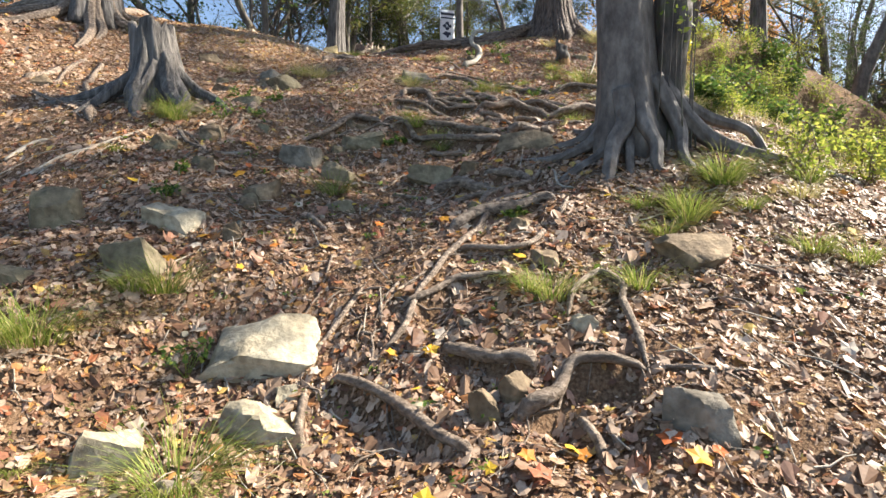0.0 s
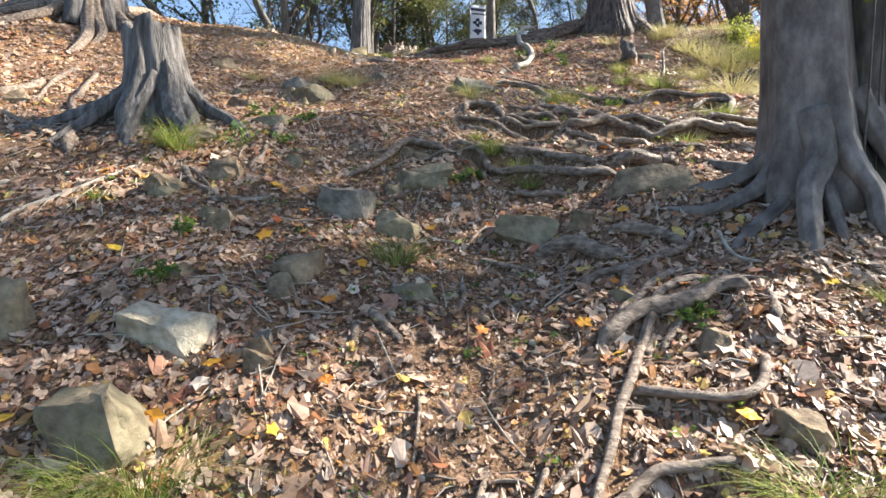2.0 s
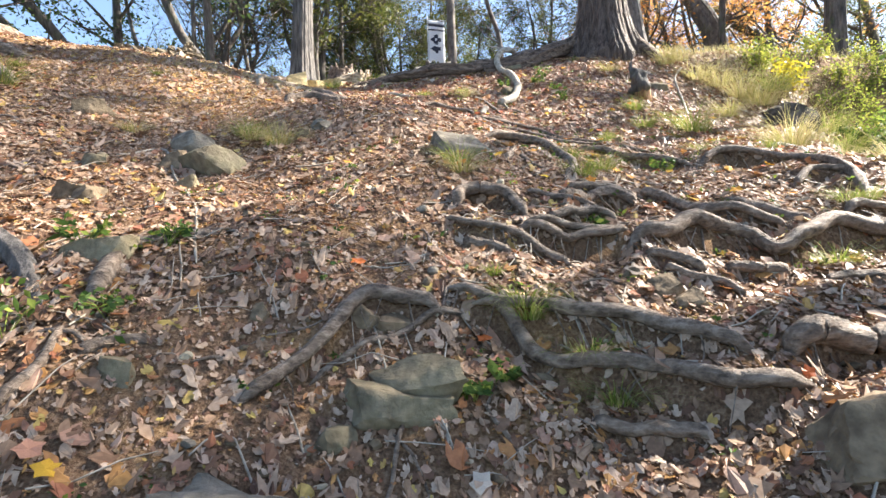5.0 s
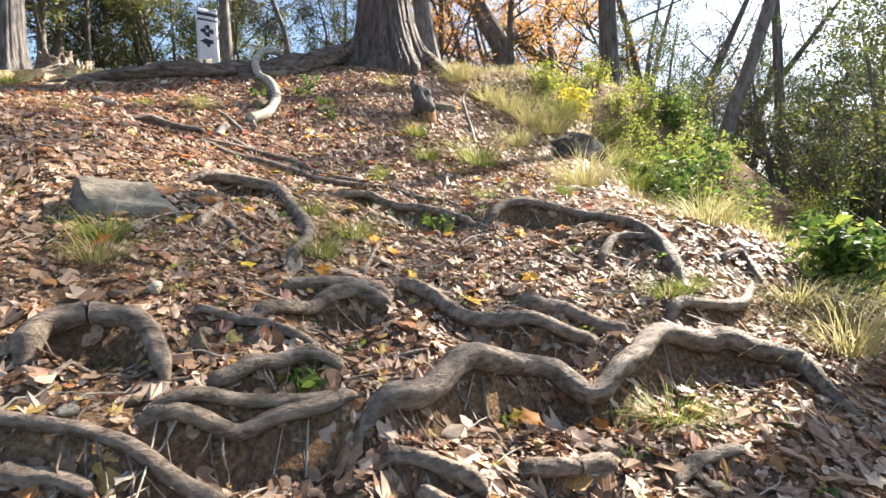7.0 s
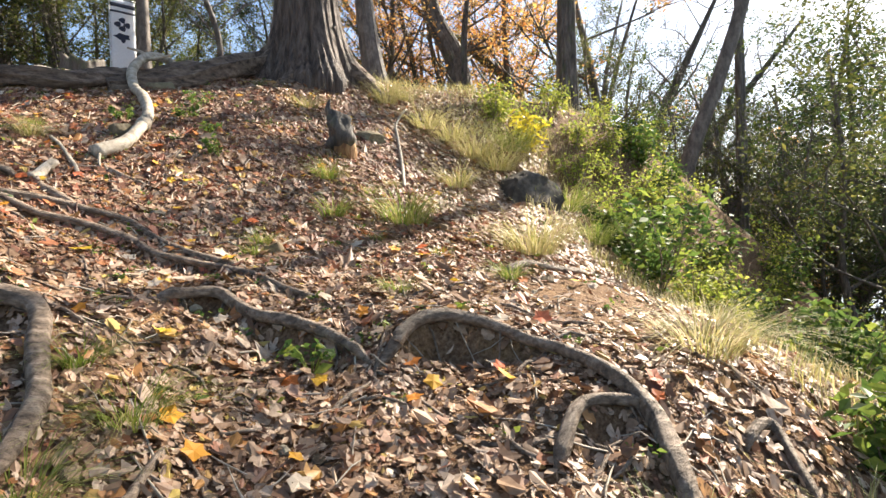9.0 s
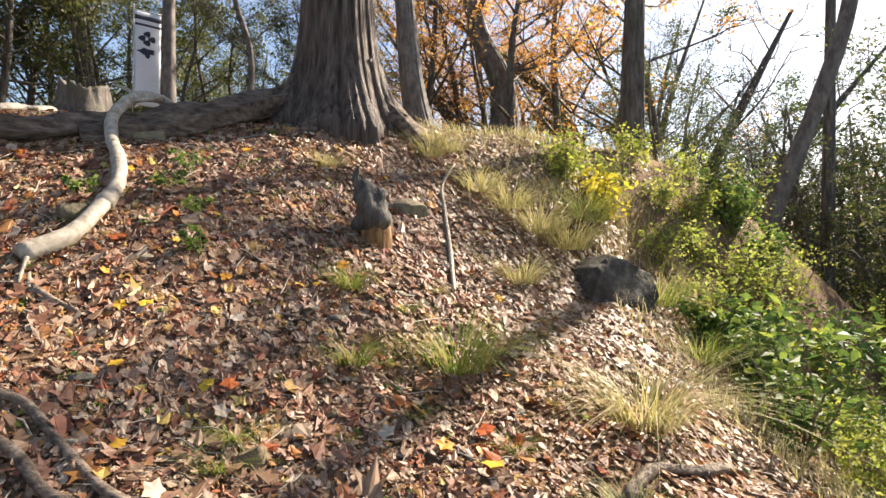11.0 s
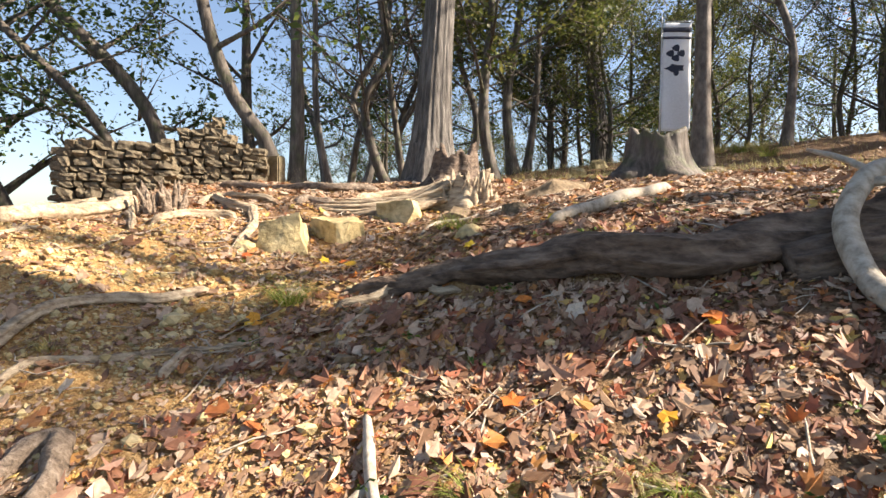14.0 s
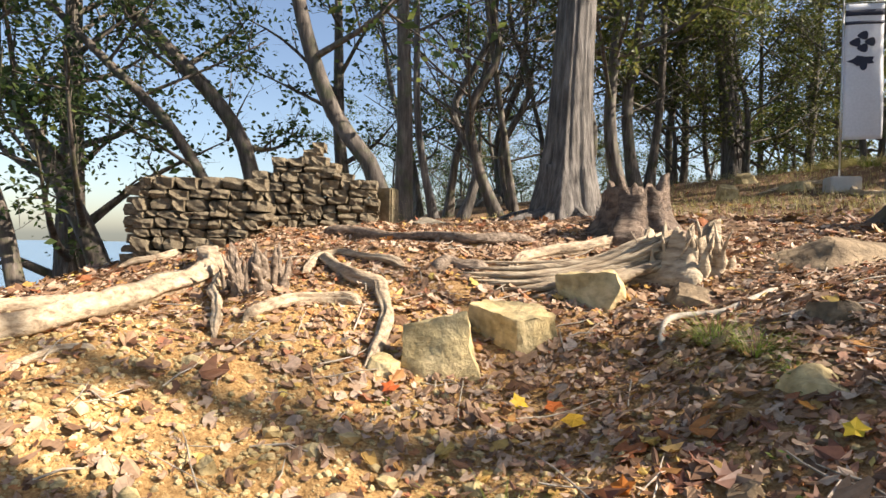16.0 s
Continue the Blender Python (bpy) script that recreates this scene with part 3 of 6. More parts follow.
root_line('branch', [(2.64, 10.87), (2.84, 11.45), (2.98, 11.89), (3.07, 12.18), (3.25, 12.43), (3.34, 12.53)], 0.02, 0.017, 1.3, 0.0)
root_line('root', [(2.65, 9.25), (2.93, 9.40), (3.09, 9.40), (3.52, 9.49)], 0.04, 0.03, 0.7, 0.0)


# ---- the soil: one sheet from underfoot to the horizon, with steps held by roots ----
def axis(lo, hi, d, far):
    mid = np.arange(lo, hi + d / 2, d)
    out, s, v = [], d, hi
    while v < far:
        s *= 1.14
        v += s
        out.append(v)
    back, s, v = [], d, lo
    while v > -far:
        s *= 1.14
        v -= s
        back.append(v)
    return np.array(back[::-1] + list(mid) + out)


AX, AY = axis(-5.5, 6.5, 0.045, 3000.0), axis(0.6, 16.0, 0.045, 3000.0)


def wavy(x, y):
    z = 0
    for k, (f, a) in enumerate(((0.9, 0.035), (2.1, 0.022), (4.7, 0.013), (11.0, 0.006), (23.0, 0.004))):
        c, s = math.cos(1.3 * k + 0.4), math.sin(1.3 * k + 0.4)
        z = z + a * np.sin(f * (c * x + s * y) * 2 + 1.7 * k) * np.cos(f * (-s * x + c * y) * 1.7 + 0.9 * k + np.sin(f * x))
    return z


GX, GY = np.meshgrid(AX, AY)
GZ = base_height(GX, GY)
near_path = np.clip(1 - (np.maximum(np.abs(GX) - 7, 0) + np.maximum(np.abs(GY - 8) - 10, 0)) / 4, 0, 1)
GZ = GZ + wavy(GX, GY) * near_path
for kind, plan, r0, r1, rise, step in ROOT_PLANS:
    if step <= 0 or len(plan) < 3:
        continue
    line = smooth_line(plan, 4 * len(plan))
    lo, hi = line.min(0) - 0.8, line.max(0) + 0.8
    i0, i1 = np.searchsorted(AX, (lo[0], hi[0]))
    j0, j1 = np.searchsorted(AY, (lo[1], hi[1]))
    sx, sy = GX[j0:j1, i0:i1], GY[j0:j1, i0:i1]
    best, side, along, across = np.full(sx.shape, 9.0), np.zeros(sx.shape), np.zeros(sx.shape), np.zeros(sx.shape)
    for k in range(len(line) - 1):
        a, d = line[k], line[k + 1] - line[k]
        q = np.clip(((sx - a[0]) * d[0] + (sy - a[1]) * d[1]) / (d @ d + 1e-9), 0, 1)
        ex, ey = sx - a[0] - q * d[0], sy - a[1] - q * d[1]
        e = np.hypot(ex, ey)
        m = e < best
        best[m], side[m] = e[m], (ey + 0.15 * ex)[m]
        across[m] = abs(d[0]) / (np.hypot(*d) + 1e-9)
        along[m] = ((k + q) / (len(line) - 1))[m]
    s = np.sign(side) * best
    fade = np.clip(np.minimum(along, 1 - along) * 5, 0, 1) * np.clip(across * 1.6 - 0.5, 0, 1)
    GZ[j0:j1, i0:i1] += step * fade * np.where(s > 0, 0.4 * np.exp(-s / 0.3), -1.15 * np.exp(s / 0.24) * np.clip(-s / 0.05, 0, 1))


def gz(x, y):
    """The soil's height."""
    i = np.clip(np.searchsorted(AX, x) - 1, 0, len(AX) - 2)
    j = np.clip(np.searchsorted(AY, y) - 1, 0, len(AY) - 2)
    s, t = (x - AX[i]) / (AX[i + 1] - AX[i]), (y - AY[j]) / (AY[j + 1] - AY[j])
    return (GZ[j, i] * (1 - s) + GZ[j, i + 1] * s) * (1 - t) + (GZ[j + 1, i] * (1 - s) + GZ[j + 1, i + 1] * s) * t


def build_ground():
    nx, ny = len(AX), len(AY)
    me = bpy.data.meshes.new("ground")
    co = np.stack([GX, GY, GZ], 2).reshape(-1, 3)
    idx = np.arange(nx * ny).reshape(ny, nx)
    q = np.stack([idx[:-1, :-1], idx[:-1, 1:], idx[1:, 1:], idx[1:, :-1]], 2).reshape(-1, 4)
    me.vertices.add(len(co))
    me.vertices.foreach_set("co", co.ravel())
    me.loops.add(q.size)
    me.loops.foreach_set("vertex_index", q.ravel().astype(np.int32))
    me.polygons.add(len(q))
    me.polygons.foreach_set("loop_start", np.arange(0, q.size, 4, dtype=np.int32))
    me.polygons.foreach_set("use_smooth", np.ones(len(q), bool))
    me.update(calc_edges=True)
    me.validate()
    me.materials.append(SOIL)
    tagged(new("ground", me), "brown woodland soil of a steep worn hillside", "ground", kind="structure")


build_ground()
water = mesh_object("water", [(-6000, -6000, -58), (6000, -6000, -58), (6000, 6000, -58), (-6000, 6000, -58)], [(0, 1, 2, 3)], SEA)
tagged(water, "hazy blue sea far below the summit", "sea", kind="structure")


# ---- roots, stones, grass ----
ROOT_LOOKS = {
    "root": (BARK_ROOT, "tree_root", "gnarled grey-brown exposed tree root holding the soil", "root"),
    "pale": (BARK_PALE, "dead_branch", "pale barkless dead branch lying among leaves", "branch"),
    "stick": (BARK_PALE, "stick", "thin crooked dry stick on the leaf litter", "stick"),
    "branch": (BARK_PALE, "fallen_branch", "smooth pale crooked branch lying down the bank", "branch"),
    "dead": (BARK_DEAD, "dead_root", "bleached cracked root of a dead stump", "root"),
    "bigroot": (BARK_OLD_ROOT, "surface_root", "massive dark fissured root of the big tree", "root"),
}


def build_root(k, kind, plan, r0, r1, rise, step):
    rng = np.random.default_rng(100 + k)
    material, name, label, category = ROOT_LOOKS[kind]
    flat = smooth_line(plan, max(16, 10 * len(plan)))
    n = len(flat)
    length = np.linalg.norm(np.diff(flat, axis=0), axis=1).sum()
    s = np.linspace(0, 1, n)
    loose = kind in ("branch", "stick", "pale")
    if kind != "branch":
        for q in (3.1, 7.3, 15.7):
            flat[:, 0] += 0.35 * r0 * np.sin(s * length * q + rng.uniform(0, 6)) * (1 if q < 10 else 0.4)
            flat[:, 1] += 0.35 * r0 * np.sin(s * length * q * 1.2 + rng.uniform(0, 6)) * (1 if q < 10 else 0.4)
    r = 0.8 * (r0 + (r1 - r0) * s) * (1 + 0.09 * np.sin(s * length * 4.3 + rng.uniform(0, 6)) + 0.05 * np.sin(s * length * 17 + rng.uniform(0, 6)))
    end = np.minimum(1, np.minimum(s, 1 - s) * (12 if loose else 9) + (0.4 if loose else 0.3))
    z = gz(flat[:, 0], flat[:, 1] + (0.02 if step > 0 else 0.0))
    z = np.convolve(np.pad(z, 3, mode="edge"), np.ones(7) / 7, "valid")
    lift = r * (2 * rise - 0.65) + 0.18 * r * np.sin(s * length * 3.7 + rng.uniform(0, 6))
    z = z + lift - (0.0 if loose else 1.0) * (1 - np.minimum(1, np.minimum(s, 1 - s) * 12)) * 1.5 * r
    pts = np.column_stack([flat, z])
    ph = rng.uniform(0, 6, 3)
    deep = 0.16 if kind in ("bigroot", "dead") else (0.0 if kind == "branch" else 0.07)
    twist = rng.uniform(-5, 5) * length

    def grooves(t, a):
        return 1 + deep * np.sin(4 * a + ph[0] + twist * t) + 0.7 * deep * np.sin(7 * a + ph[1] - 0.6 * twist * t) + 0.5 * deep * np.sin(13 * a + ph[2] + twist * t)

    origin = pts[0].copy()
    v, f = tube(pts - origin, r * end, 26 if kind in ("bigroot", "dead") else 14, 0.05 if kind == "branch" else 0.09, rng, True, grooves)
    ob = mesh_object(name, v, f, material)
    ob.location = origin
    tagged(ob, label, category, "exposed roots on the slope" if kind == "root" else "")
    if step > 0.05:      # fine rootlets hang from the roots that hold a step
        for j in range(int(2 + 3 * length)):
            i = rng.integers(3, n - 3)
            a = pts[i] - origin
            L = rng.uniform(0.08, 0.24)
            side = rng.normal(0, 0.35)
            line = []
            for q in (0, 0.35, 0.7, 1.0):
                px, py = pts[i, 0] + side * L * q + rng.normal(0, 0.008), pts[i, 1] - L * (0.15 + 0.75 * q)
                line.append((px - origin[0], py - origin[1], max(a[2] - 1.3 * L * q, float(gz(px, py)) + 0.008 - origin[2])))
            w = rng.uniform(0.002, 0.006)
            mesh_object("rootlet", *tube(smooth_line([tuple(a)] + line[1:], 8), np.linspace(w, 0.3 * w, 8), 5, 0.1, rng), material, ob)
    return ob


for k, (kind, plan, r0, r1, rise, step) in enumerate(ROOT_PLANS):
    build_root(k, kind, plan, r0, r1, rise, step)


def rock_mesh(rng, w, d, h, cuts=9, fine=4):
    """A broken block: a ball cut by random planes, with chipped edges."""
    bm = bmesh.new()
    bmesh.ops.create_icosphere(bm, subdivisions=fine, radius=1.0)
    planes = []
    for k in range(cuts):
        nrm = Vector(rng.normal(size=3)).normalized()
        planes.append((nrm, rng.uniform(0.5, 0.72)))
    turn = Euler(rng.uniform(-0.45, 0.45, 3)).to_matrix()
    for q in ((0, 0, 1), (0, -1, 0.2), (1, 0, 0.1), (-1, 0, 0.1), (0, 1, 0)):
        planes.append((turn @ Vector(q).normalized(), rng.uniform(0.48, 0.75)))
    off = Vector(rng.uniform(0, 50, 3))
    for v in bm.verts:
        for nrm, lim in planes:
            over = v.co.dot(nrm) - lim
            if over > 0:
                v.co -= nrm * over
        v.co *= 1 + 0.2 * noise.noise(v.co * 1.4 + off) + 0.08 * noise.noise(v.co * 5 + off) + 0.02 * noise.noise(v.co * 13 + off)
        v.co = Vector((v.co.x * w * 0.84, v.co.y * d * 0.84, v.co.z * h * 0.95))
    me = bpy.data.meshes.new("stone")
    bm.to_mesh(me)
    bm.free()
    me.polygons.foreach_set("use_smooth", [True] * len(me.polygons))
    me.set_sharp_from_angle(angle=0.5)
    return me


STONE_LABELS = {
    "pale": "pale angular sandstone block half sunk in leaves", "gold": "yellow sandstone block lying on the sunlit bank",
    "grey": "grey broken stone on the leaf litter", "brown": "brown earthy stone bedded in the slope",
    "moss": "moss-stained flat stone bedded in the soil", "black": "dark weathered boulder on the grassy edge",
}
STONE_COUNT = [0]


def stone(x, y, w, h, look_, cuts=9, seed=None):
    STONE_COUNT[0] += 1
    rng = np.random.default_rng(seed or 500 + STONE_COUNT[0])
    if w > 1.2:
        w, h = 0.8, 0.3
    h = max(h * 1.15, 0.4 * w)
    me = rock_mesh(rng, w, w * rng.uniform(0.6, 0.85), h, cuts)
    me.materials.append(STONE[look_])
    ob = new("stone" if w < 0.35 else "boulder", me)
    yy = y + 0.2 * w
    ob.matrix_world = pose(x, yy, float(gz(x, yy)) - 0.1 * h, rng.uniform(0, 22), rng.uniform(-12, 12), rng.uniform(-25, 25))
    tagged(ob, STONE_LABELS[look_], "stone" if w < 0.35 else "boulder")
    return ob


def blade_pile(rng, n, height, spread, droop, width):
    p = Pile()
    for k in range(n):
        a, r = rng.uniform(0, 2 * np.pi), spread * rng.random() ** 0.5 * 0.45
        out = np.array([math.cos(a), math.sin(a), 0])
        side = np.array([-math.sin(a), math.cos(a), 0])
        L, w = height * rng.uniform(0.55, 1.25), width * rng.uniform(0.6, 1.2)
        lean, dr = rng.uniform(0.1, 0.8), droop * rng.uniform(0.5, 1.4)
        base = out * r + side * rng.uniform(-0.3, 0.3) * spread * 0.4
        vs = []
        m = 4
        for i in range(m + 1):
            s = i / m
            c = base + out * (L * (lean * s + 0.55 * dr * s * s)) + np.array([0, 0, L * (s - 0.62 * dr * s * s) - 0.02])
            ww = w * (1 - 0.85 * s)
            vs += [tuple(c - side * ww), tuple(c + side * ww)]
        p.add(vs, [(2 * i, 2 * i + 1, 2 * i + 3, 2 * i + 2) for i in range(m)])
    return p


TUFT_COUNT = [0]


def tuft(x, y, h, look_):
    TUFT_COUNT[0] += 1
    rng = np.random.default_rng(900 + TUFT_COUNT[0])
    h = min(max(h, 0.07), 0.46)
    n = int(90 + 700 * h)
    p = blade_pile(rng, n, h * 1.2, h * 1.0, 1.05 if look_ == "dry" else 0.95, 0.0016 + 0.0035 * h)
    ob = p.make("grass_tuft", GRASS_DRY if look_ == "dry" else GRASS_LUSH)
    ob.location = (x, y, float(gz(x, y)))
    tagged(ob, "straw-coloured drooping grass tuft on the bank" if look_ == "dry" else "fresh green arching grass tuft among leaves", "grass tuft", "grass tufts")
    return ob


# ---- trees and shrubs ----
def leaf_quads(rng, centres, n_each, radius, size, flat=0.6):
    """Small bent leaves round each centre, as vertex and face arrays."""
    c = np.repeat(np.asarray(centres, float), n_each, axis=0)
    n = len(c)
    c = c + rng.normal(0, 1, (n, 3)) * radius * np.array([1, 1, flat])
    a = rng.normal(size=(n, 3))
    a[:, 2] *= 0.5
    a /= np.linalg.norm(a, axis=1)[:, None]
    b = np.cross(a, rng.normal(size=(n, 3)))
    b /= np.linalg.norm(b, axis=1)[:, None]
    L = size * rng.lognormal(0, 0.3, n)[:, None]
    v = np.stack([c - a * L * 0.5, c + b * L * 0.26, c + a * L * 0.5 - np.array([0, 0, 0.12]) * L, c - b * L * 0.26], 1).reshape(-1, 3)
    f = np.arange(4 * n).reshape(-1, 4)
    return v, f


def leaf_object(name, v, f, material, parent, label=""):
    return tagged(mesh_object(name, v.tolist(), f.tolist(), material, parent, label, False), kind="stuff")


CROWNS = {
    "dark": (LEAF_DARK, 45, 0.09, "evergreen tree with dark bark and small glossy leaves"),
    "airy": (LEAF_DARK, 48, 0.1, "dark-barked evergreen with an open crown above the sea"),
    "thin": (LEAF_LIGHT, 7, 0.08, "woodland tree with smooth trunk and few green leaves"),
    "bare": (LEAF_LIGHT, 0, 0.07, "leafless autumn tree with fine bare branches"),
    "olive": (LEAF_OLIVE, 72, 0.1, "leafy woodland tree with olive green foliage"),
    "orange": (LEAF_ORANGE, 40, 0.09, "autumn tree with orange leaves behind the ridge"),
}


def tree(x, y, spine, r0, bark, crown, seed, first, spread=1.0, flare=1.5, split=True):
    rng = np.random.default_rng(2000 + seed)
    material, per, size, label = CROWNS[crown]
    top = thing("tree", (x, y, float(gz(x, y))), label, "tree", "woodland trees")
    pts = smooth_line([(0, 0, -0.25), *spine], 26)
    H = pts[-1, 2]
    s = np.linspace(0, 1, len(pts))
    r = r0 * (1 - 0.8 * s) * (1 + (flare - 1) * np.exp(-np.maximum(pts[:, 2], 0) / (2.2 * r0)))
    if r0 > 0.2:      # old trunks carry deep ridges
        pts2 = smooth_line(pts, 80)
        r2 = np.interp(np.linspace(0, 1, 80), s, r)
        wav = 0.9 * np.sin(np.linspace(0, 9, 80))[:, None]
        v, f = tube(pts2, r2, 96, 0.0, rng, True, lambda t, a: 1 + 0.06 * np.sin(4 * a + seed) + 0.14 * np.exp(-t * 16) * np.sin(6 * a + 1)
                    + 0.06 * np.abs(np.sin(7.5 * a + wav)) + 0.05 * np.abs(np.sin(12.5 * a - 1.3 * wav)))
    else:
        v, f = tube(pts, r, 14, 0.07, rng, True, lambda t, a: 1 + 0.05 * np.sin(4 * a + seed) + 0.10 * np.exp(-t * 14) * np.sin(5 * a))
    mesh_object("trunk", v, f, bark, top)
    ends = []
    count = {"thin": 9, "airy": 11}.get(crown, 17)
    for k in range(count):
        q = first + (1 - first) * (k + rng.random()) / count
        i = min(int(q * (len(pts) - 1)), len(pts) - 2)
        a = rng.uniform(0, 2 * np.pi)
        L = spread * H * rng.uniform(0.16, 0.34) * (1.15 - 0.6 * q)
        out = np.array([math.cos(a), math.sin(a), rng.uniform(0.2, 0.9)])
        b0 = pts[i]
        mid = b0 + out * L * 0.5 + np.array([0, 0, rng.uniform(-0.1, 0.15) * L]) + rng.normal(0, 0.05 * L, 3)
        end = b0 + out * L + np.array([0, 0, rng.uniform(0, 0.4) * L])
        line = smooth_line([b0, mid, end], 8)
        limbs = Pile()
        rb = max(0.01, r[i] * (0.32 if crown == "bare" else 0.45))
        limbs.add(*tube(line, np.linspace(rb, 0.008, 8), 6, 0.1, rng, False))
        for j in range(7):
            c0 = line[rng.integers(2, 8)]
            d = out * rng.uniform(0.2, 0.8) + rng.normal(0, 0.6, 3) + np.array([0, 0, 0.3])
            d /= np.linalg.norm(d)
            l2 = L * rng.uniform(0.25, 0.5)
            tw = smooth_line([c0, c0 + d * l2 * 0.5 + rng.normal(0, 0.06 * l2, 3), c0 + d * l2], 5)
            limbs.add(*tube(tw, np.linspace(rb * 0.35 + 0.003, 0.003, 5), 4, 0.0, rng, False))
            ends += [tw[2], tw[3], tw[4]]
            for m in range(3):
                e0 = tw[rng.integers(1, 5)]
                d3 = d + rng.normal(0, 0.7, 3)
                d3 /= np.linalg.norm(d3)
                limbs.add(*tube([e0, e0 + d3 * l2 * 0.3, e0 + d3 * l2 * 0.55 + np.array([0, 0, 0.04])], [0.006, 0.004, 0.002], 3, 0.0, rng, False))
        limb = limbs.make("branch", bark, top)
        if per and split:
            leaf_object("leaf_spray", *leaf_quads(rng, np.array(ends), max(1, per // 3), 0.06 * L + 0.1, size), material, limb)
            ends = []
    if per and not split:
        ends = np.array(ends)
        v, f = leaf_quads(rng, ends, max(1, per // 3), 0.06 * L + 0.1, size)
        leaf_object("crown", v, f, material, top)
    return top


SHRUBS = {
    "light": (LEAF_LIGHT, 0.04, "light green leafy shrub on the grassy edge"),
    "gloss": (LEAF_GLOSS, 0.075, "glossy broad-leaved shrub beside the path"),
    "yellow": (LEAF_YELLOW, 0.085, "small sapling with bright yellow leaves"),
}
SHRUB_COUNT = [0]


def shrub(x, y, h, look_):
    SHRUB_COUNT[0] += 1
    rng = np.random.default_rng(3000 + SHRUB_COUNT[0])
    material, size, label = SHRUBS[look_]
    h = max(h, 0.4)
    top = thing("shrub", (x, y, float(gz(x, y))), label, "shrub", "shrubs beside the path")
    ends = []
    for k in range(int(5 + 5 * h)):
        stems = Pile()
        a = rng.uniform(0, 2 * np.pi)
        out = np.array([math.cos(a) * 0.5, math.sin(a) * 0.5, 1.0]) * h * rng.uniform(0.55, 1.0)
        line = smooth_line([(0, 0, -0.1), out * 0.5 + rng.normal(0, 0.05, 3), out], 7)
        stems.add(*tube(line, np.linspace(0.009, 0.003, 7), 5, 0.0, rng, False))
        for j in range(7):
            i = rng.integers(2, 7)
            d = rng.normal(0, 1, 3) + np.array([0, 0, 0.4])
            e = line[i] + d / np.linalg.norm(d) * h * rng.uniform(0.12, 0.26)
            stems.add(*tube([line[i], (line[i] + e) / 2 + np.array([0, 0, 0.02]), e], [0.004, 0.003, 0.002], 3, 0.0, rng, False))
            ends += [e, (line[i] + e) / 2]
        stems.make("stem", BARK_ROOT, top)
    v, f = leaf_quads(rng, np.array(ends), 7 if look_ != "yellow" else 3, 0.05 + 0.05 * h, size, 0.8)
    leaf_object("foliage", v, f, material, top)
    return top


def herb(x, y, h):
    """A low leafy weed."""
    SHRUB_COUNT[0] += 1
    rng = np.random.default_rng(3500 + SHRUB_COUNT[0])
    h = min(max(h, 0.07), 0.2)
    top = thing("herb", (x, y, float(gz(x, y))), "small fresh green weed among fallen leaves", "weed", "weeds on the slope")
    ends = []
    for k in range(7):
        a = rng.uniform(0, 6.28)
        e = np.array([math.cos(a) * 0.7, math.sin(a) * 0.7, rng.uniform(0.5, 1.1)]) * h
        v, f = tube([(0, 0, -0.01), tuple(e * 0.5 + np.array([0, 0, 0.02])), tuple(e)], [0.0025, 0.002, 0.0015], 4, 0.0, rng, False)
        mesh_object("stem", v, f, GRASS_LUSH, top)
        ends += [e, e * 0.7]
    leaf_object("foliage", *leaf_quads(rng, np.array(ends), 5, 0.16 * h, 0.04), LEAF_GLOSS, top)
    return top


# the trees round the summit: foot, line of the trunk above it, girth
old_tree = tree(-3.54, 17.91, [(0.02, 0.05, 1.35), (0.07, 0.11, 2.8), (0.34, 0.5, 12.49)], 0.245, BARK_GREY, 'dark', 1, 0.6, 1.0, 1.9)
tree(-5.16, 16.45, [(-0.17, -0.08, 0.64), (-0.53, -0.27, 1.19), (-0.8, -0.41, 1.93), (-0.96, -0.48, 2.61), (-2.13, -1.02, 7.73)], 0.115, BARK_DARK, 'airy', 2, 0.3)
tree(-5.52, 17.31, [(0.0, 0.03, 1.27), (-0.06, 0.04, 2.82), (-0.27, 0.06, 8.69)], 0.116, BARK_DARK, 'airy', 3, 0.3)
tree(-8.43, 18.05, [(-0.35, -0.17, 1.03), (-0.53, -0.26, 1.81), (-1.22, -0.62, 2.88), (-1.56, -0.81, 3.27), (-5.51, -2.94, 7.76)], 0.157, BARK_DARK, 'airy', 4, 0.2)
tree(-8.55, 17.44, [(-0.5, -0.25, 1.16), (-1.07, -0.55, 2.18), (-1.97, -1.04, 3.2), (-5.15, -2.76, 6.81)], 0.102, BARK_DARK, 'airy', 5, 0.2)
tree(-10.48, 16.71, [(-0.47, -0.23, 1.52), (-1.06, -0.54, 2.75), (-1.74, -0.89, 4.08), (-3.62, -1.87, 7.8)], 0.190, BARK_DARK, 'airy', 6, 0.2)
tree(-10.29, 15.43, [(-0.33, -0.17, 0.91), (-0.56, -0.27, 1.98), (-1.0, -0.49, 3.21), (-2.29, -1.13, 6.81)], 0.148, BARK_DARK, 'airy', 7, 0.25)
tree(-8.86, 20.65, [(-0.29, -0.12, 1.98), (-0.37, -0.1, 4.2), (-0.52, -0.08, 8.76)], 0.161, BARK_DARK, 'airy', 8, 0.2)
tree(-6.33, 19.72, [(-0.33, -0.15, 1.59), (-0.4, -0.14, 3.55), (-0.57, -0.11, 8.73)], 0.082, BARK_GREY, 'thin', 9, 0.4)
tree(-5.74, 21.19, [(-0.51, -0.26, 1.25), (-0.61, -0.3, 1.92), (-0.13, 0.0, 3.17), (-0.24, -0.04, 3.85), (-1.0, -0.35, 8.74)], 0.113, BARK_DARK, 'bare', 10, 0.18)
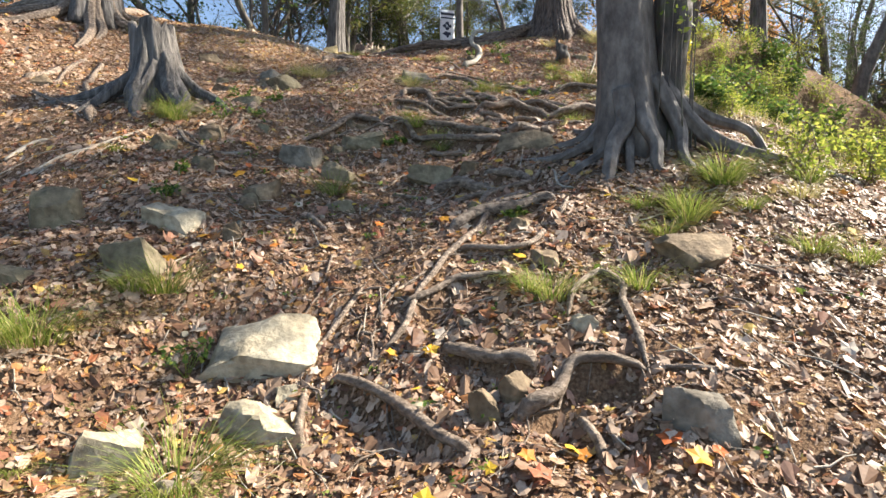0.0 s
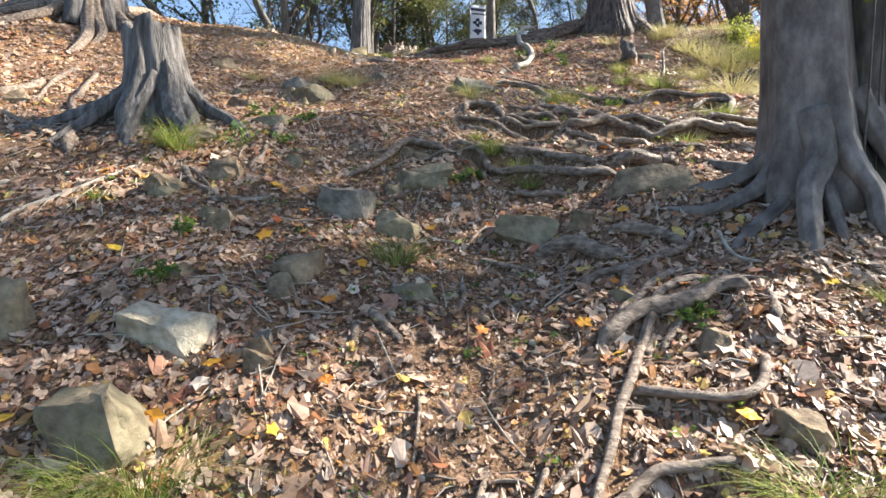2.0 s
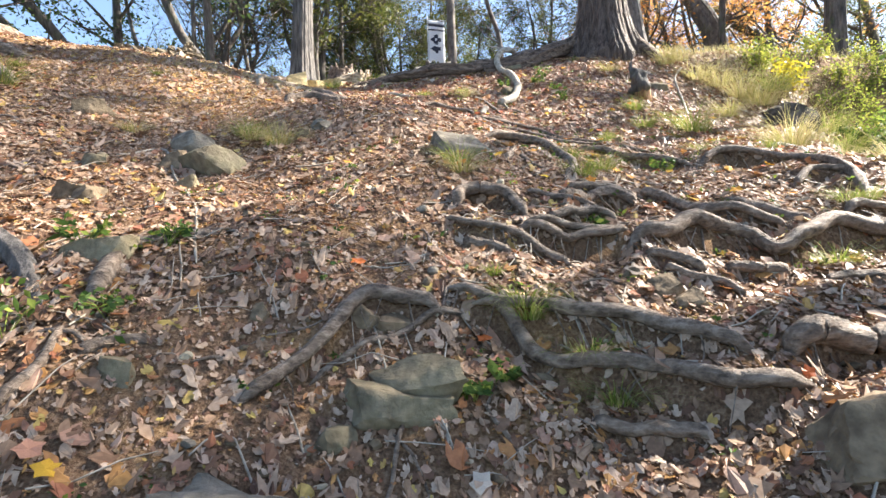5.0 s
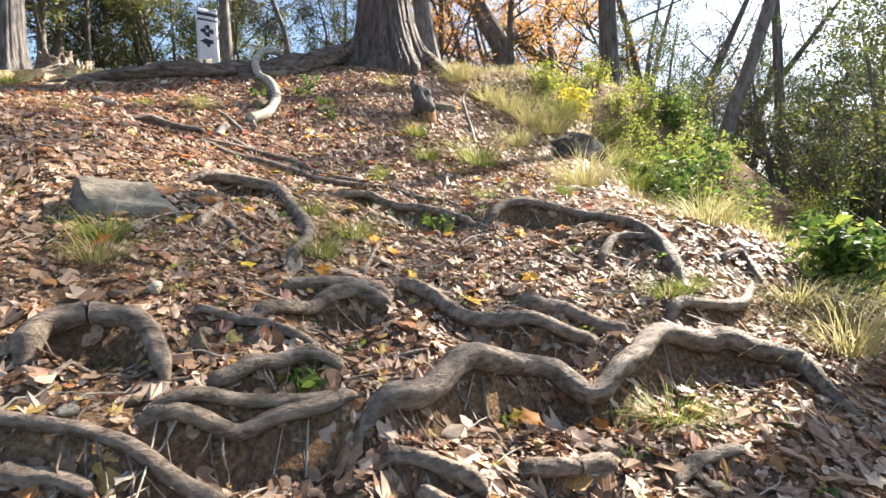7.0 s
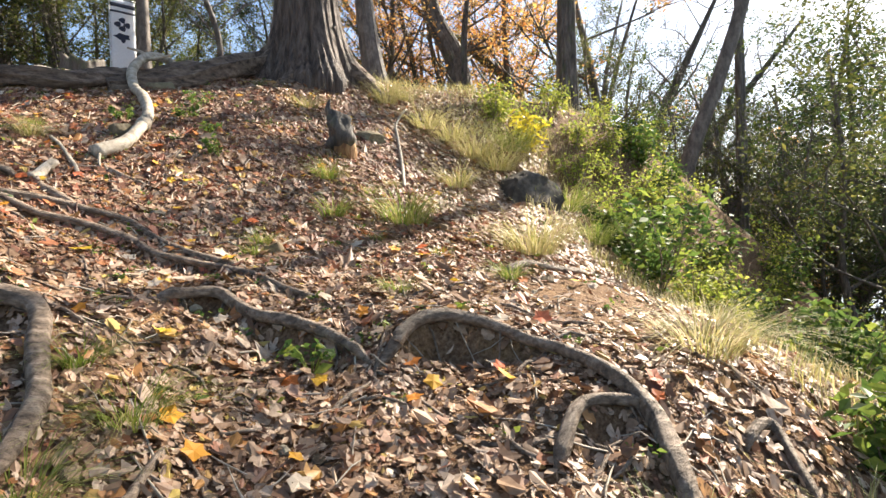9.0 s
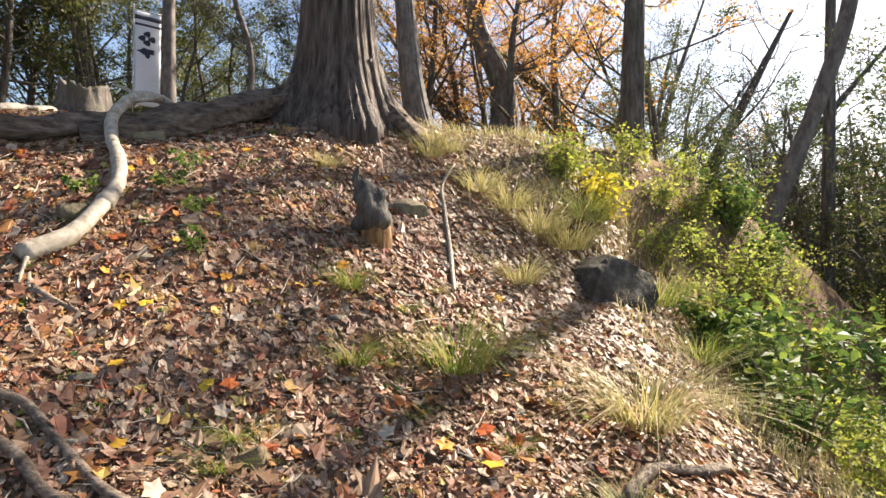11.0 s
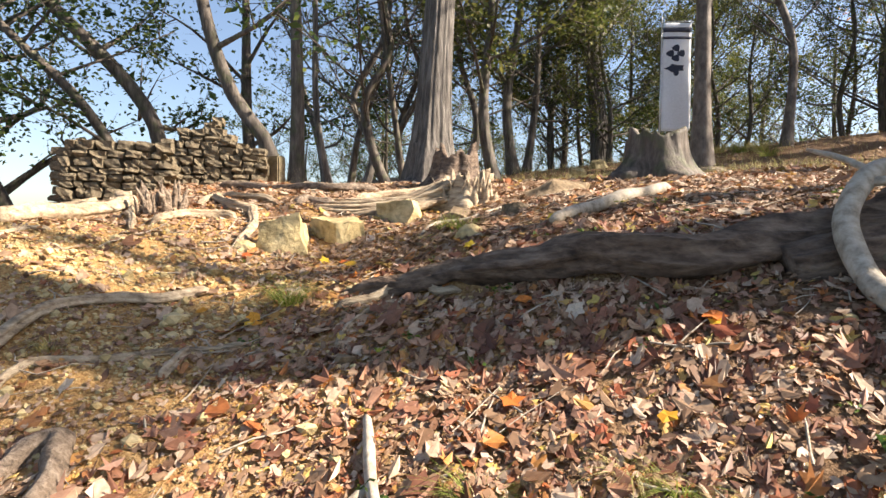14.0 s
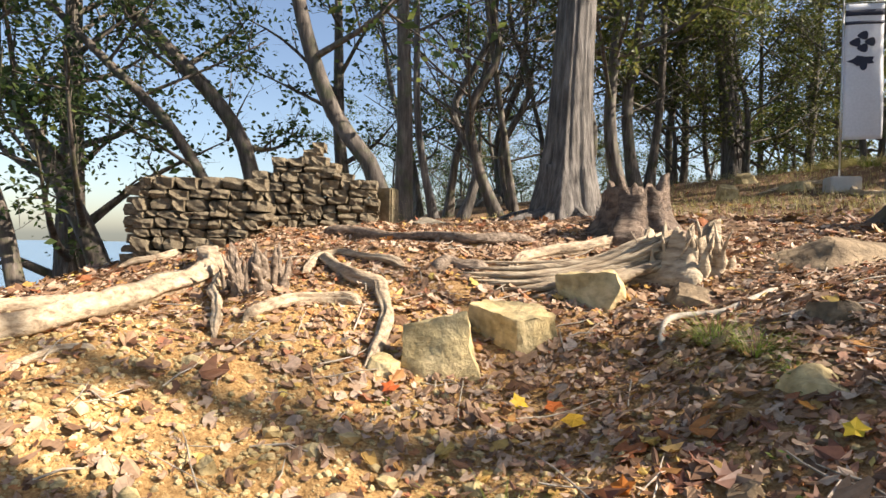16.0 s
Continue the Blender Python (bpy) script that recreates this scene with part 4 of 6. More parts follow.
tree(-5.51, 21.32, [(-0.26, -0.11, 1.64), (-0.48, -0.19, 3.23), (-1.09, -0.43, 7.76)], 0.079, BARK_DARK, 'bare', 11, 0.18)
tree(-3.51, 21.50, [(-0.29, -0.13, 1.31), (-0.22, -0.04, 3.19), (-0.01, 0.21, 8.71)], 0.125, BARK_DARK, 'olive', 12, 0.25)
tree(-3.69, 24.69, [(0.21, 0.17, 1.94), (0.25, 0.24, 3.95), (0.32, 0.37, 7.8)], 0.107, BARK_DARK, 'olive', 13, 0.2)
tree(-1.94, 26.89, [(-0.21, -0.07, 2.05), (-0.42, -0.14, 3.92), (-1.16, -0.4, 10.65)], 0.245, BARK_GREY, 'olive', 14, 0.3)
tree(-3.37, 28.35, [(0.04, 0.1, 3.05), (-0.12, 0.05, 4.69), (-0.52, -0.08, 8.78)], 0.124, BARK_DARK, 'olive', 15, 0.18)
tree(-0.39, 30.11, [(0.12, 0.12, 1.84), (0.24, 0.24, 4.31), (0.45, 0.47, 8.77)], 0.148, BARK_DARK, 'olive', 16, 0.18)
tree(-1.43, 30.65, [(-0.05, 0.09, 4.64), (-0.09, 0.16, 8.78)], 0.114, BARK_DARK, 'olive', 17, 0.25)
tree(0.70, 33.05, [(-0.05, 0.09, 4.91), (-0.09, 0.16, 8.8)], 0.130, BARK_DARK, 'olive', 18, 0.25)
tree(0.35, 21.31, [(-0.02, 0.08, 3.12), (-0.05, 0.25, 9.66)], 0.178, BARK_SMOOTH, 'olive', 19, 0.55)
tree(2.11, 23.98, [(0.02, 0.07, 2.47), (-0.29, 0.08, 3.39), (-0.52, 0.09, 4.32), (-1.35, 0.15, 7.82)], 0.108, BARK_SMOOTH, 'bare', 20, 0.25)
tree(-3.84, 24.18, [(-0.22, -0.06, 1.73), (-0.04, 0.07, 3.46), (0.5, 0.46, 8.72)], 0.144, BARK_DARK, 'olive', 21, 0.2)
tree(-3.47, 27.70, [(-0.18, -0.04, 1.84), (0.11, 0.16, 3.94), (0.78, 0.6, 8.75)], 0.123, BARK_DARK, 'olive', 22, 0.18)
tree(5.17, 18.24, [(-0.29, 0.17, 1.49), (-0.38, 0.23, 2.45), (-1.02, 0.68, 9.62)], 0.228, BARK_SMOOTH, 'thin', 23, 0.6)
tree(10.16, 24.28, [(-0.23, 0.16, 2.56), (-0.77, 0.43, 3.73), (-1.0, 0.56, 4.71), (-2.18, 1.21, 9.74)], 0.414, BARK_SMOOTH, 'bare', 24, 0.45)
tree(8.48, 16.17, [(0.03, 0.04, 2.28), (0.06, 0.05, 3.42), (0.2, 0.15, 10.62)], 0.228, BARK_DARK, 'thin', 25, 0.6)
tree(10.26, 14.76, [(0.00, 0.00, 0.43), (0.69, -0.27, 2.58), (1.27, -0.49, 4.42), (1.47, -0.55, 5.37), (1.77, -0.68, 6.02), (5.18, -2.07, 13.54)], 0.175, BARK_SMOOTH, 'thin', 26, 0.6)
tree(13.71, 25.89, [(0.31, -0.09, 2.49), (-0.72, 0.43, 4.52), (-1.75, 0.91, 5.42), (-5.65, 2.77, 8.82)], 0.295, BARK_DARK, 'orange', 27, 0.3)
tree(14.57, 29.90, [(-0.24, 0.17, 2.94), (0.37, -0.03, 6.16), (0.89, -0.21, 8.86)], 0.321, BARK_DARK, 'orange', 28, 0.3)
tree(15.62, 22.96, [(1.5, -0.6, 3.51), (2.63, -1.06, 5.99), (3.93, -1.59, 8.85)], 0.268, BARK_DARK, 'bare', 29, 0.2)
tree(15.52, 20.84, [(0.85, -0.33, 2.42), (2.54, -1.05, 4.65), (4.94, -2.07, 7.83)], 0.204, BARK_DARK, 'bare', 30, 0.2)
tree(11.40, 29.09, [(-0.45, 0.26, 2.47), (-1.57, 0.81, 4.43), (-4.05, 2.03, 8.77)], 0.272, BARK_DARK, 'bare', 31, 0.2)
slope_tree = tree(-6.39, 10.30, [(0.05, 0.1, 2.0), (0.1, 0.2, 5.0), (0.2, 0.2, 10.0)], 0.34, BARK_GREY, 'dark', 32, 0.6)
tree(-12.00, 16.69, [(-0.15, 0.12, 3.29), (-0.45, 0.36, 9.66)], 0.264, BARK_DARK, 'dark', 72, 0.2)
# three trees added to shade the path; the first two stand out of view
tree(6.40, 6.75, [(0.1, 0.0, 2.5), (0.0, 0.1, 5.0), (-0.1, 0.2, 11.0)], 0.2, BARK_SMOOTH, 'olive', 60, 0.4, 0.76)
tree(10.20, 9.05, [(0.1, 0.1, 4.0), (-0.1, 0.0, 9.0), (0.1, 0.1, 17.0)], 0.26, BARK_DARK, 'olive', 62, 0.62, 0.75)
tree(13.00, 15.50, [(0.1, 0.1, 4.0), (-0.1, 0.0, 9.0), (0.1, 0.1, 18.0)], 0.14, BARK_GREY, 'olive', 63, 0.6, 0.6)
tree(-6.9, 21.6, [(0.3, 0.2, 1.1), (-0.2, 0.1, 2.2), (0.5, 0.2, 3.6), (0.1, 0.3, 8.5)], 0.1, BARK_GREY, 'bare', 81, 0.15, 1.2)
tree(-6.2, 23.0, [(-0.4, 0.1, 1.3), (0.2, 0.2, 2.6), (-0.3, 0.3, 4.2), (0.3, 0.1, 8.5)], 0.09, BARK_DARK, 'bare', 82, 0.15, 1.2)
tree(-7.6, 22.4, [(0.2, 0.1, 1.5), (0.8, 0.2, 3.2), (0.5, 0.2, 8.0)], 0.1, BARK_DARK, 'airy', 83, 0.3, 1.1)
tree(-4.9, 23.4, [(0.3, 0.0, 1.4), (-0.2, 0.1, 3.0), (0.4, 0.2, 8.6)], 0.1, BARK_DARK, 'bare', 84, 0.15, 1.2)
tree(-7.4, 25.4, [(-0.3, 0.0, 1.6), (0.3, 0.1, 3.4), (0.0, 0.2, 8.5)], 0.12, BARK_DARK, 'olive', 85, 0.2)
tree(-9.6, 24.6, [(-0.3, 0.0, 1.6), (-1.0, 0.1, 3.4), (-1.8, 0.2, 8.5)], 0.12, BARK_DARK, 'airy', 86, 0.2)

shrub(4.72, 10.03, 0.93, 'gloss')
shrub(7.58, 11.77, 0.86, 'gloss')
shrub(5.29, 11.85, 0.49, 'light')
shrub(6.26, 11.94, 0.56, 'light')
shrub(4.80, 12.16, 0.30, 'yellow')
shrub(4.59, 12.61, 0.24, 'light')
shrub(6.24, 12.44, 0.30, 'light')
shrub(9.76, 12.32, 0.92, 'gloss')
shrub(5.13, 10.79, 0.55, 'gloss')
shrub(7.89, 12.42, 0.73, 'light')
shrub(11.36, 13.35, 0.99, 'light')
shrub(3.30, 7.34, 0.27, 'gloss')
shrub(9.82, 12.50, 0.60, 'light')
shrub(3.53, 7.37, 0.38, 'light')
shrub(5.07, 12.44, 0.43, 'light')
shrub(4.53, 12.51, 0.32, 'light')
shrub(6.66, 11.93, 0.83, 'light')
shrub(6.01, 12.07, 0.46, 'light')
shrub(2.85, 4.56, 0.17, 'light')
shrub(3.49, 4.74, 0.30, 'light')
shrub(5.69, 12.41, 0.38, 'light')
shrub(6.58, 11.76, 0.60, 'light')
shrub(5.10, 11.07, 0.35, 'gloss')
shrub(7.11, 12.72, 0.56, 'light')
shrub(6.70, 12.99, 0.50, 'light')
shrub(7.43, 11.30, 0.62, 'gloss')
shrub(8.31, 11.74, 0.68, 'light')
shrub(8.91, 11.58, 0.68, 'gloss')
shrub(5.87, 11.17, 0.50, 'light')
shrub(5.72, 12.94, 0.37, 'light')
shrub(7.98, 13.26, 0.74, 'light')
shrub(6.46, 10.55, 0.56, 'gloss')
shrub(5.50, 9.80, 0.43, 'light')

shrub(6.79, 9.65, 1.18, 'light')
shrub(7.84, 10.33, 1.36, 'gloss')
shrub(6.06, 8.79, 0.81, 'light')
shrub(9.20, 9.00, 1.49, 'light')
shrub(5.39, 7.43, 0.68, 'light')

bank = np.random.default_rng(35)
for k in range(30):
    shrub(round(bank.uniform(4.7, 9.8), 2), round(bank.uniform(8.4, 13.0), 2), round(bank.uniform(0.4, 0.62), 2), ("light", "light", "gloss")[k % 3])


# stones lying in the slope: place, width, height
stone(-0.94, 2.75, 0.47, 0.28, 'pale')
stone(-0.77, 2.34, 0.28, 0.18, 'pale')
stone(-1.32, 2.09, 0.25, 0.18, 'pale')
stone(1.00, 2.08, 0.26, 0.24, 'grey')
stone(-1.81, 3.76, 0.30, 0.24, 'pale')
stone(-2.59, 3.71, 0.28, 0.34, 'moss')
stone(-1.79, 3.25, 0.36, 0.29, 'moss')
stone(-2.32, 2.99, 0.18, 0.18, 'moss')
stone(0.20, 2.32, 0.12, 0.17, 'brown')
stone(0.34, 2.38, 0.16, 0.13, 'brown')
stone(0.61, 3.30, 0.17, 0.13, 'brown')
stone(0.69, 2.68, 0.11, 0.13, 'pale')
stone(1.46, 3.20, 0.36, 0.18, 'brown')
stone(2.05, 4.67, 0.14, 0.05, 'brown')
stone(-2.57, 5.19, 0.21, 0.13, 'moss')
stone(-1.38, 3.65, 0.13, 0.11, 'brown')
stone(-0.78, 2.77, 0.12, 0.09, 'moss')
stone(-0.71, 2.55, 0.11, 0.09, 'pale')
stone(-1.31, 5.19, 0.30, 0.27, 'grey')
stone(-1.02, 5.13, 0.30, 0.14, 'moss')
stone(-0.11, 5.14, 0.36, 0.16, 'moss')
stone(0.21, 5.06, 0.17, 0.20, 'brown')
stone(0.68, 5.30, 0.54, 0.14, 'brown')
stone(-0.86, 5.66, 0.35, 0.14, 'moss')
stone(-1.44, 4.44, 0.30, 0.16, 'brown')
stone(-1.45, 4.18, 0.13, 0.13, 'brown')
stone(-2.60, 8.48, 0.34, 0.23, 'grey')
stone(-2.56, 5.12, 0.18, 0.14, 'moss')
stone(-2.25, 5.39, 0.20, 0.15, 'brown')
stone(-0.78, 4.28, 0.18, 0.14, 'moss')
stone(-1.39, 3.79, 0.10, 0.11, 'grey')
stone(-2.02, 4.82, 0.14, 0.12, 'brown')
stone(-1.97, 4.23, 0.14, 0.09, 'brown')
stone(0.51, 3.76, 0.18, 0.13, 'brown')
stone(0.24, 4.18, 0.16, 0.08, 'moss')
stone(-2.32, 8.06, 0.36, 0.28, 'moss')
stone(-2.62, 8.15, 0.20, 0.13, 'brown')
stone(-2.27, 7.52, 0.15, 0.12, 'moss')
stone(-0.48, 8.15, 0.40, 0.18, 'grey')
stone(-0.99, 6.05, 0.11, 0.10, 'brown')
stone(-0.87, 6.07, 0.17, 0.08, 'brown')
stone(0.36, 6.29, 0.15, 0.11, 'brown')
stone(0.43, 6.19, 0.14, 0.09, 'brown')
stone(-0.80, 5.75, 0.33, 0.10, 'moss')
stone(-1.06, 5.58, 0.13, 0.11, 'moss')
stone(-2.21, 6.34, 0.23, 0.13, 'moss')
stone(-3.93, 9.39, 0.36, 0.21, 'brown')
stone(-1.83, 5.69, 0.13, 0.10, 'moss')
stone(0.53, 5.39, 0.10, 0.13, 'brown')
stone(-3.16, 8.05, 0.19, 0.14, 'moss')
stone(-0.41, 6.15, 0.06, 0.06, 'grey')
stone(0.23, 6.38, 0.09, 0.08, 'brown')
stone(-1.42, 6.04, 0.08, 0.06, 'brown')
stone(-2.71, 13.20, 0.37, 0.27, 'gold')
stone(-2.55, 13.64, 0.40, 0.33, 'gold')
stone(-2.30, 14.19, 0.39, 0.28, 'gold')
stone(-2.90, 13.02, 0.16, 0.09, 'gold')
stone(-2.78, 13.19, 0.12, 0.08, 'gold')
stone(-1.75, 14.21, 0.26, 0.15, 'brown')
stone(-1.09, 14.71, 0.52, 0.17, 'brown')
stone(-1.17, 13.76, 0.16, 0.12, 'brown')
stone(-2.95, 12.17, 0.07, 0.06, 'gold')
stone(-1.62, 13.19, 0.08, 0.06, 'brown')
stone(-1.68, 23.48, 0.39, 0.25, 'gold')
stone(-1.95, 21.79, 0.38, 0.32, 'gold')
stone(-0.87, 22.39, 0.49, 0.20, 'gold')
stone(-1.29, 13.13, 0.15, 0.09, 'gold')
stone(-1.48, 12.71, 0.09, 0.05, 'brown')
stone(-4.46, 16.06, 0.30, 0.12, 'grey')
stone(-7.93, 24.05, 0.75, 0.36, 'grey')
stone(-7.26, 24.04, 0.59, 0.35, 'grey')
stone(-0.08, 7.05, 0.07, 0.07, 'brown')
stone(0.09, 7.05, 0.07, 0.04, 'brown')
stone(1.34, 9.69, 0.11, 0.08, 'brown')
stone(2.65, 10.14, 0.11, 0.10, 'brown')
stone(0.46, 11.37, 0.16, 0.16, 'moss')
stone(0.91, 13.27, 0.27, 0.14, 'brown')
stone(2.30, 12.95, 0.24, 0.15, 'brown')
stone(0.69, 12.58, 0.26, 0.17, 'moss')
stone(2.63, 11.74, 0.28, 0.16, 'moss')
stone(-2.54, 5.16, 0.18, 0.14, 'moss')
stone(-2.24, 5.41, 0.19, 0.15, 'brown')
stone(-2.87, 7.23, 0.18, 0.15, 'brown')
stone(-2.73, 7.18, 0.17, 0.12, 'brown')
stone(-2.05, 4.86, 0.13, 0.11, 'moss')
stone(-4.75, 6.68, 0.27, 0.19, 'brown')
stone(-2.67, 5.90, 0.29, 0.12, 'brown')
stone(-2.27, 5.47, 0.19, 0.13, 'brown')
stone(-2.14, 4.90, 0.11, 0.10, 'moss')
stone(-2.03, 4.90, 0.12, 0.11, 'grey')
stone(-1.40, 3.75, 0.11, 0.10, 'brown')
stone(-2.60, 5.15, 0.25, 0.16, 'brown')
stone(-2.79, 7.24, 0.18, 0.16, 'moss')
stone(-3.26, 6.00, 0.24, 0.12, 'brown')
stone(-1.47, 4.25, 0.13, 0.10, 'moss')
stone(-2.03, 8.98, 0.21, 0.12, 'brown')
stone(-1.77, 8.82, 0.18, 0.10, 'brown')
stone(-1.61, 8.97, 0.21, 0.11, 'grey')

# grass tufts
tuft(-0.97, 2.04, 0.30, 'lush')
tuft(-1.91, 2.61, 0.31, 'lush')
tuft(-2.04, 2.63, 0.25, 'lush')
tuft(-1.57, 3.16, 0.28, 'lush')
tuft(-1.71, 3.10, 0.19, 'lush')
tuft(0.59, 3.02, 0.26, 'lush')
tuft(1.07, 3.05, 0.22, 'lush')
tuft(0.49, 3.08, 0.18, 'lush')
tuft(2.05, 4.18, 0.26, 'lush')
tuft(1.61, 3.75, 0.23, 'lush')
tuft(2.53, 4.04, 0.21, 'dry')
tuft(2.21, 3.39, 0.21, 'lush')
tuft(2.41, 3.28, 0.20, 'lush')
tuft(1.40, 3.58, 0.19, 'lush')
tuft(-1.57, 2.02, 0.10, 'lush')
tuft(-0.93, 4.77, 0.25, 'lush')
tuft(-0.33, 6.17, 0.17, 'lush')
tuft(-0.10, 5.97, 0.16, 'lush')
tuft(-2.82, 5.77, 0.19, 'lush')
tuft(-0.31, 6.11, 0.16, 'lush')
tuft(-0.03, 5.83, 0.16, 'lush')
tuft(-0.42, 6.40, 0.10, 'lush')
tuft(0.65, 8.13, 0.20, 'lush')
tuft(-0.46, 7.68, 0.19, 'dry')
tuft(-1.94, 8.65, 0.25, 'dry')
tuft(-3.86, 10.77, 0.10, 'lush')
tuft(1.46, 6.69, 0.17, 'lush')
tuft(2.09, 7.28, 0.15, 'lush')
tuft(-0.17, 11.30, 0.10, 'lush')
tuft(-3.34, 9.07, 0.20, 'dry')
tuft(0.48, 8.42, 0.16, 'lush')
tuft(0.42, 7.81, 0.19, 'lush')
tuft(-0.13, 11.54, 0.10, 'lush')
tuft(1.93, 7.23, 0.18, 'lush')
tuft(2.96, 8.02, 0.35, 'dry')
tuft(1.27, 9.85, 0.14, 'lush')
tuft(2.66, 6.90, 0.35, 'dry')
tuft(2.73, 7.21, 0.24, 'dry')
tuft(2.96, 7.16, 0.28, 'dry')
tuft(8.65, 12.13, 0.10, 'dry')
tuft(2.40, 10.24, 0.39, 'lush')
tuft(1.95, 10.79, 0.21, 'lush')
tuft(1.83, 10.25, 0.21, 'lush')
tuft(3.33, 11.22, 0.31, 'dry')
tuft(3.26, 9.82, 0.48, 'dry')
tuft(2.63, 9.14, 0.17, 'lush')
tuft(1.86, 9.00, 0.14, 'lush')
tuft(1.22, 9.70, 0.12, 'lush')
tuft(2.02, 9.88, 0.10, 'lush')
tuft(2.40, 9.63, 0.10, 'lush')
tuft(3.90, 11.89, 0.50, 'dry')
tuft(4.10, 11.77, 0.44, 'dry')
tuft(3.12, 12.63, 0.29, 'dry')
tuft(3.47, 12.26, 0.34, 'dry')
tuft(3.70, 12.10, 0.40, 'dry')
tuft(4.37, 9.28, 0.25, 'dry')
tuft(4.07, 8.86, 0.25, 'dry')
tuft(4.84, 11.43, 0.44, 'lush')
tuft(4.55, 12.11, 0.42, 'lush')
tuft(4.64, 10.77, 0.38, 'lush')
tuft(2.09, 12.16, 0.22, 'dry')
tuft(-1.99, 12.36, 0.15, 'lush')
tuft(-1.46, 13.46, 0.15, 'lush')
tuft(-2.62, 11.54, 0.10, 'dry')
tuft(-1.61, 13.66, 0.17, 'lush')
tuft(-1.34, 13.29, 0.08, 'lush')
tuft(-1.69, 13.44, 0.05, 'dry')
tuft(-0.64, 11.36, 0.09, 'lush')
tuft(3.22, 12.84, 0.27, 'dry')
tuft(3.41, 12.78, 0.28, 'dry')
tuft(-0.66, 11.40, 0.11, 'lush')
tuft(-0.13, 11.26, 0.18, 'dry')
tuft(1.69, 12.72, 0.10, 'lush')
tuft(-2.02, 12.36, 0.16, 'lush')
tuft(-5.27, 16.11, 0.39, 'dry')
tuft(-1.20, 24.82, 0.27, 'lush')
tuft(-0.31, 24.88, 0.24, 'lush')
tuft(-5.53, 16.03, 0.26, 'lush')
tuft(-2.80, 5.86, 0.26, 'lush')
tuft(-2.68, 5.73, 0.21, 'lush')
tuft(-5.05, 9.84, 0.33, 'lush')
tuft(-5.22, 10.41, 0.10, 'lush')
tuft(-2.90, 5.03, 0.12, 'lush')
tuft(-2.17, 8.78, 0.23, 'dry')
tuft(-2.29, 8.92, 0.20, 'lush')
tuft(-0.47, 7.87, 0.19, 'lush')
tuft(-0.25, 11.58, 0.10, 'dry')
tuft(-1.14, 10.83, 0.10, 'dry')
tuft(-0.18, 24.11, 0.31, 'dry')
tuft(0.31, 23.99, 0.31, 'lush')
tuft(0.78, 23.92, 0.30, 'dry')
tuft(1.21, 23.70, 0.33, 'lush')
tuft(1.56, 23.65, 0.33, 'dry')
tuft(0.11, 24.74, 0.28, 'dry')
tuft(0.57, 24.71, 0.27, 'dry')
tuft(1.11, 24.58, 0.26, 'dry')
tuft(1.63, 22.89, 0.31, 'lush')
tuft(-0.60, 24.12, 0.27, 'dry')
tuft(2.07, 4.25, 0.30, 'lush')
tuft(1.63, 3.96, 0.21, 'lush')
tuft(1.68, 3.83, 0.22, 'lush')
tuft(2.77, 4.38, 0.25, 'lush')
tuft(1.39, 3.97, 0.17, 'lush')
tuft(2.49, 10.85, 0.10, 'dry')
tuft(2.23, 10.63, 0.10, 'lush')
tuft(2.06, 3.82, 0.16, 'lush')
herb(-1.22, 2.67, 0.17)
herb(-2.26, 5.80, 0.19)
herb(-2.27, 6.38, 0.15)
herb(-0.58, 5.77, 0.07)
herb(-0.46, 5.85, 0.06)
herb(1.14, 10.99, 0.13)
herb(0.93, 11.73, 0.12)
herb(1.27, 8.45, 0.13)
herb(0.20, 6.86, 0.06)
herb(-1.94, 6.42, 0.14)
herb(1.06, 11.92, 0.16)
herb(1.11, 11.42, 0.13)
herb(0.47, 11.61, 0.13)
herb(-2.20, 4.69, 0.11)
herb(-2.04, 4.15, 0.13)
herb(-1.97, 5.94, 0.12)
herb(0.51, 3.98, 0.09)


# ---- stumps, the old wall, the banner ----
def buttress(parent, material, start, points, r0, r1, rng, name="root", deep=0.07):
    """A root that leaves the trunk above the soil and follows the ground outwards."""
    o = parent.location
    pts = [(start[0] * 0.6, start[1] * 0.6, start[2])]
    for x, y, up in points:
        pts.append((x - o.x, y - o.y, float(gz(x, y)) - o.z + up))
    line = smooth_line(pts, 7 * len(pts))
    s = np.linspace(0, 1, len(line))
    v, f = tube(line, r0 + (r1 - r0) * s ** 0.6, 30, 0.05, rng, True, lambda t, a: 1 + deep * np.sin(3 * a + 4 * t) + deep * np.sin(7 * a - 3 * t) + 0.7 * deep * np.sin(13 * a + 5 * t))
    return mesh_object(name, v, f, material, parent)


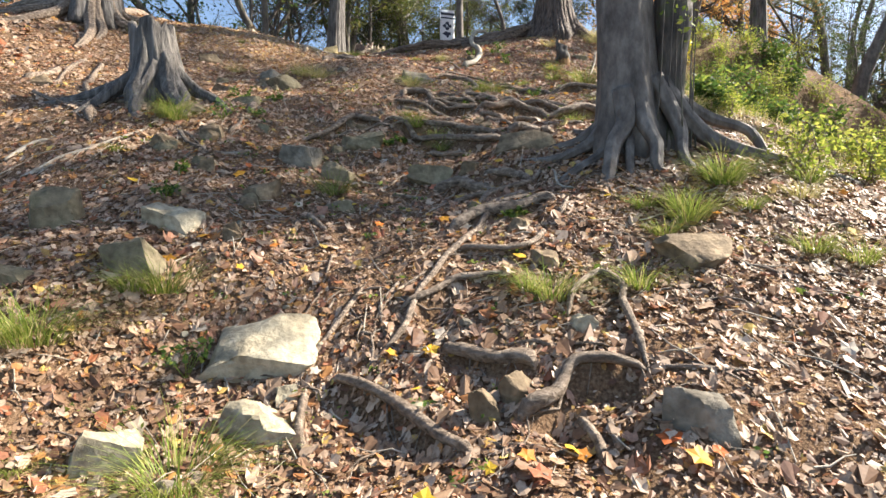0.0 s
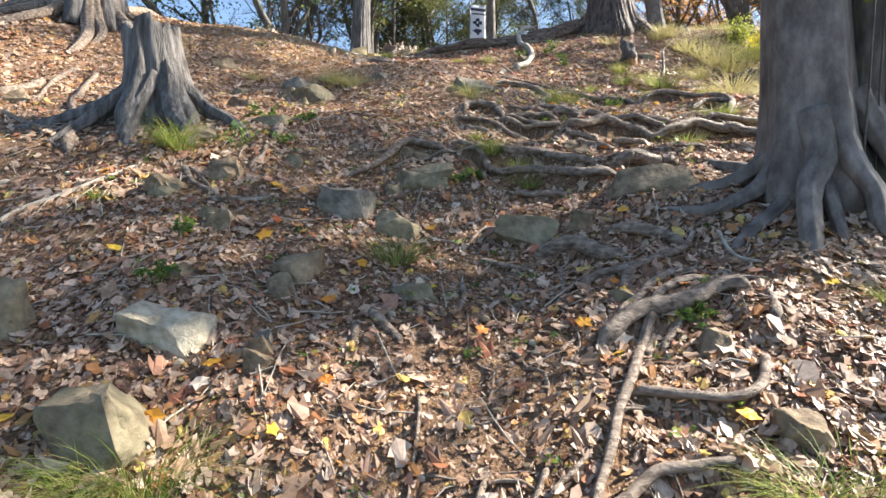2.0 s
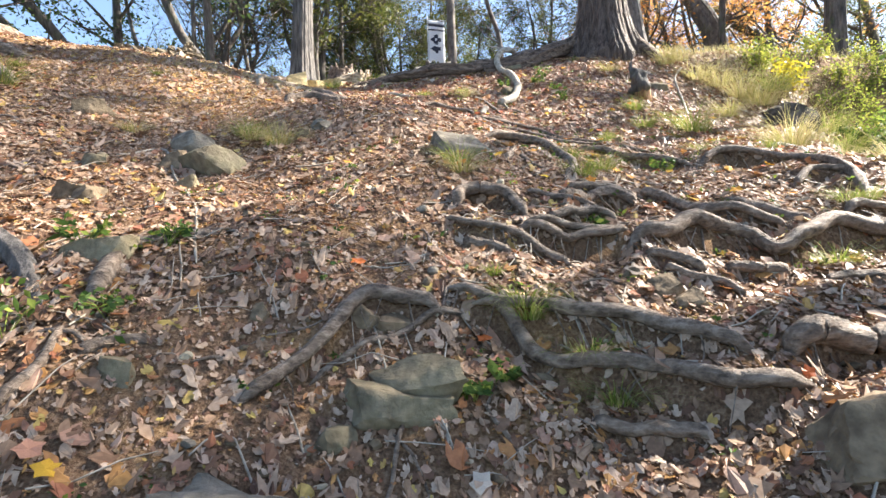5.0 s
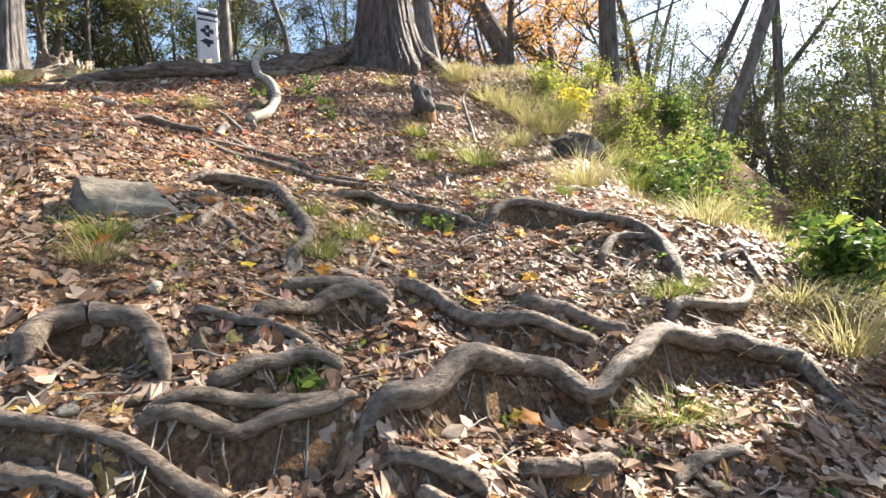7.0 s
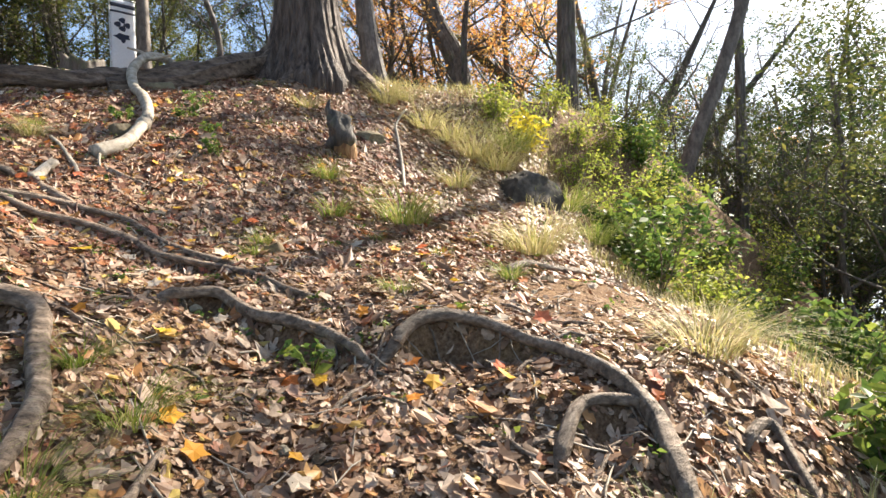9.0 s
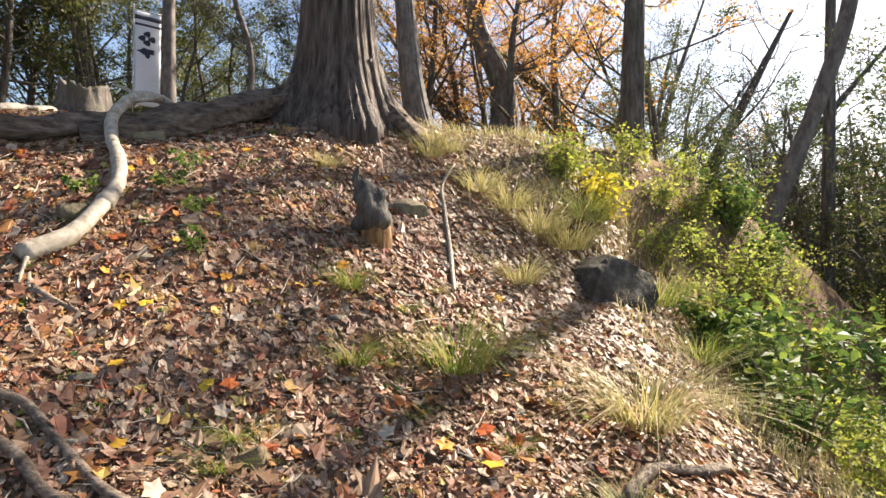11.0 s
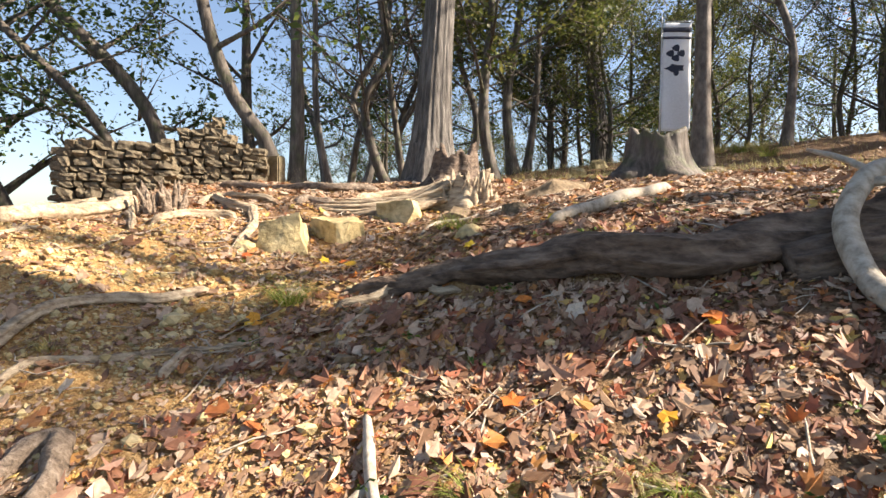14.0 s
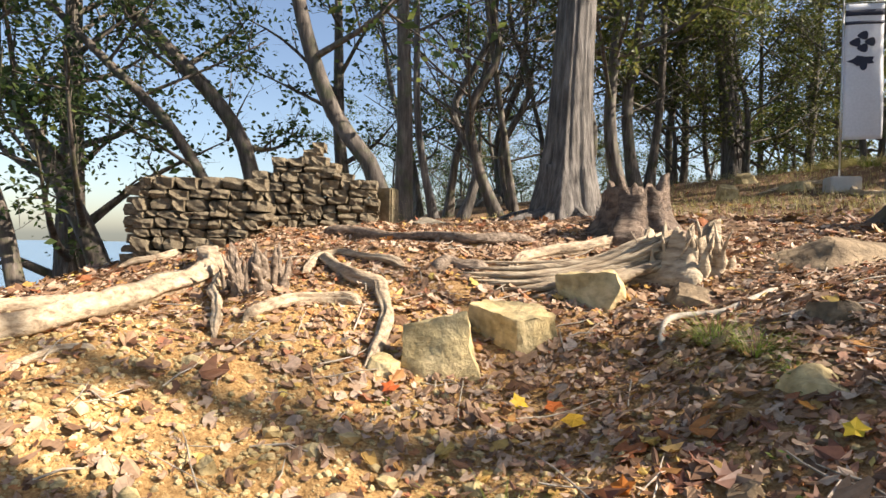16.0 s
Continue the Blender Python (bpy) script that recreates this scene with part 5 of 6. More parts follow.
def path_tree():
    """The twin-stemmed tree whose roots claw down the path."""
    rng = np.random.default_rng(11)
    x, y = 1.62, 5.02
    top = thing("tree", (x, y, float(gz(x, y))), "smooth grey twin-stemmed tree with clawed exposed roots", "tree")
    pts = smooth_line([(0.00, 0.00, -0.3), (-0.04, 0.00, 0.5), (-0.08, 0.02, 1.4), (-0.10, 0.10, 3.5), (-0.30, 0.30, 7.0), (-0.20, 0.40, 11.0)], 40)
    r = 0.24 * (1 - 0.6 * np.linspace(0, 1, 40)) * (1 + 0.45 * np.exp(-np.maximum(pts[:, 2], 0) / 0.3))
    v, f = tube(pts, r, 28, 0.03, rng, True, lambda t, a: 1 + (0.05 + 0.14 * np.exp(-t * 18)) * np.sin(5 * a + 0.6) + 0.03 * np.sin(11 * a))
    mesh_object("trunk", v, f, BARK_SMOOTH, top)
    pts = smooth_line([(0.28, 0.05, -0.3), (0.33, 0.05, 0.5), (0.36, 0.02, 0.95), (0.37, 0.05, 1.5), (0.42, 0.10, 3.0), (0.60, 0.20, 6.0)], 30)
    r = 0.135 * (1 - 0.55 * np.linspace(0, 1, 30)) * (1 + 0.7 * np.exp(-np.maximum(pts[:, 2], 0) / 0.3) + 0.45 * np.exp(-((pts[:, 2] - 1.12) / 0.16) ** 2))
    v, f = tube(pts, r, 20, 0.10, rng, True, lambda t, a: 1 + 0.12 * np.sin(4 * a) * np.exp(-t * 10))
    mesh_object("stem", v, f, BARK_DARK, top, "dark knotty second stem")
    for start, way, r0, r1 in (
        ((-0.2, -0.3, 0.42), [(1.49, 4.74, 0.26), (1.38, 4.65, 0.17), (1.29, 4.47, 0.03), (1.25, 4.37, -0.06)], 0.095, 0.05),
        ((0.0, -0.3, 0.4), [(1.64, 4.68, 0.25), (1.69, 4.59, 0.14), (1.67, 4.48, 0.0), (1.71, 4.43, -0.06)], 0.08, 0.045),
        ((0.0, -0.2, 0.3), [(1.51, 4.69, 0.1), (1.46, 4.50, 0.0), (1.44, 4.40, -0.05)], 0.055, 0.03),
        ((0.28, -0.14, 0.55), [(1.95, 4.76, 0.2), (1.91, 4.59, 0.05), (1.95, 4.47, -0.05)], 0.085, 0.04),
        ((0.36, -0.08, 0.5), [(2.27, 4.87, 0.1), (2.47, 4.78, 0.03), (2.80, 4.74, 0.0), (3.39, 4.65, -0.04)], 0.10, 0.04),
        ((0.38, 0.0, 0.5), [(2.36, 5.12, 0.22), (2.66, 5.08, 0.16), (2.76, 4.89, -0.04)], 0.075, 0.035),
        ((-0.2, -0.05, 0.4), [(1.24, 4.94, 0.08), (0.93, 4.92, 0.03), (0.70, 5.08, -0.03)], 0.08, 0.03),
        ((-0.2, 0.0, 0.3), [(1.19, 5.18, 0.03), (0.96, 5.29, -0.03)], 0.08, 0.04),
        ((-0.15, -0.12, 0.3), [(1.30, 4.80, 0.03), (1.03, 4.62, 0.01), (0.85, 4.52, -0.03)], 0.07, 0.03),
        ((0.1, 0.2, 0.3), [(1.63, 5.27, 0.05), (1.36, 5.63, 0.0), (1.19, 6.08, -0.04)], 0.10, 0.04),
    ):
        buttress(top, BARK_SMOOTH, start, way, r0, r1, rng)
    limbs, ends = Pile(), []
    for k in range(12):
        a, z = rng.uniform(0, 6.28), rng.uniform(6.0, 11.0)
        d = np.array([math.cos(a), math.sin(a), 0.7])
        b = np.array([-0.25, 0.3, z])
        line = smooth_line([b, b + d * 0.9 + rng.normal(0, 0.1, 3), b + d * rng.uniform(1.6, 2.6)], 7)
        limbs.add(*tube(line, np.linspace(0.06, 0.012, 7), 6, 0.1, rng, False))
        ends += list(line[3:]) + list(line[4:] + rng.normal(0, 0.35, (3, 3)))
    limbs.make("branch_work", BARK_SMOOTH, top)
    leaf_object("crown", *leaf_quads(rng, np.array(ends), 45, 0.4, 0.09), LEAF_DARK, top)
    # ivy twigs that climb the stems
    twigs, ends = Pile(), []
    for k in range(7):
        ox, oy = rng.uniform(0.15, 0.62), rng.uniform(-0.3, -0.12)
        line = smooth_line([(ox, oy, -0.05), (ox + rng.normal(0, 0.05), oy, 0.8), (ox + rng.normal(0, 0.1), oy - 0.05, rng.uniform(1.4, 2.1))], 9)
        twigs.add(*tube(line, np.linspace(0.008, 0.003, 9), 5, 0.0, rng, False))
        ends += list(line[5:])
    twigs.make("ivy", BARK_DARK, top)
    leaf_object("ivy_foliage", *leaf_quads(rng, np.array(ends), 7, 0.09, 0.05), LEAF_LIGHT, top, "small fresh green climbing leaves")
    return top


def summit_tree():
    """The great fissured tree on the crest."""
    rng = np.random.default_rng(12)
    x, y = 2.38, 13.32
    top = thing("tree", (x, y, float(gz(x, y))), "huge cedar-like tree with deeply fissured brown bark", "tree")
    n = 70
    zs = np.concatenate([np.linspace(-1.0, 3.2, 50), np.linspace(3.3, 15, 20)])
    pts = np.column_stack([-0.02 * zs, 0.01 * zs, zs])
    r = 0.345 * (1 - 0.045 * np.maximum(zs, 0)) + np.minimum(0.25 * np.exp(-zs / 0.5), 0.36)
    ph = rng.uniform(0, 6.28, 8)

    def flutes(t, a):
        base = np.exp(-np.maximum(zs, 0) / 0.6)[:, None]
        k = 1 + 0.08 * base * np.sin(5 * a + ph[0]) + 0.05 * base * np.sin(8 * a + ph[1])
        for m, (q, amp) in enumerate(((23, 0.05), (37, 0.045), (59, 0.03))):
            k = k + amp * np.abs(np.sin(q * a / 2 + 0.8 * np.sin(zs[:, None] * 1.3 + ph[m + 2]) + ph[m + 3])) - amp * 0.6
        return k

    v, f = tube(pts, r, 220, 0.0, rng, True, flutes)
    mesh_object("trunk", v, f, BARK_CEDAR, top)
    for start, way, r0, r1 in (
        ((0.3, -0.2, 0.5), [(2.79, 13.17, 0.12), (2.95, 12.93, 0.03), (3.13, 12.79, -0.08)], 0.2, 0.1),
        ((-0.2, -0.35, 0.3), [(2.14, 12.90, 0.1), (1.96, 12.70, -0.05)], 0.15, 0.08),
        ((-0.3, -0.1, 0.3), [(1.81, 13.30, 0.14), (1.57, 13.13, 0.12), (1.26, 12.89, 0.08), (0.95, 12.75, 0.06), (0.59, 12.64, 0.04), (0.28, 12.54, 0.0)], 0.22, 0.1),
        ((0.4, 0.0, 0.3), [(2.95, 13.02, 0.05), (3.30, 13.08, -0.08)], 0.15, 0.07),
    ):
        buttress(top, BARK_OLD_ROOT, start, way, r0, r1, rng, "root", 0.12)
    limbs, ends = Pile(), []
    for k in range(16):
        a, z = rng.uniform(0, 6.28), rng.uniform(7.5, 15)
        d = np.array([math.cos(a), math.sin(a), 0.25])
        b = np.array([-0.02 * z, 0.01 * z, z])
        line = smooth_line([b, b + d * 1.0, b + d * rng.uniform(1.6, 2.4)], 7)
        limbs.add(*tube(line, np.linspace(0.07, 0.012, 7), 6, 0.1, rng, False))
        ends += list(line[3:]) + list(line[4:] + rng.normal(0, 0.3, (3, 3)))
    limbs.make("branch_work", BARK_CEDAR, top)
    leaf_object("crown", *leaf_quads(rng, np.array(ends), 40, 0.35, 0.09), LEAF_DARK, top)
    return top


path_tree()
summit_tree()


def stump(x, y, h, r, material, label, seed, ragged=0.12, flare=1.0, lean=(0, 0), hollow=0.25):
    """A dead stump: fluted flank, ragged rim, sunken rotten top."""
    rng = np.random.default_rng(seed)
    top = thing("tree_stump", (x, y, float(gz(x, y))), label, "stump")
    sides, rings = 48, 16
    ph = rng.uniform(0, 6.28, 6)
    a = np.arange(sides) * 2 * np.pi / sides
    rim = h * (1 + ragged * rng.uniform(-1.2, 1.6, sides)) if ragged > 0.2 else h * (1 + ragged * (np.sin(3 * a + ph[0]) + 0.6 * np.sin(7 * a + ph[1]) + 0.9 * rng.uniform(-1, 1, sides)))
    verts, faces = [], []
    for i in range(rings):
        s = i / (rings - 1)
        for j in range(sides):
            z = -0.15 + (rim[j] + 0.15) * s
            rr = r * (1 + flare * np.exp(-max(z, 0) / (0.3 * h + 0.02)) * (0.75 + 0.4 * np.sin(5 * a[j] + ph[2]))) * (1 + 0.05 * np.sin(11 * a[j] + ph[3]) + 0.03 * np.sin(17 * a[j] + 3 * s))
            verts.append((rr * math.cos(a[j]) + lean[0] * z, rr * math.sin(a[j]) + lean[1] * z, z))
    for k, (q, dz) in enumerate(((0.8, -0.02), (0.5, -hollow * h), (0.0, -hollow * h * 1.1))):
        for j in range(sides):
            verts.append((q * r * math.cos(a[j]) + lean[0] * h, q * r * math.sin(a[j]) + lean[1] * h, rim[j] * (1 - 0.5 * k * 0.3) + dz))
    for i in range(rings + 2):
        for j in range(sides):
            jj = (j + 1) % sides
            faces.append((i * sides + j, i * sides + jj, (i + 1) * sides + jj, (i + 1) * sides + j))
    mesh_object("trunk", verts, faces, material, top)
    return top, rng


st, rng_ = stump(-3.22, 6.43, 0.78, 0.22, BARK_GREY, "weathered grey tree stump with spreading roots on the slope", 21, 0.06, 1.0, (-0.12, 0.02), 0.06)
for start, way, r0, r1 in (
    ((0.2, -0.12, 0.4), [(-2.95, 6.12, 0.1), (-2.70, 5.88, 0.02), (-2.63, 5.71, -0.05)], 0.11, 0.045),
    ((0.05, -0.25, 0.3), [(-3.25, 5.98, 0.06), (-3.15, 5.78, -0.05)], 0.10, 0.05),
    ((0.25, 0.0, 0.3), [(-2.81, 6.42, 0.08), (-2.51, 6.26, 0.02), (-2.24, 5.98, -0.05)], 0.09, 0.04),
    ((-0.2, -0.15, 0.3), [(-3.69, 6.08, 0.06), (-3.83, 5.83, -0.05)], 0.10, 0.045),
    ((-0.25, 0.0, 0.25), [(-3.98, 6.29, 0.05), (-4.37, 6.09, -0.05)], 0.10, 0.04),
):
    buttress(st, BARK_GREY, start, way, r0, r1, rng_)
stump(-0.31, 16.00, 0.42, 0.27, BARK_DARK, "rotten brown stump with a ragged rim near the banner", 22, 0.10, 0.9, (0, 0), 0.3)


def burl():
    """A decayed burl on a rust-brown stub."""
    rng = np.random.default_rng(23)
    x, y = 2.23, 11.31
    top = thing("decayed_stump", (x, y, float(gz(x, y))), "small decayed stump with a dark burl and rusty base", "stump")
    v, f = tube(smooth_line([(0.02, -0.03, -0.18), (0.02, 0, -0.04), (0, 0.02, 0.13)], 8), [0.08, 0.085, 0.085, 0.09, 0.095, 0.1, 0.1, 0.09], 20, 0.1, rng, True, lambda t, a: 1 + 0.12 * np.sin(6 * a + 4 * t))
    mesh_object("stub", v, f, BARK_RUST, top, "rust-brown crumbling stub")
    v, f = tube(smooth_line([(0, 0.0, 0.05), (-0.01, 0.02, 0.18), (-0.05, 0.05, 0.32), (-0.1, 0.09, 0.42)], 14), [0.06, 0.1, 0.115, 0.12, 0.125, 0.125, 0.12, 0.1, 0.1, 0.09, 0.075, 0.07, 0.05, 0.02], 22, 0.16, rng, True, lambda t, a: 1 + 0.14 * np.sin(3 * a + 7 * t) + 0.1 * np.sin(5 * a - 5 * t))
    mesh_object("burl", v, f, BARK_DARK, top, "dark knotty burl")
    v, f = tube(smooth_line([(-0.06, 0.05, 0.3), (-0.12, 0.07, 0.42), (-0.1, 0.09, 0.52)], 6), [0.04, 0.04, 0.03, 0.03, 0.02, 0.008], 10, 0.25, rng)
    mesh_object("snag", v, f, BARK_GREY, top)


burl()
stump(-2.29, 15.61, 0.36, 0.22, BARK_OLD_ROOT, "low dark broken stump behind splintered wood", 24, 0.14, 0.8, (0, 0), 0.3)


def splinters(x, y, n, r, h, seed, label, material):
    """Upright shards of a rotten stump."""
    rng = np.random.default_rng(seed)
    top = thing("splintered_stump", (x, y, float(gz(x, y))), label, "stump")
    for k in range(n):
        a, q = rng.uniform(0, 6.28), r * rng.uniform(0.5, 1.0)
        bx, by = q * math.cos(a) * 1.4, q * math.sin(a)
        z = float(gz(x + bx, y + by)) - top.location.z
        hh, w = h * rng.uniform(0.25, 1.15), r * rng.uniform(0.07, 0.2)
        tilt = rng.normal(0, 0.22, 2)
        line = [(bx, by, z - 0.08), (bx + tilt[0] * hh * 0.5, by + tilt[1] * hh * 0.5, z + hh * 0.5), (bx + tilt[0] * hh * 1.3, by + tilt[1] * hh * 1.3, z + hh)]
        v, f = tube(smooth_line(line, 6), w * np.array([1.4, 1.1, 1.0, 0.6, 0.5, 0.1]), 7, 0.7, rng, True)
        mesh_object("shard", v, f, material, top)
    return top


stump(-1.9, 14.78, 0.2, 0.2, BARK_DEAD, "pale splintered stump with a torn rim", 25, 0.42, 0.7, (0.1, 0), 0.7)
splinters(-1.84, 14.7, 46, 0.17, 0.27, 31, "upright shards of torn pale wood", BARK_DEAD)
splinters(-4.04, 13.44, 30, 0.17, 0.24, 32, "broken dead stump with jagged dark shards", BARK_ROOT)


def torn_slab():
    """Long fibres of the torn trunk, leaning from the stump down to the soil."""
    rng = np.random.default_rng(33)
    top = thing("torn_log", (-2.3, 14.4, float(gz(-2.3, 14.4))), "pale torn log of long splintered fibres", "log")
    for k in range(36):
        q = rng.uniform(-1, 1)
        a = np.array([-1.95 + 0.05 * q + rng.normal(0, 0.04), 14.68 + 0.13 * q])
        b = np.array([-2.9 + rng.uniform(-0.25, 0.35), 14.27 + 0.17 * q])
        line = []
        for s in (0, 0.3, 0.65, 1):
            x, y = a + (b - a) * s
            up = 0.24 * (1 - s) ** 1.8 * (1 - 0.6 * q * q) + 0.035 * (1 - q * q) + 0.008
            line.append((x + 2.3, y - 14.4 + rng.normal(0, 0.012), float(gz(x, y)) - top.location.z + up))
        v, f = tube(smooth_line(line, 10), rng.uniform(0.011, 0.027) * np.array([0.5, 0.9, 1, 1.1, 1, 1, 0.9, 0.8, 0.6, 0.15]), 7, 0.5, rng, True)
        mesh_object("fibre", v, f, BARK_DEAD, top)


torn_slab()

# the flared foot of the old grey tree
foot = np.random.default_rng(34)
for k in range(9):
    a = 2 * math.pi * k / 9 + foot.uniform(-0.25, 0.25)
    d = foot.uniform(0.55, 0.85)
    cx, cy = math.cos(a), math.sin(a)
    buttress(old_tree, BARK_GREY, (0.3 * cx, 0.3 * cy, foot.uniform(0.4, 0.75)),
             [(-3.54 + 0.33 * cx, 17.91 + 0.33 * cy, 0.14), (-3.54 + d * cx, 17.91 + d * cy, 0.02), (-3.54 + 1.35 * d * cx, 17.91 + 1.35 * d * cy, -0.06)], 0.12, 0.05, foot)


# the spreading roots of the grey tree beside the slope
for k in range(10):
    a = 2 * math.pi * k / 10 + foot.uniform(-0.25, 0.25)
    d = foot.uniform(0.8, 1.5)
    cx, cy = math.cos(a), math.sin(a)
    buttress(slope_tree, BARK_ROOT, (0.45 * cx, 0.45 * cy, foot.uniform(0.35, 0.8)),
             [(-6.39 + 0.5 * cx, 10.30 + 0.5 * cy, 0.16), (-6.39 + d * cx, 10.30 + d * cy, 0.05), (-6.39 + 1.5 * d * cx + 0.2 * cy, 10.30 + 1.5 * d * cy - 0.2 * cx, -0.06)], 0.15, 0.045, foot)


def dry_wall():
    """Dry-stacked stones, a low stretch and a taller pile."""
    rng = np.random.default_rng(41)
    wall = thing("stone_wall", (-5.5, 14.6, 5.9), "ruined dry-stone wall of stacked brown blocks", "wall")
    blocks = []
    for k in range(6):
        bm = bmesh.new()
        bmesh.ops.create_cube(bm, size=1.0)
        bmesh.ops.subdivide_edges(bm, edges=bm.edges[:], cuts=1, use_grid_fill=True)
        off = Vector(rng.uniform(0, 40, 3))
        for v in bm.verts:
            v.co *= 0.96 + 0.12 * noise.noise(v.co * 2.3 + off)
            v.co += Vector(rng.uniform(-0.09, 0.09, 3))
            if v.co.length > 0.7:
                v.co *= 0.88
        me = bpy.data.meshes.new("wall_stone")
        bm.to_mesh(me)
        bm.free()
        me.materials.append(STONE["wall"])
        blocks.append(me)

    def stack(x0, y0, x1, y1, t0, t1, thick):
        L = math.hypot(x1 - x0, y1 - y0)
        ang = math.degrees(math.atan2(y1 - y0, x1 - x0))
        ux, uy = (x1 - x0) / L, (y1 - y0) / L
        for row in range(2):
            z = 5.55
            while z < 6.9:
                hh = rng.uniform(0.055, 0.115)
                s = rng.uniform(-0.1, 0.0)
                while s < L:
                    w = rng.uniform(0.075, 0.21)
                    q = min(max((s + w / 2) / L, 0), 1)
                    if z < t0 + (t1 - t0) * q + rng.uniform(-0.06, 0.02):
                        inset = (0.5 * thick - 0.1 * (z - 5.6)) * (1 if row else -1)
                        px, py = x0 + ux * (s + w / 2) - uy * inset, y0 + uy * (s + w / 2) + ux * inset
                        ob = new("stone", blocks[rng.integers(6)])
                        ob.parent = wall
                        ob.matrix_basis = pose(px + 5.5, py - 14.6, z - 5.9 + hh * 0.5, rng.normal(0, 4), rng.normal(0, 5), ang + rng.normal(0, 3.5)) @ Matrix.Diagonal((w * 0.93, 0.2 + rng.uniform(-0.03, 0.06), hh * rng.uniform(0.86, 1.0), 1))
                    s += w * 0.97
                z += hh * 0.94

    stack(-6.08, 14.14, -5.30, 14.60, 6.4, 6.36, 0.26)
    stack(-5.68, 15.08, -5.28, 15.31, 6.5, 6.78, 0.4)
    stack(-5.28, 15.31, -4.83, 15.56, 6.78, 6.42, 0.4)
    stack(-6.08, 14.14, -6.38, 14.74, 6.38, 6.2, 0.26)


dry_wall()


def laid_branch(name, label, points, r0, r1, seed, shoots=()):
    """A branch given by its plan and its height over the soil, with the shoots that spring from it."""
    rng = np.random.default_rng(seed)
    pts = np.array([(x, y, float(gz(x, y)) + up) for x, y, up in points])
    top = thing(name, tuple(pts[0]), label, "branch")
    line = smooth_line(pts - pts[0], 60)
    s = np.linspace(0, 1, 60)
    r = (r0 + (r1 - r0) * s) * (1 + 0.06 * np.sin(31 * s) + 0.05 * np.sin(17 * s + 1))
    mesh_object("limb", *tube(line, r, 16, 0.04, rng), BARK_PALE, top)
    for at in (0.24, 0.58):      # swollen rings where side shoots broke off
        k = int(at * 59)
        mesh_object("knot", *tube(line[k - 1:k + 3], r[k] * np.array([1.0, 1.16, 1.14, 0.98]), 14, 0.08, rng), BARK_PALE, top)
    for at, way, length, width in shoots:
        a = line[int(at * 59)]
        d = np.array(way) / np.linalg.norm(way) * length
        mesh_object("shoot", *tube(smooth_line([a, a + 0.5 * d + rng.normal(0, 0.04 * length, 3), a + d], 8), np.linspace(width, 0.45 * width, 8), 8, 0.1, rng), BARK_PALE, top)
    return top


laid_branch("fallen_branch", "smooth pale crooked branch draped over the bank",
            [(0.29, 10.96, 0.04), (0.45, 11.1, 0.05), (0.57, 11.36, 0.06), (0.63, 11.7, 0.05), (0.58, 12.05, 0.05), (0.5, 12.38, 0.06), (0.48, 12.58, 0.2), (0.62, 12.78, 0.3), (0.82, 13.0, 0.22), (0.92, 13.15, 0.1)], 0.05, 0.042, 77,
            ((0.03, (0.05, -0.55, -0.3), 0.3, 0.014), (0.8, (0.6, -0.2, 0.1), 0.28, 0.024), (0.84, (-0.5, 0.6, 0.35), 0.34, 0.02)))


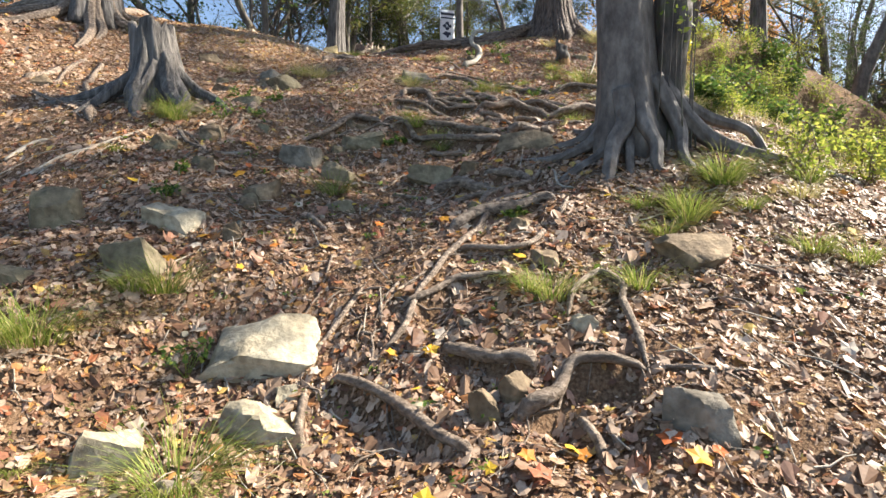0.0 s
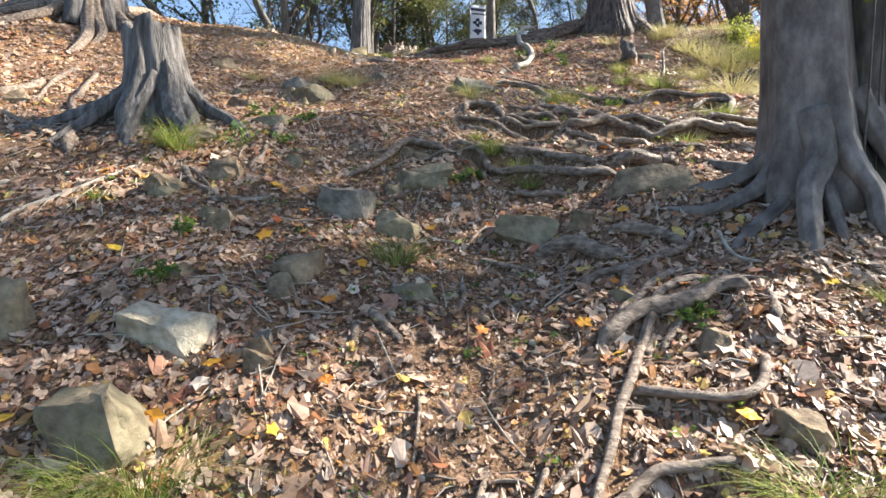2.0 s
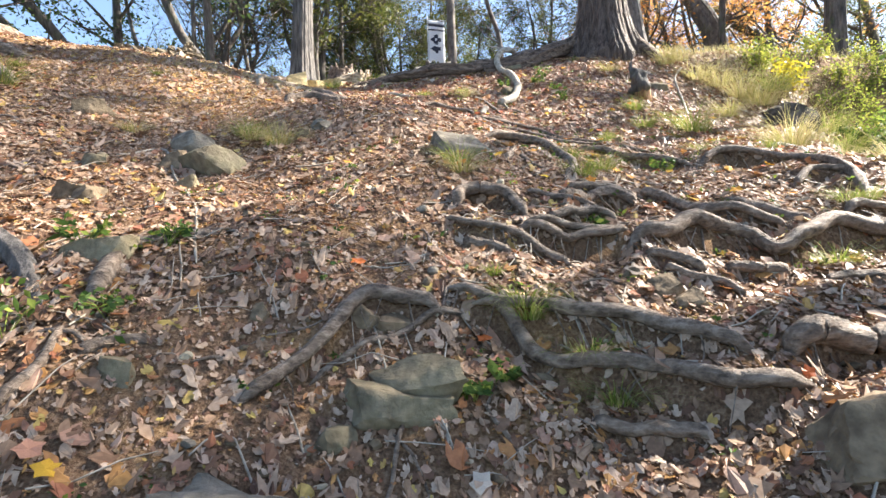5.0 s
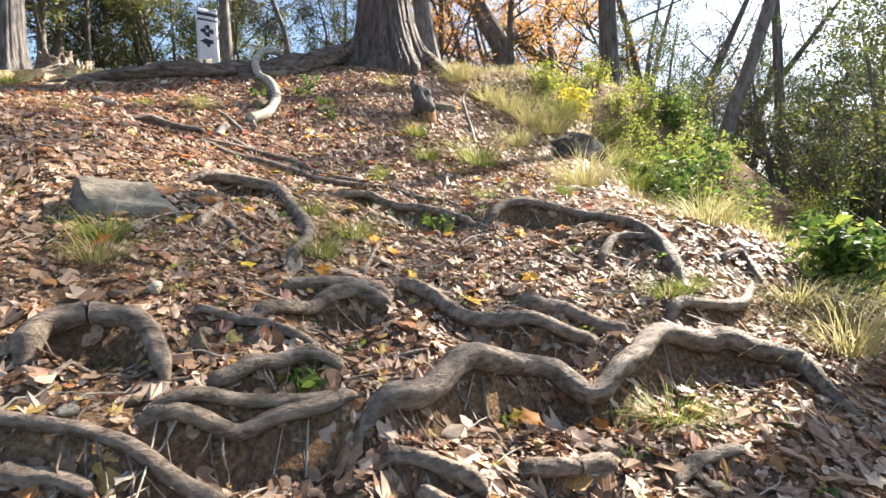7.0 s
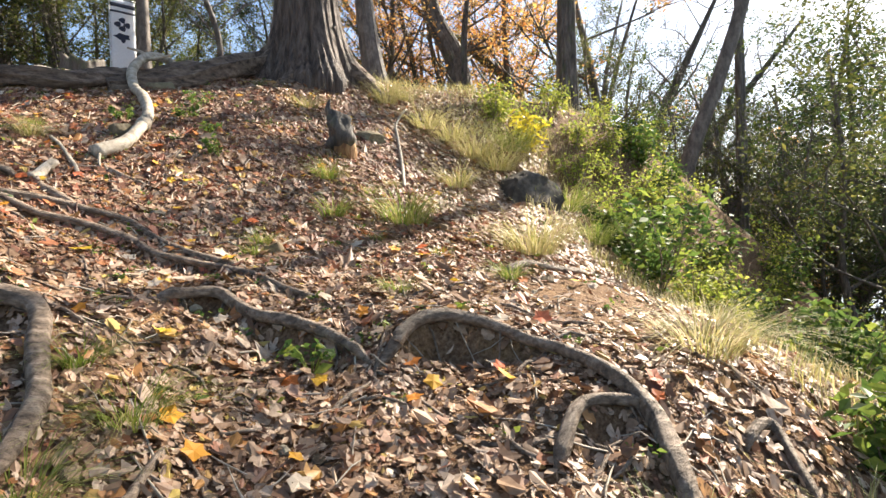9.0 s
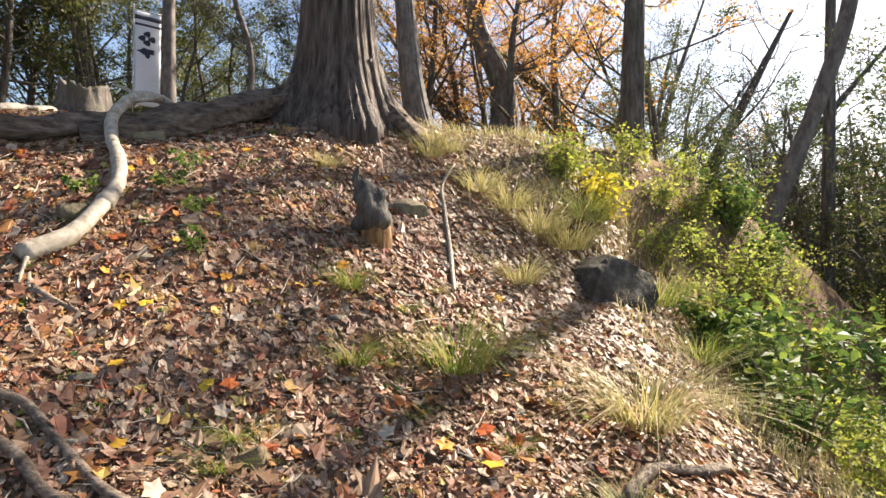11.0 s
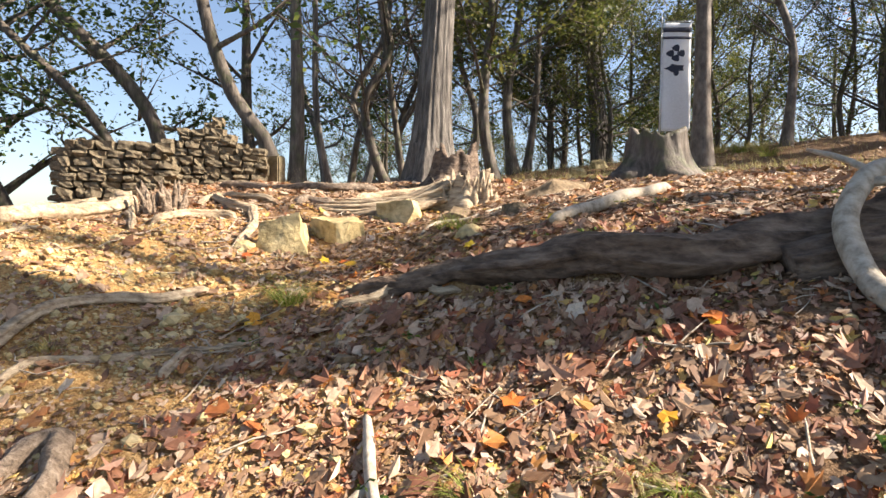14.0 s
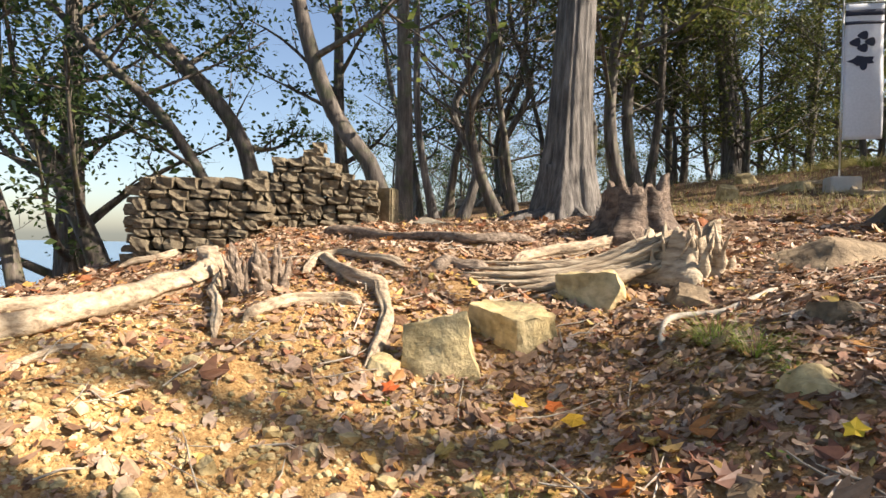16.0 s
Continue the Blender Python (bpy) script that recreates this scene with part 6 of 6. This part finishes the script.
def banner():
    x, y = -0.13, 21.82
    z = float(gz(x, y))
    top = thing("banner", (x, y, z), "tall white cloth banner with a navy crest on a pole", "banner")
    v, f = tube([(-0.26, 0, 0.0), (-0.26, 0, 1.5), (-0.26, 0, 2.98)], [0.014, 0.013, 0.012], 10)
    mesh_object("pole", v, f, METAL, top)
    v, f = tube([(-0.3, 0, 2.86), (0.0, 0, 2.87), (0.32, 0, 2.86)], [0.008, 0.008, 0.008], 8)
    mesh_object("crossbar", v, f, METAL, top)

    def wave(px, pz):
        return 0.018 * math.sin(7 * px + 2.1 * pz) + 0.014 * math.sin(3.3 * pz + 1)

    def cloth(name, u0, u1, z0, z1, off, material, parent, thick=0.002, cols=10, rows=30):
        vs, fs = [], []
        for i in range(rows + 1):
            for j in range(cols + 1):
                px, pz = u0 + (u1 - u0) * j / cols, z0 + (z1 - z0) * i / rows
                vs.append((px, wave(px, pz) - off, pz))
        for i in range(rows):
            for j in range(cols):
                a = i * (cols + 1) + j
                fs.append((a, a + 1, a + cols + 2, a + cols + 1))
        ob = mesh_object(name, vs, fs, material, parent)
        so = ob.modifiers.new("thick", "SOLIDIFY")
        so.thickness = thick
        return ob

    sheet = cloth("cloth", -0.24, 0.29, 0.78, 2.84, 0.0, CLOTH, top)
    cloth("stripe", -0.239, 0.289, 2.66, 2.75, 0.005, INK, sheet, 0.002, 10, 2)
    cloth("stripe", -0.239, 0.289, 2.53, 2.58, 0.005, INK, sheet, 0.002, 10, 2)

    def disc(name, cx, cz, rx, rz, petals=0, depth=0.0):
        n = 40
        vs = [(cx, wave(cx, cz) - 0.006, cz)]
        for k in range(n):
            a = 2 * math.pi * k / n
            q = 1 - depth * abs(math.cos(petals * a / 2)) if petals else 1
            px, pz = cx + rx * q * math.cos(a), cz + rz * q * math.sin(a)
            vs.append((px, wave(px, pz) - 0.006, pz))
        mesh_object(name, vs, [(0, 1 + k, 1 + (k + 1) % n) for k in range(n)], INK, sheet)

    for dx, dz in ((0, 0.10), (-0.1, 0), (0.1, 0), (0, -0.09)):
        disc("crest", 0.01 + dx, 2.26 + dz, 0.085, 0.075, 3, 0.25)
    disc("crest", 0.0, 1.98, 0.2, 0.085, 5, 0.3)
    disc("crest", 0.02, 1.90, 0.05, 0.07)
    bm = bmesh.new()
    bmesh.ops.create_cube(bm, size=1.0, matrix=Matrix.Translation((-0.22, 0, 0.08)) @ Matrix.Diagonal((0.42, 0.36, 0.24, 1)))
    bmesh.ops.bevel(bm, geom=bm.edges[:], offset=0.02, segments=2, affect="EDGES")
    part("base", bm, CONCRETE, top, "pale concrete foot block", False)
    top.rotation_euler = (0, 0, radians(14))


banner()


def post():
    x, y = -4.72, 15.79
    top = thing("marker_post", (x, y, float(gz(x, y))), "short weathered square stone marker post", "post")
    bm = bmesh.new()
    bmesh.ops.create_cube(bm, size=1.0, matrix=Matrix.Translation((0, 0, 0.13)) @ Matrix.Diagonal((0.17, 0.15, 0.46, 1)))
    bmesh.ops.bevel(bm, geom=bm.edges[:], offset=0.015, segments=2, affect="EDGES")
    part("shaft", bm, STONE["moss"], top, "", False)


post()

# the dark boulder on the grassy edge
stone(4.14, 11.23, 0.58, 0.36, "black", 3, 77)

# grass on the slope that drops away beside the path
def bank_grass():
    rng = np.random.default_rng(51)
    p = Pile()
    for k in range(30000):
        y = rng.uniform(5.0, 14.5)
        if k > 20500:
            y = rng.uniform(17.5, 25.5)
        x = rng.normal(-0.8, 2.4) if k > 20500 else np.interp(y, [5, 7.5, 10, 11.5, 13, 14.5], [3.6, 3.1, 4.1, 4.0, 3.2, 3.4]) + abs(rng.normal(0, 2.4))
        if rng.random() < 0.35 + 0.35 * math.sin(3.1 * x + 1.7 * y):
            continue
        z = float(gz(x, y))
        a, L, w = rng.uniform(0, 6.28), rng.uniform(0.07, 0.24), rng.uniform(0.0015, 0.0035)
        o, s = np.array([math.cos(a), math.sin(a), 0]), np.array([-math.sin(a), math.cos(a), 0])
        b = np.array([x, y, z - 0.01])
        c1, c2 = b + o * L * 0.25 + np.array([0, 0, L * 0.6]), b + o * L * 0.75 + np.array([0, 0, L * 0.7])
        p.add([tuple(b - s * w), tuple(b + s * w), tuple(c1 + s * w * 0.8), tuple(c1 - s * w * 0.8), tuple(c2)], [(0, 1, 2, 3), (3, 2, 4)])
    tagged(p.make("bank_grass", GRASS_DRY), "pale straw and green grass on the falling bank", "grass", kind="stuff")


bank_grass()


# woodland on the slopes behind the crest and in the valley
def far_woods():
    rng = np.random.default_rng(61)
    models = []
    spines = ([(0.5, 0.1, 2.5), (0.2, 0.5, 5), (0.8, 0.2, 9)], [(-0.4, 0.2, 3), (0.3, -0.3, 5.5), (0.1, 0.2, 9)], [(0.3, 0.3, 3), (0.9, 0.2, 6), (0.8, -0.4, 9)],
              [(0.1, -0.2, 3), (-0.5, 0.1, 6), (-0.2, 0.2, 10)], [(0.4, 0, 2), (0.9, 0.4, 5), (1.8, 0.6, 8)])
    for k, (kind, bark) in enumerate((("airy", BARK_DARK), ("airy", BARK_GREY), ("orange", BARK_DARK), ("olive", BARK_DARK), ("bare", BARK_GREY))):
        models.append(tree(24 + 3 * k, 34 + 2 * k, spines[k], 0.15, bark, kind, 70 + k, 0.15, 1.3, 1.5, False))
    spots = []
    for k in range(84):
        x, y = rng.uniform(10, 30), rng.uniform(7, 40)
        crest = 5.0 + rng.uniform(-2.2, 2.6) + 0.07 * (x - 10)
        spots.append((x, y, rng.choice([0, 1, 2, 3], p=(0.35, 0.3, 0.1, 0.25)), min(max((crest - float(gz(x, y))) / 9.5, 0.3), 1.4)))
    for k in range(12):
        spots.append((rng.uniform(15, 26), rng.uniform(17, 36), 4, rng.uniform(0.9, 1.3)))
    for k in range(14):
        spots.append((rng.uniform(-4, 5), rng.uniform(26, 33), rng.choice([0, 3], p=(0.3, 0.7)), rng.uniform(0.42, 0.65)))
    for k in range(6):
        spots.append((rng.uniform(-6, 10), rng.uniform(27, 40), rng.choice([0, 1, 3, 4], p=(0.2, 0.2, 0.45, 0.15)), rng.uniform(0.8, 1.2)))
    for k in range(7):
        spots.append((rng.uniform(9, 16), rng.uniform(24, 36), 2, rng.uniform(0.9, 1.3)))
    for k in range(34):
        a, d = radians(rng.uniform(38, 68)), rng.uniform(13, 27)
        x, y = 1 + d * math.sin(a), 7.4 + d * math.cos(a)
        s = (4.4 + d * rng.uniform(0.08, 0.36) - float(gz(x, y))) / 9.5
        spots.append((x, y, rng.choice([0, 1, 3, 4], p=(0.25, 0.2, 0.12, 0.43)), min(max(s, 0.4), 1.7)))
    for k in range(16):
        spots.append((rng.uniform(-16, -5.5), rng.uniform(25, 33), rng.choice([0, 1, 3], p=(0.35, 0.3, 0.35)), rng.uniform(0.45, 0.75)))
    for x, y, s in ((9.5, 22.5, 1.0), (12.0, 23.5, 1.1), (13.5, 21.0, 1.2), (8.2, 27.0, 1.0)):
        spots.append((x, y, 2, s))
    for x, y, m, s in spots:
        o = copy_thing(models[m], pose(x, y, float(gz(x, y)) - 0.1, 0, 0, rng.uniform(0, 360)))
        o.scale = (s, s, s)


far_woods()


# ---- leaf litter ----
def leaf_shape(kind):
    if kind == 0:     # oval
        pts = [(0, -0.5), (0.2, -0.2), (0.24, 0.1), (0, 0.5), (-0.24, 0.1), (-0.2, -0.2)]
    elif kind == 1:   # lobed
        pts = [(0, -0.5), (0.3, -0.32), (0.5, 0.05), (0.22, 0.08), (0.26, 0.42), (0, 0.55), (-0.26, 0.42), (-0.22, 0.08), (-0.5, 0.05), (-0.3, -0.32)]
    elif kind == 3:   # star-shaped
        pts = [(0, -0.5), (0.12, -0.22), (0.42, -0.3), (0.28, -0.05), (0.5, 0.2), (0.18, 0.16), (0.0, 0.55), (-0.18, 0.16), (-0.5, 0.2), (-0.28, -0.05), (-0.42, -0.3), (-0.12, -0.22)]
    else:             # long
        pts = [(0, -0.5), (0.13, -0.15), (0.12, 0.2), (0, 0.5), (-0.12, 0.2), (-0.13, -0.15)]
    return np.array(pts)


def scatter_leaves(name, n, box, cover, seed, size, label, shares=(0.27, 0.55, 0.18, 0.0), material=LITTER):
    rng = np.random.default_rng(seed)
    co, faces, o = [], [], 0
    shapes = [leaf_shape(k) for k in (0, 1, 2, 3)]
    xs, ys = rng.uniform(box[0], box[1], n), rng.uniform(box[2], box[3], n)
    zs = gz(xs, ys)
    gxs, gys = (gz(xs + 0.05, ys) - zs) / 0.05, (gz(xs, ys + 0.05) - zs) / 0.05
    keep = rng.random(n) < cover(xs, ys) * np.clip(1.9 - 1.1 * np.hypot(gxs, gys), 0.12, 1)
    for x, y, z, gx, gy in zip(xs[keep], ys[keep], zs[keep], gxs[keep], gys[keep]):
        s = shapes[rng.choice(4, p=shares)]
        L = size * rng.lognormal(0, 0.32) * (1.2 if len(s) > 6 else 1.0)
        a, curl, t1, t2 = rng.uniform(0, 6.28), rng.uniform(-0.7, 1.3), rng.normal(0, 0.24), rng.normal(0, 0.24)
        px, py = s[:, 0] * L, s[:, 1] * L
        ca, sa = math.cos(a), math.sin(a)
        lz = curl * (px * px * 1.3 + py * py * 0.8) / L + rng.uniform(-0.09, 0.09, len(s)) * L
        qx, qy = ca * px - sa * py, sa * px + ca * py
        g1, g2 = min(max(gx, -1), 1) + t1, min(max(gy, -1), 1) + t2
        base = z + rng.uniform(0.002, 0.022)
        m = len(s)
        co.append(np.column_stack([x + qx, y + qy, base + lz + g1 * qx + g2 * qy]))
        half = m // 2
        faces.append(tuple(range(o, o + half + 1)))
        faces.append((o, *range(o + half, o + m)))
        o += m
    ob = mesh_object(name, np.concatenate(co).tolist(), faces, material, smooth=False)
    return tagged(ob, label, "leaf litter", kind="stuff")


def cover_path(x, y):
    bare = np.exp(-((x + 1.3) ** 2) / 0.7) * np.exp(-((y - 5.2) ** 2) / 3.0) * 0.72
    bare = np.maximum(bare, 0.86 * np.exp(-(((x + 3.5) / 1.5) ** 2 + ((y - 12.2) / 0.95) ** 2)))
    bare = np.maximum(bare, 0.5 * np.exp(-(((x + 0.4) / 0.7) ** 2 + ((y - 8.0) / 1.6) ** 2)))
    bare = np.maximum(bare, 0.82 * np.exp(-(((x + 2.2 + 0.8 * (y - 11.5)) / 1.2) ** 2 + ((y - 11.45 + 0.25 * (x + 2.2)) / 0.5) ** 2)))
    lane = np.interp(y, [2.4, 3.2, 4.5, 6.5, 8.0], [-0.35, -0.35, -0.6, -1.0, -0.6])
    bare = np.maximum(bare, 0.8 * np.exp(-((x - lane) / 0.42) ** 2) * np.clip((y - 2.6) * 1.5, 0, 1) * np.clip((8.0 - y) * 0.8, 0, 1))
    bare = np.maximum(bare, 0.75 * np.exp(-((x - 1.9) / 0.8) ** 2 - ((y - 2.0) / 0.9) ** 2))
    bare = np.maximum(bare, 0.85 * np.exp(-((x - 3.1) / 1.0) ** 2 - ((y - 8.9) / 1.1) ** 2))
    bare = np.maximum(bare, 0.6 * np.exp(-((x + 3.8) / 1.6) ** 2 - ((y - 6.0) / 2.0) ** 2))
    patch = 0.75 + 0.25 * np.sin(2.3 * x + 1.1 * np.sin(1.7 * y)) * np.sin(1.9 * y + 0.7)
    edge = np.clip((5.2 - x) * 0.8, 0.1, 1)
    return np.clip((1 - bare) * patch * edge, 0, 1)


scatter_leaves("leaf_litter", 320000, (-5.5, 6.0, 0.6, 16.0), cover_path, 7, 0.034, "dry brown and tan fallen leaves carpeting the slope")
scatter_leaves("leaf_litter", 3800, (-1.9, 3.0, 9.6, 13.0), lambda x, y: 0.9 + 0 * x, 12, 0.05, "large star-shaped brown leaves below the great root", (0.1, 0.1, 0.0, 0.8), LITTER_RED)
scatter_leaves("leaf_litter", 9000, (-1.4, 3.6, 9.2, 13.2), lambda x, y: 0.9 * np.clip((x + 1.6) * 0.8, 0, 1), 14, 0.036, "red-brown maple leaves on the bank below the crest", (0.2, 0.5, 0.1, 0.2), LITTER_RED)
scatter_leaves("leaf_litter", 5000, (-3.5, 2.6, 1.0, 9.6), lambda x, y: 0.8 + 0 * x, 13, 0.046, "large curled brown leaves on the slope", (0.2, 0.3, 0.0, 0.5))
scatter_leaves("leaf_litter", 110000, (-3.2, 2.6, 1.0, 12.0), lambda x, y: 0.8 + 0 * x, 11, 0.015, "crumbled brown leaf fragments on the trodden path")
scatter_leaves("leaf_litter", 42000, (-12.5, -5.5, 3.0, 16.0), lambda x, y: 0.85 + 0 * x, 8, 0.055, "brown fallen leaves on the farther hillside")
scatter_leaves("leaf_litter", 34000, (-6.0, 6.0, 16.0, 26.0), lambda x, y: (0.6 + 0.3 * np.sin(1.3 * x) * np.sin(1.1 * y)) * np.clip((21.5 - y) / 3, 0.15, 1), 9, 0.055, "brown fallen leaves over the summit")
scatter_leaves("leaf_litter", 9000, (-5.5, 5.5, -2.0, 0.6), lambda x, y: 0.8 + 0 * x, 10, 0.05, "brown fallen leaves at the foot of the slope")


# ---- single bright leaves, twigs and crumbs of stone ----
def bright_leaves():
    rng = np.random.default_rng(71)
    drift = thing("leaf_drift", (0, 8, float(gz(0, 8))), "scattered yellow, orange and pale maple leaves", "leaves")
    models = []
    for k in range(6):
        n, bm = 5, bmesh.new()
        mid = bm.verts.new((0, 0, 0.1 * rng.random()))
        ring = []
        for i in range(2 * n):
            a = -math.pi / 2 + math.pi * (i + 0.5) / n
            q = rng.uniform(0.4, 0.52) if i % 2 else rng.uniform(0.27, 0.36)
            ring.append(bm.verts.new((q * math.cos(a), q * math.sin(a), rng.uniform(-0.02, 0.12))))
        for i in range(2 * n):
            bm.faces.new((mid, ring[i], ring[(i + 1) % (2 * n)]))
        me = bpy.data.meshes.new("leaf")
        bm.to_mesh(me)
        bm.free()
        me.materials.append(MAPLE)
        models.append(me)
    for k in range(290):
        y = rng.uniform(1.0, 13.2)
        x = np.interp(y, [0, 3, 5, 7, 9, 11, 13], [0, -0.3, -0.2, 0.8, 1.4, 0.6, -1.2]) + rng.normal(0, 1.5)
        s = rng.uniform(0.06, 0.115)
        ob = new("leaf", models[rng.integers(6)])
        ob.parent = drift
        sl = math.degrees(math.atan(0.42))
        ob.matrix_basis = pose(x, y - 8, float(gz(x, y)) - drift.location.z + 0.035, sl + rng.normal(0, 14), rng.normal(0, 14), 0) @ pose(0, 0, 0, 0, 0, rng.uniform(0, 360)) @ Matrix.Diagonal((s, s, s, 1))


bright_leaves()


def twigs_and_crumbs():
    rng = np.random.default_rng(72)
    p = Pile()
    for k in range(2200):
        x, y = rng.uniform(-4.5, 4.2), rng.uniform(0.8, 15)
        L, a = rng.uniform(0.06, 0.34), rng.uniform(0, math.pi)
        line = []
        for s in (-0.5, -0.15, 0.2, 0.5):
            px, py = x + math.cos(a) * L * s, y + math.sin(a) * L * s + rng.normal(0, 0.04) * L
            line.append((px, py, float(gz(px, py)) + rng.uniform(0.008, 0.035)))
        r = rng.uniform(0.0018, 0.005)
        p.add(*tube(line, [r, r, 0.8 * r, 0.4 * r], 4, 0.0, rng, False))
    tagged(p.make("twigs", BARK_PALE), "thin dry twigs strewn over the leaf litter", "twigs", kind="stuff")
    bm = bmesh.new()
    bmesh.ops.create_icosphere(bm, subdivisions=1, radius=1)
    ball_v, ball_f = np.array([v.co[:] for v in bm.verts]), [tuple(v.index for v in f.verts) for f in bm.faces]
    bm.free()
    for name, n, cx, cy, sx, sy, material, label in (
        ("crumbs", 11000, -3.2, 11.9, 1.3, 0.75, STONE["gold"], "yellow clay crumbs and pebbles on the trodden summit"),
        ("pebbles", 2600, -0.6, 6.0, 1.1, 3.2, STONE["brown"], "small brown pebbles on the worn path"),
    ):
        p = Pile()
        for k in range(n):
            x, y = rng.normal(cx, sx), rng.normal(cy, sy)
            s = 0.006 * rng.lognormal(0, 0.55)
            v = ball_v * (1 + rng.uniform(-0.3, 0.3, (len(ball_v), 1))) * s * np.array([1.2, 1.0, 0.8]) + np.array([x, y, float(gz(x, y)) + 0.3 * s])
            p.add([tuple(q) for q in v], ball_f)
        tagged(p.make(name, material, smooth=False), label, "pebbles", kind="stuff")


twigs_and_crumbs()


def rootlets():
    """Thin bare roots that wind over the worn slope."""
    rng = np.random.default_rng(74)
    p = Pile()
    for k in range(330):
        y = rng.uniform(2.2, 10.5)
        x = np.interp(y, [2, 4, 6, 8, 10.5], [0.4, 0.5, 0.3, 1.0, 1.4]) + rng.normal(0, 1.25)
        a, step, line = rng.uniform(0, 2 * math.pi), rng.uniform(0.035, 0.085), []
        r = rng.uniform(0.0035, 0.011)
        n = 11
        for i in range(n):
            line.append((x, y, float(gz(x, y)) + r * (1.2 if 1 < i < n - 2 else -0.6) + 0.012 * math.sin(i * 1.3 + k)))
            a += rng.normal(0, 0.34)
            x, y = x + step * math.cos(a), y + step * math.sin(a)
        p.add(*tube(line, r * np.linspace(1.1, 0.45, n), 6, 0.12, rng, True))
    tagged(p.make("rootlets", BARK_ROOT), "thin bare roots winding over the worn soil", "roots", kind="stuff")
    bm = bmesh.new()
    bmesh.ops.create_icosphere(bm, subdivisions=2, radius=1)
    ball_v, ball_f = np.array([v.co[:] for v in bm.verts]), [tuple(v.index for v in f.verts) for f in bm.faces]
    bm.free()
    for look_, n in (("pale", 170), ("brown", 300), ("grey", 120)):
        p = Pile()
        for k in range(n):
            y = rng.uniform(1.2, 11.0)
            x = np.interp(y, [0, 3, 5, 7, 9, 11], [-0.6, -1.0, -0.9, -0.2, 0.8, 0.8]) + rng.normal(0, 1.3)
            s = min(0.014 * rng.lognormal(0, 0.45), 0.04)
            v = ball_v.copy()
            for c in range(6):
                nrm = rng.normal(size=3)
                nrm /= np.linalg.norm(nrm)
                over = np.maximum(v @ nrm - rng.uniform(0.45, 0.75), 0)
                v -= over[:, None] * nrm
            v = v * s * rng.uniform(0.8, 1.5, 3) * np.array([1.2, 1.1, 0.8]) + np.array([x, y, float(gz(x, y)) + 0.35 * s])
            p.add([tuple(q) for q in v], ball_f)
        tagged(p.make("pebbles", STONE[look_], smooth=False), look_ + " broken pebbles among the fallen leaves", "pebbles", kind="stuff")


rootlets()


def weeds():
    """Tiny seedlings between the leaves."""
    rng = np.random.default_rng(73)
    pts = []
    for k in range(420):
        y = rng.uniform(1.0, 13.5)
        x = np.interp(y, [0, 3, 5, 7, 9, 11, 13], [0, -0.6, -1.0, 0.2, 1.4, 1.2, 0.4]) + rng.normal(0, 1.4)
        pts.append((x, y, float(gz(x, y)) + rng.uniform(0.02, 0.045)))
    v, f = leaf_quads(rng, np.array(pts), 9, 0.028, 0.026, 0.35)
    ob = leaf_object("weeds", v, f, LEAF_GLOSS, None)
    tagged(ob, "tiny green seedlings between fallen leaves", "weeds", kind="stuff")


weeds()
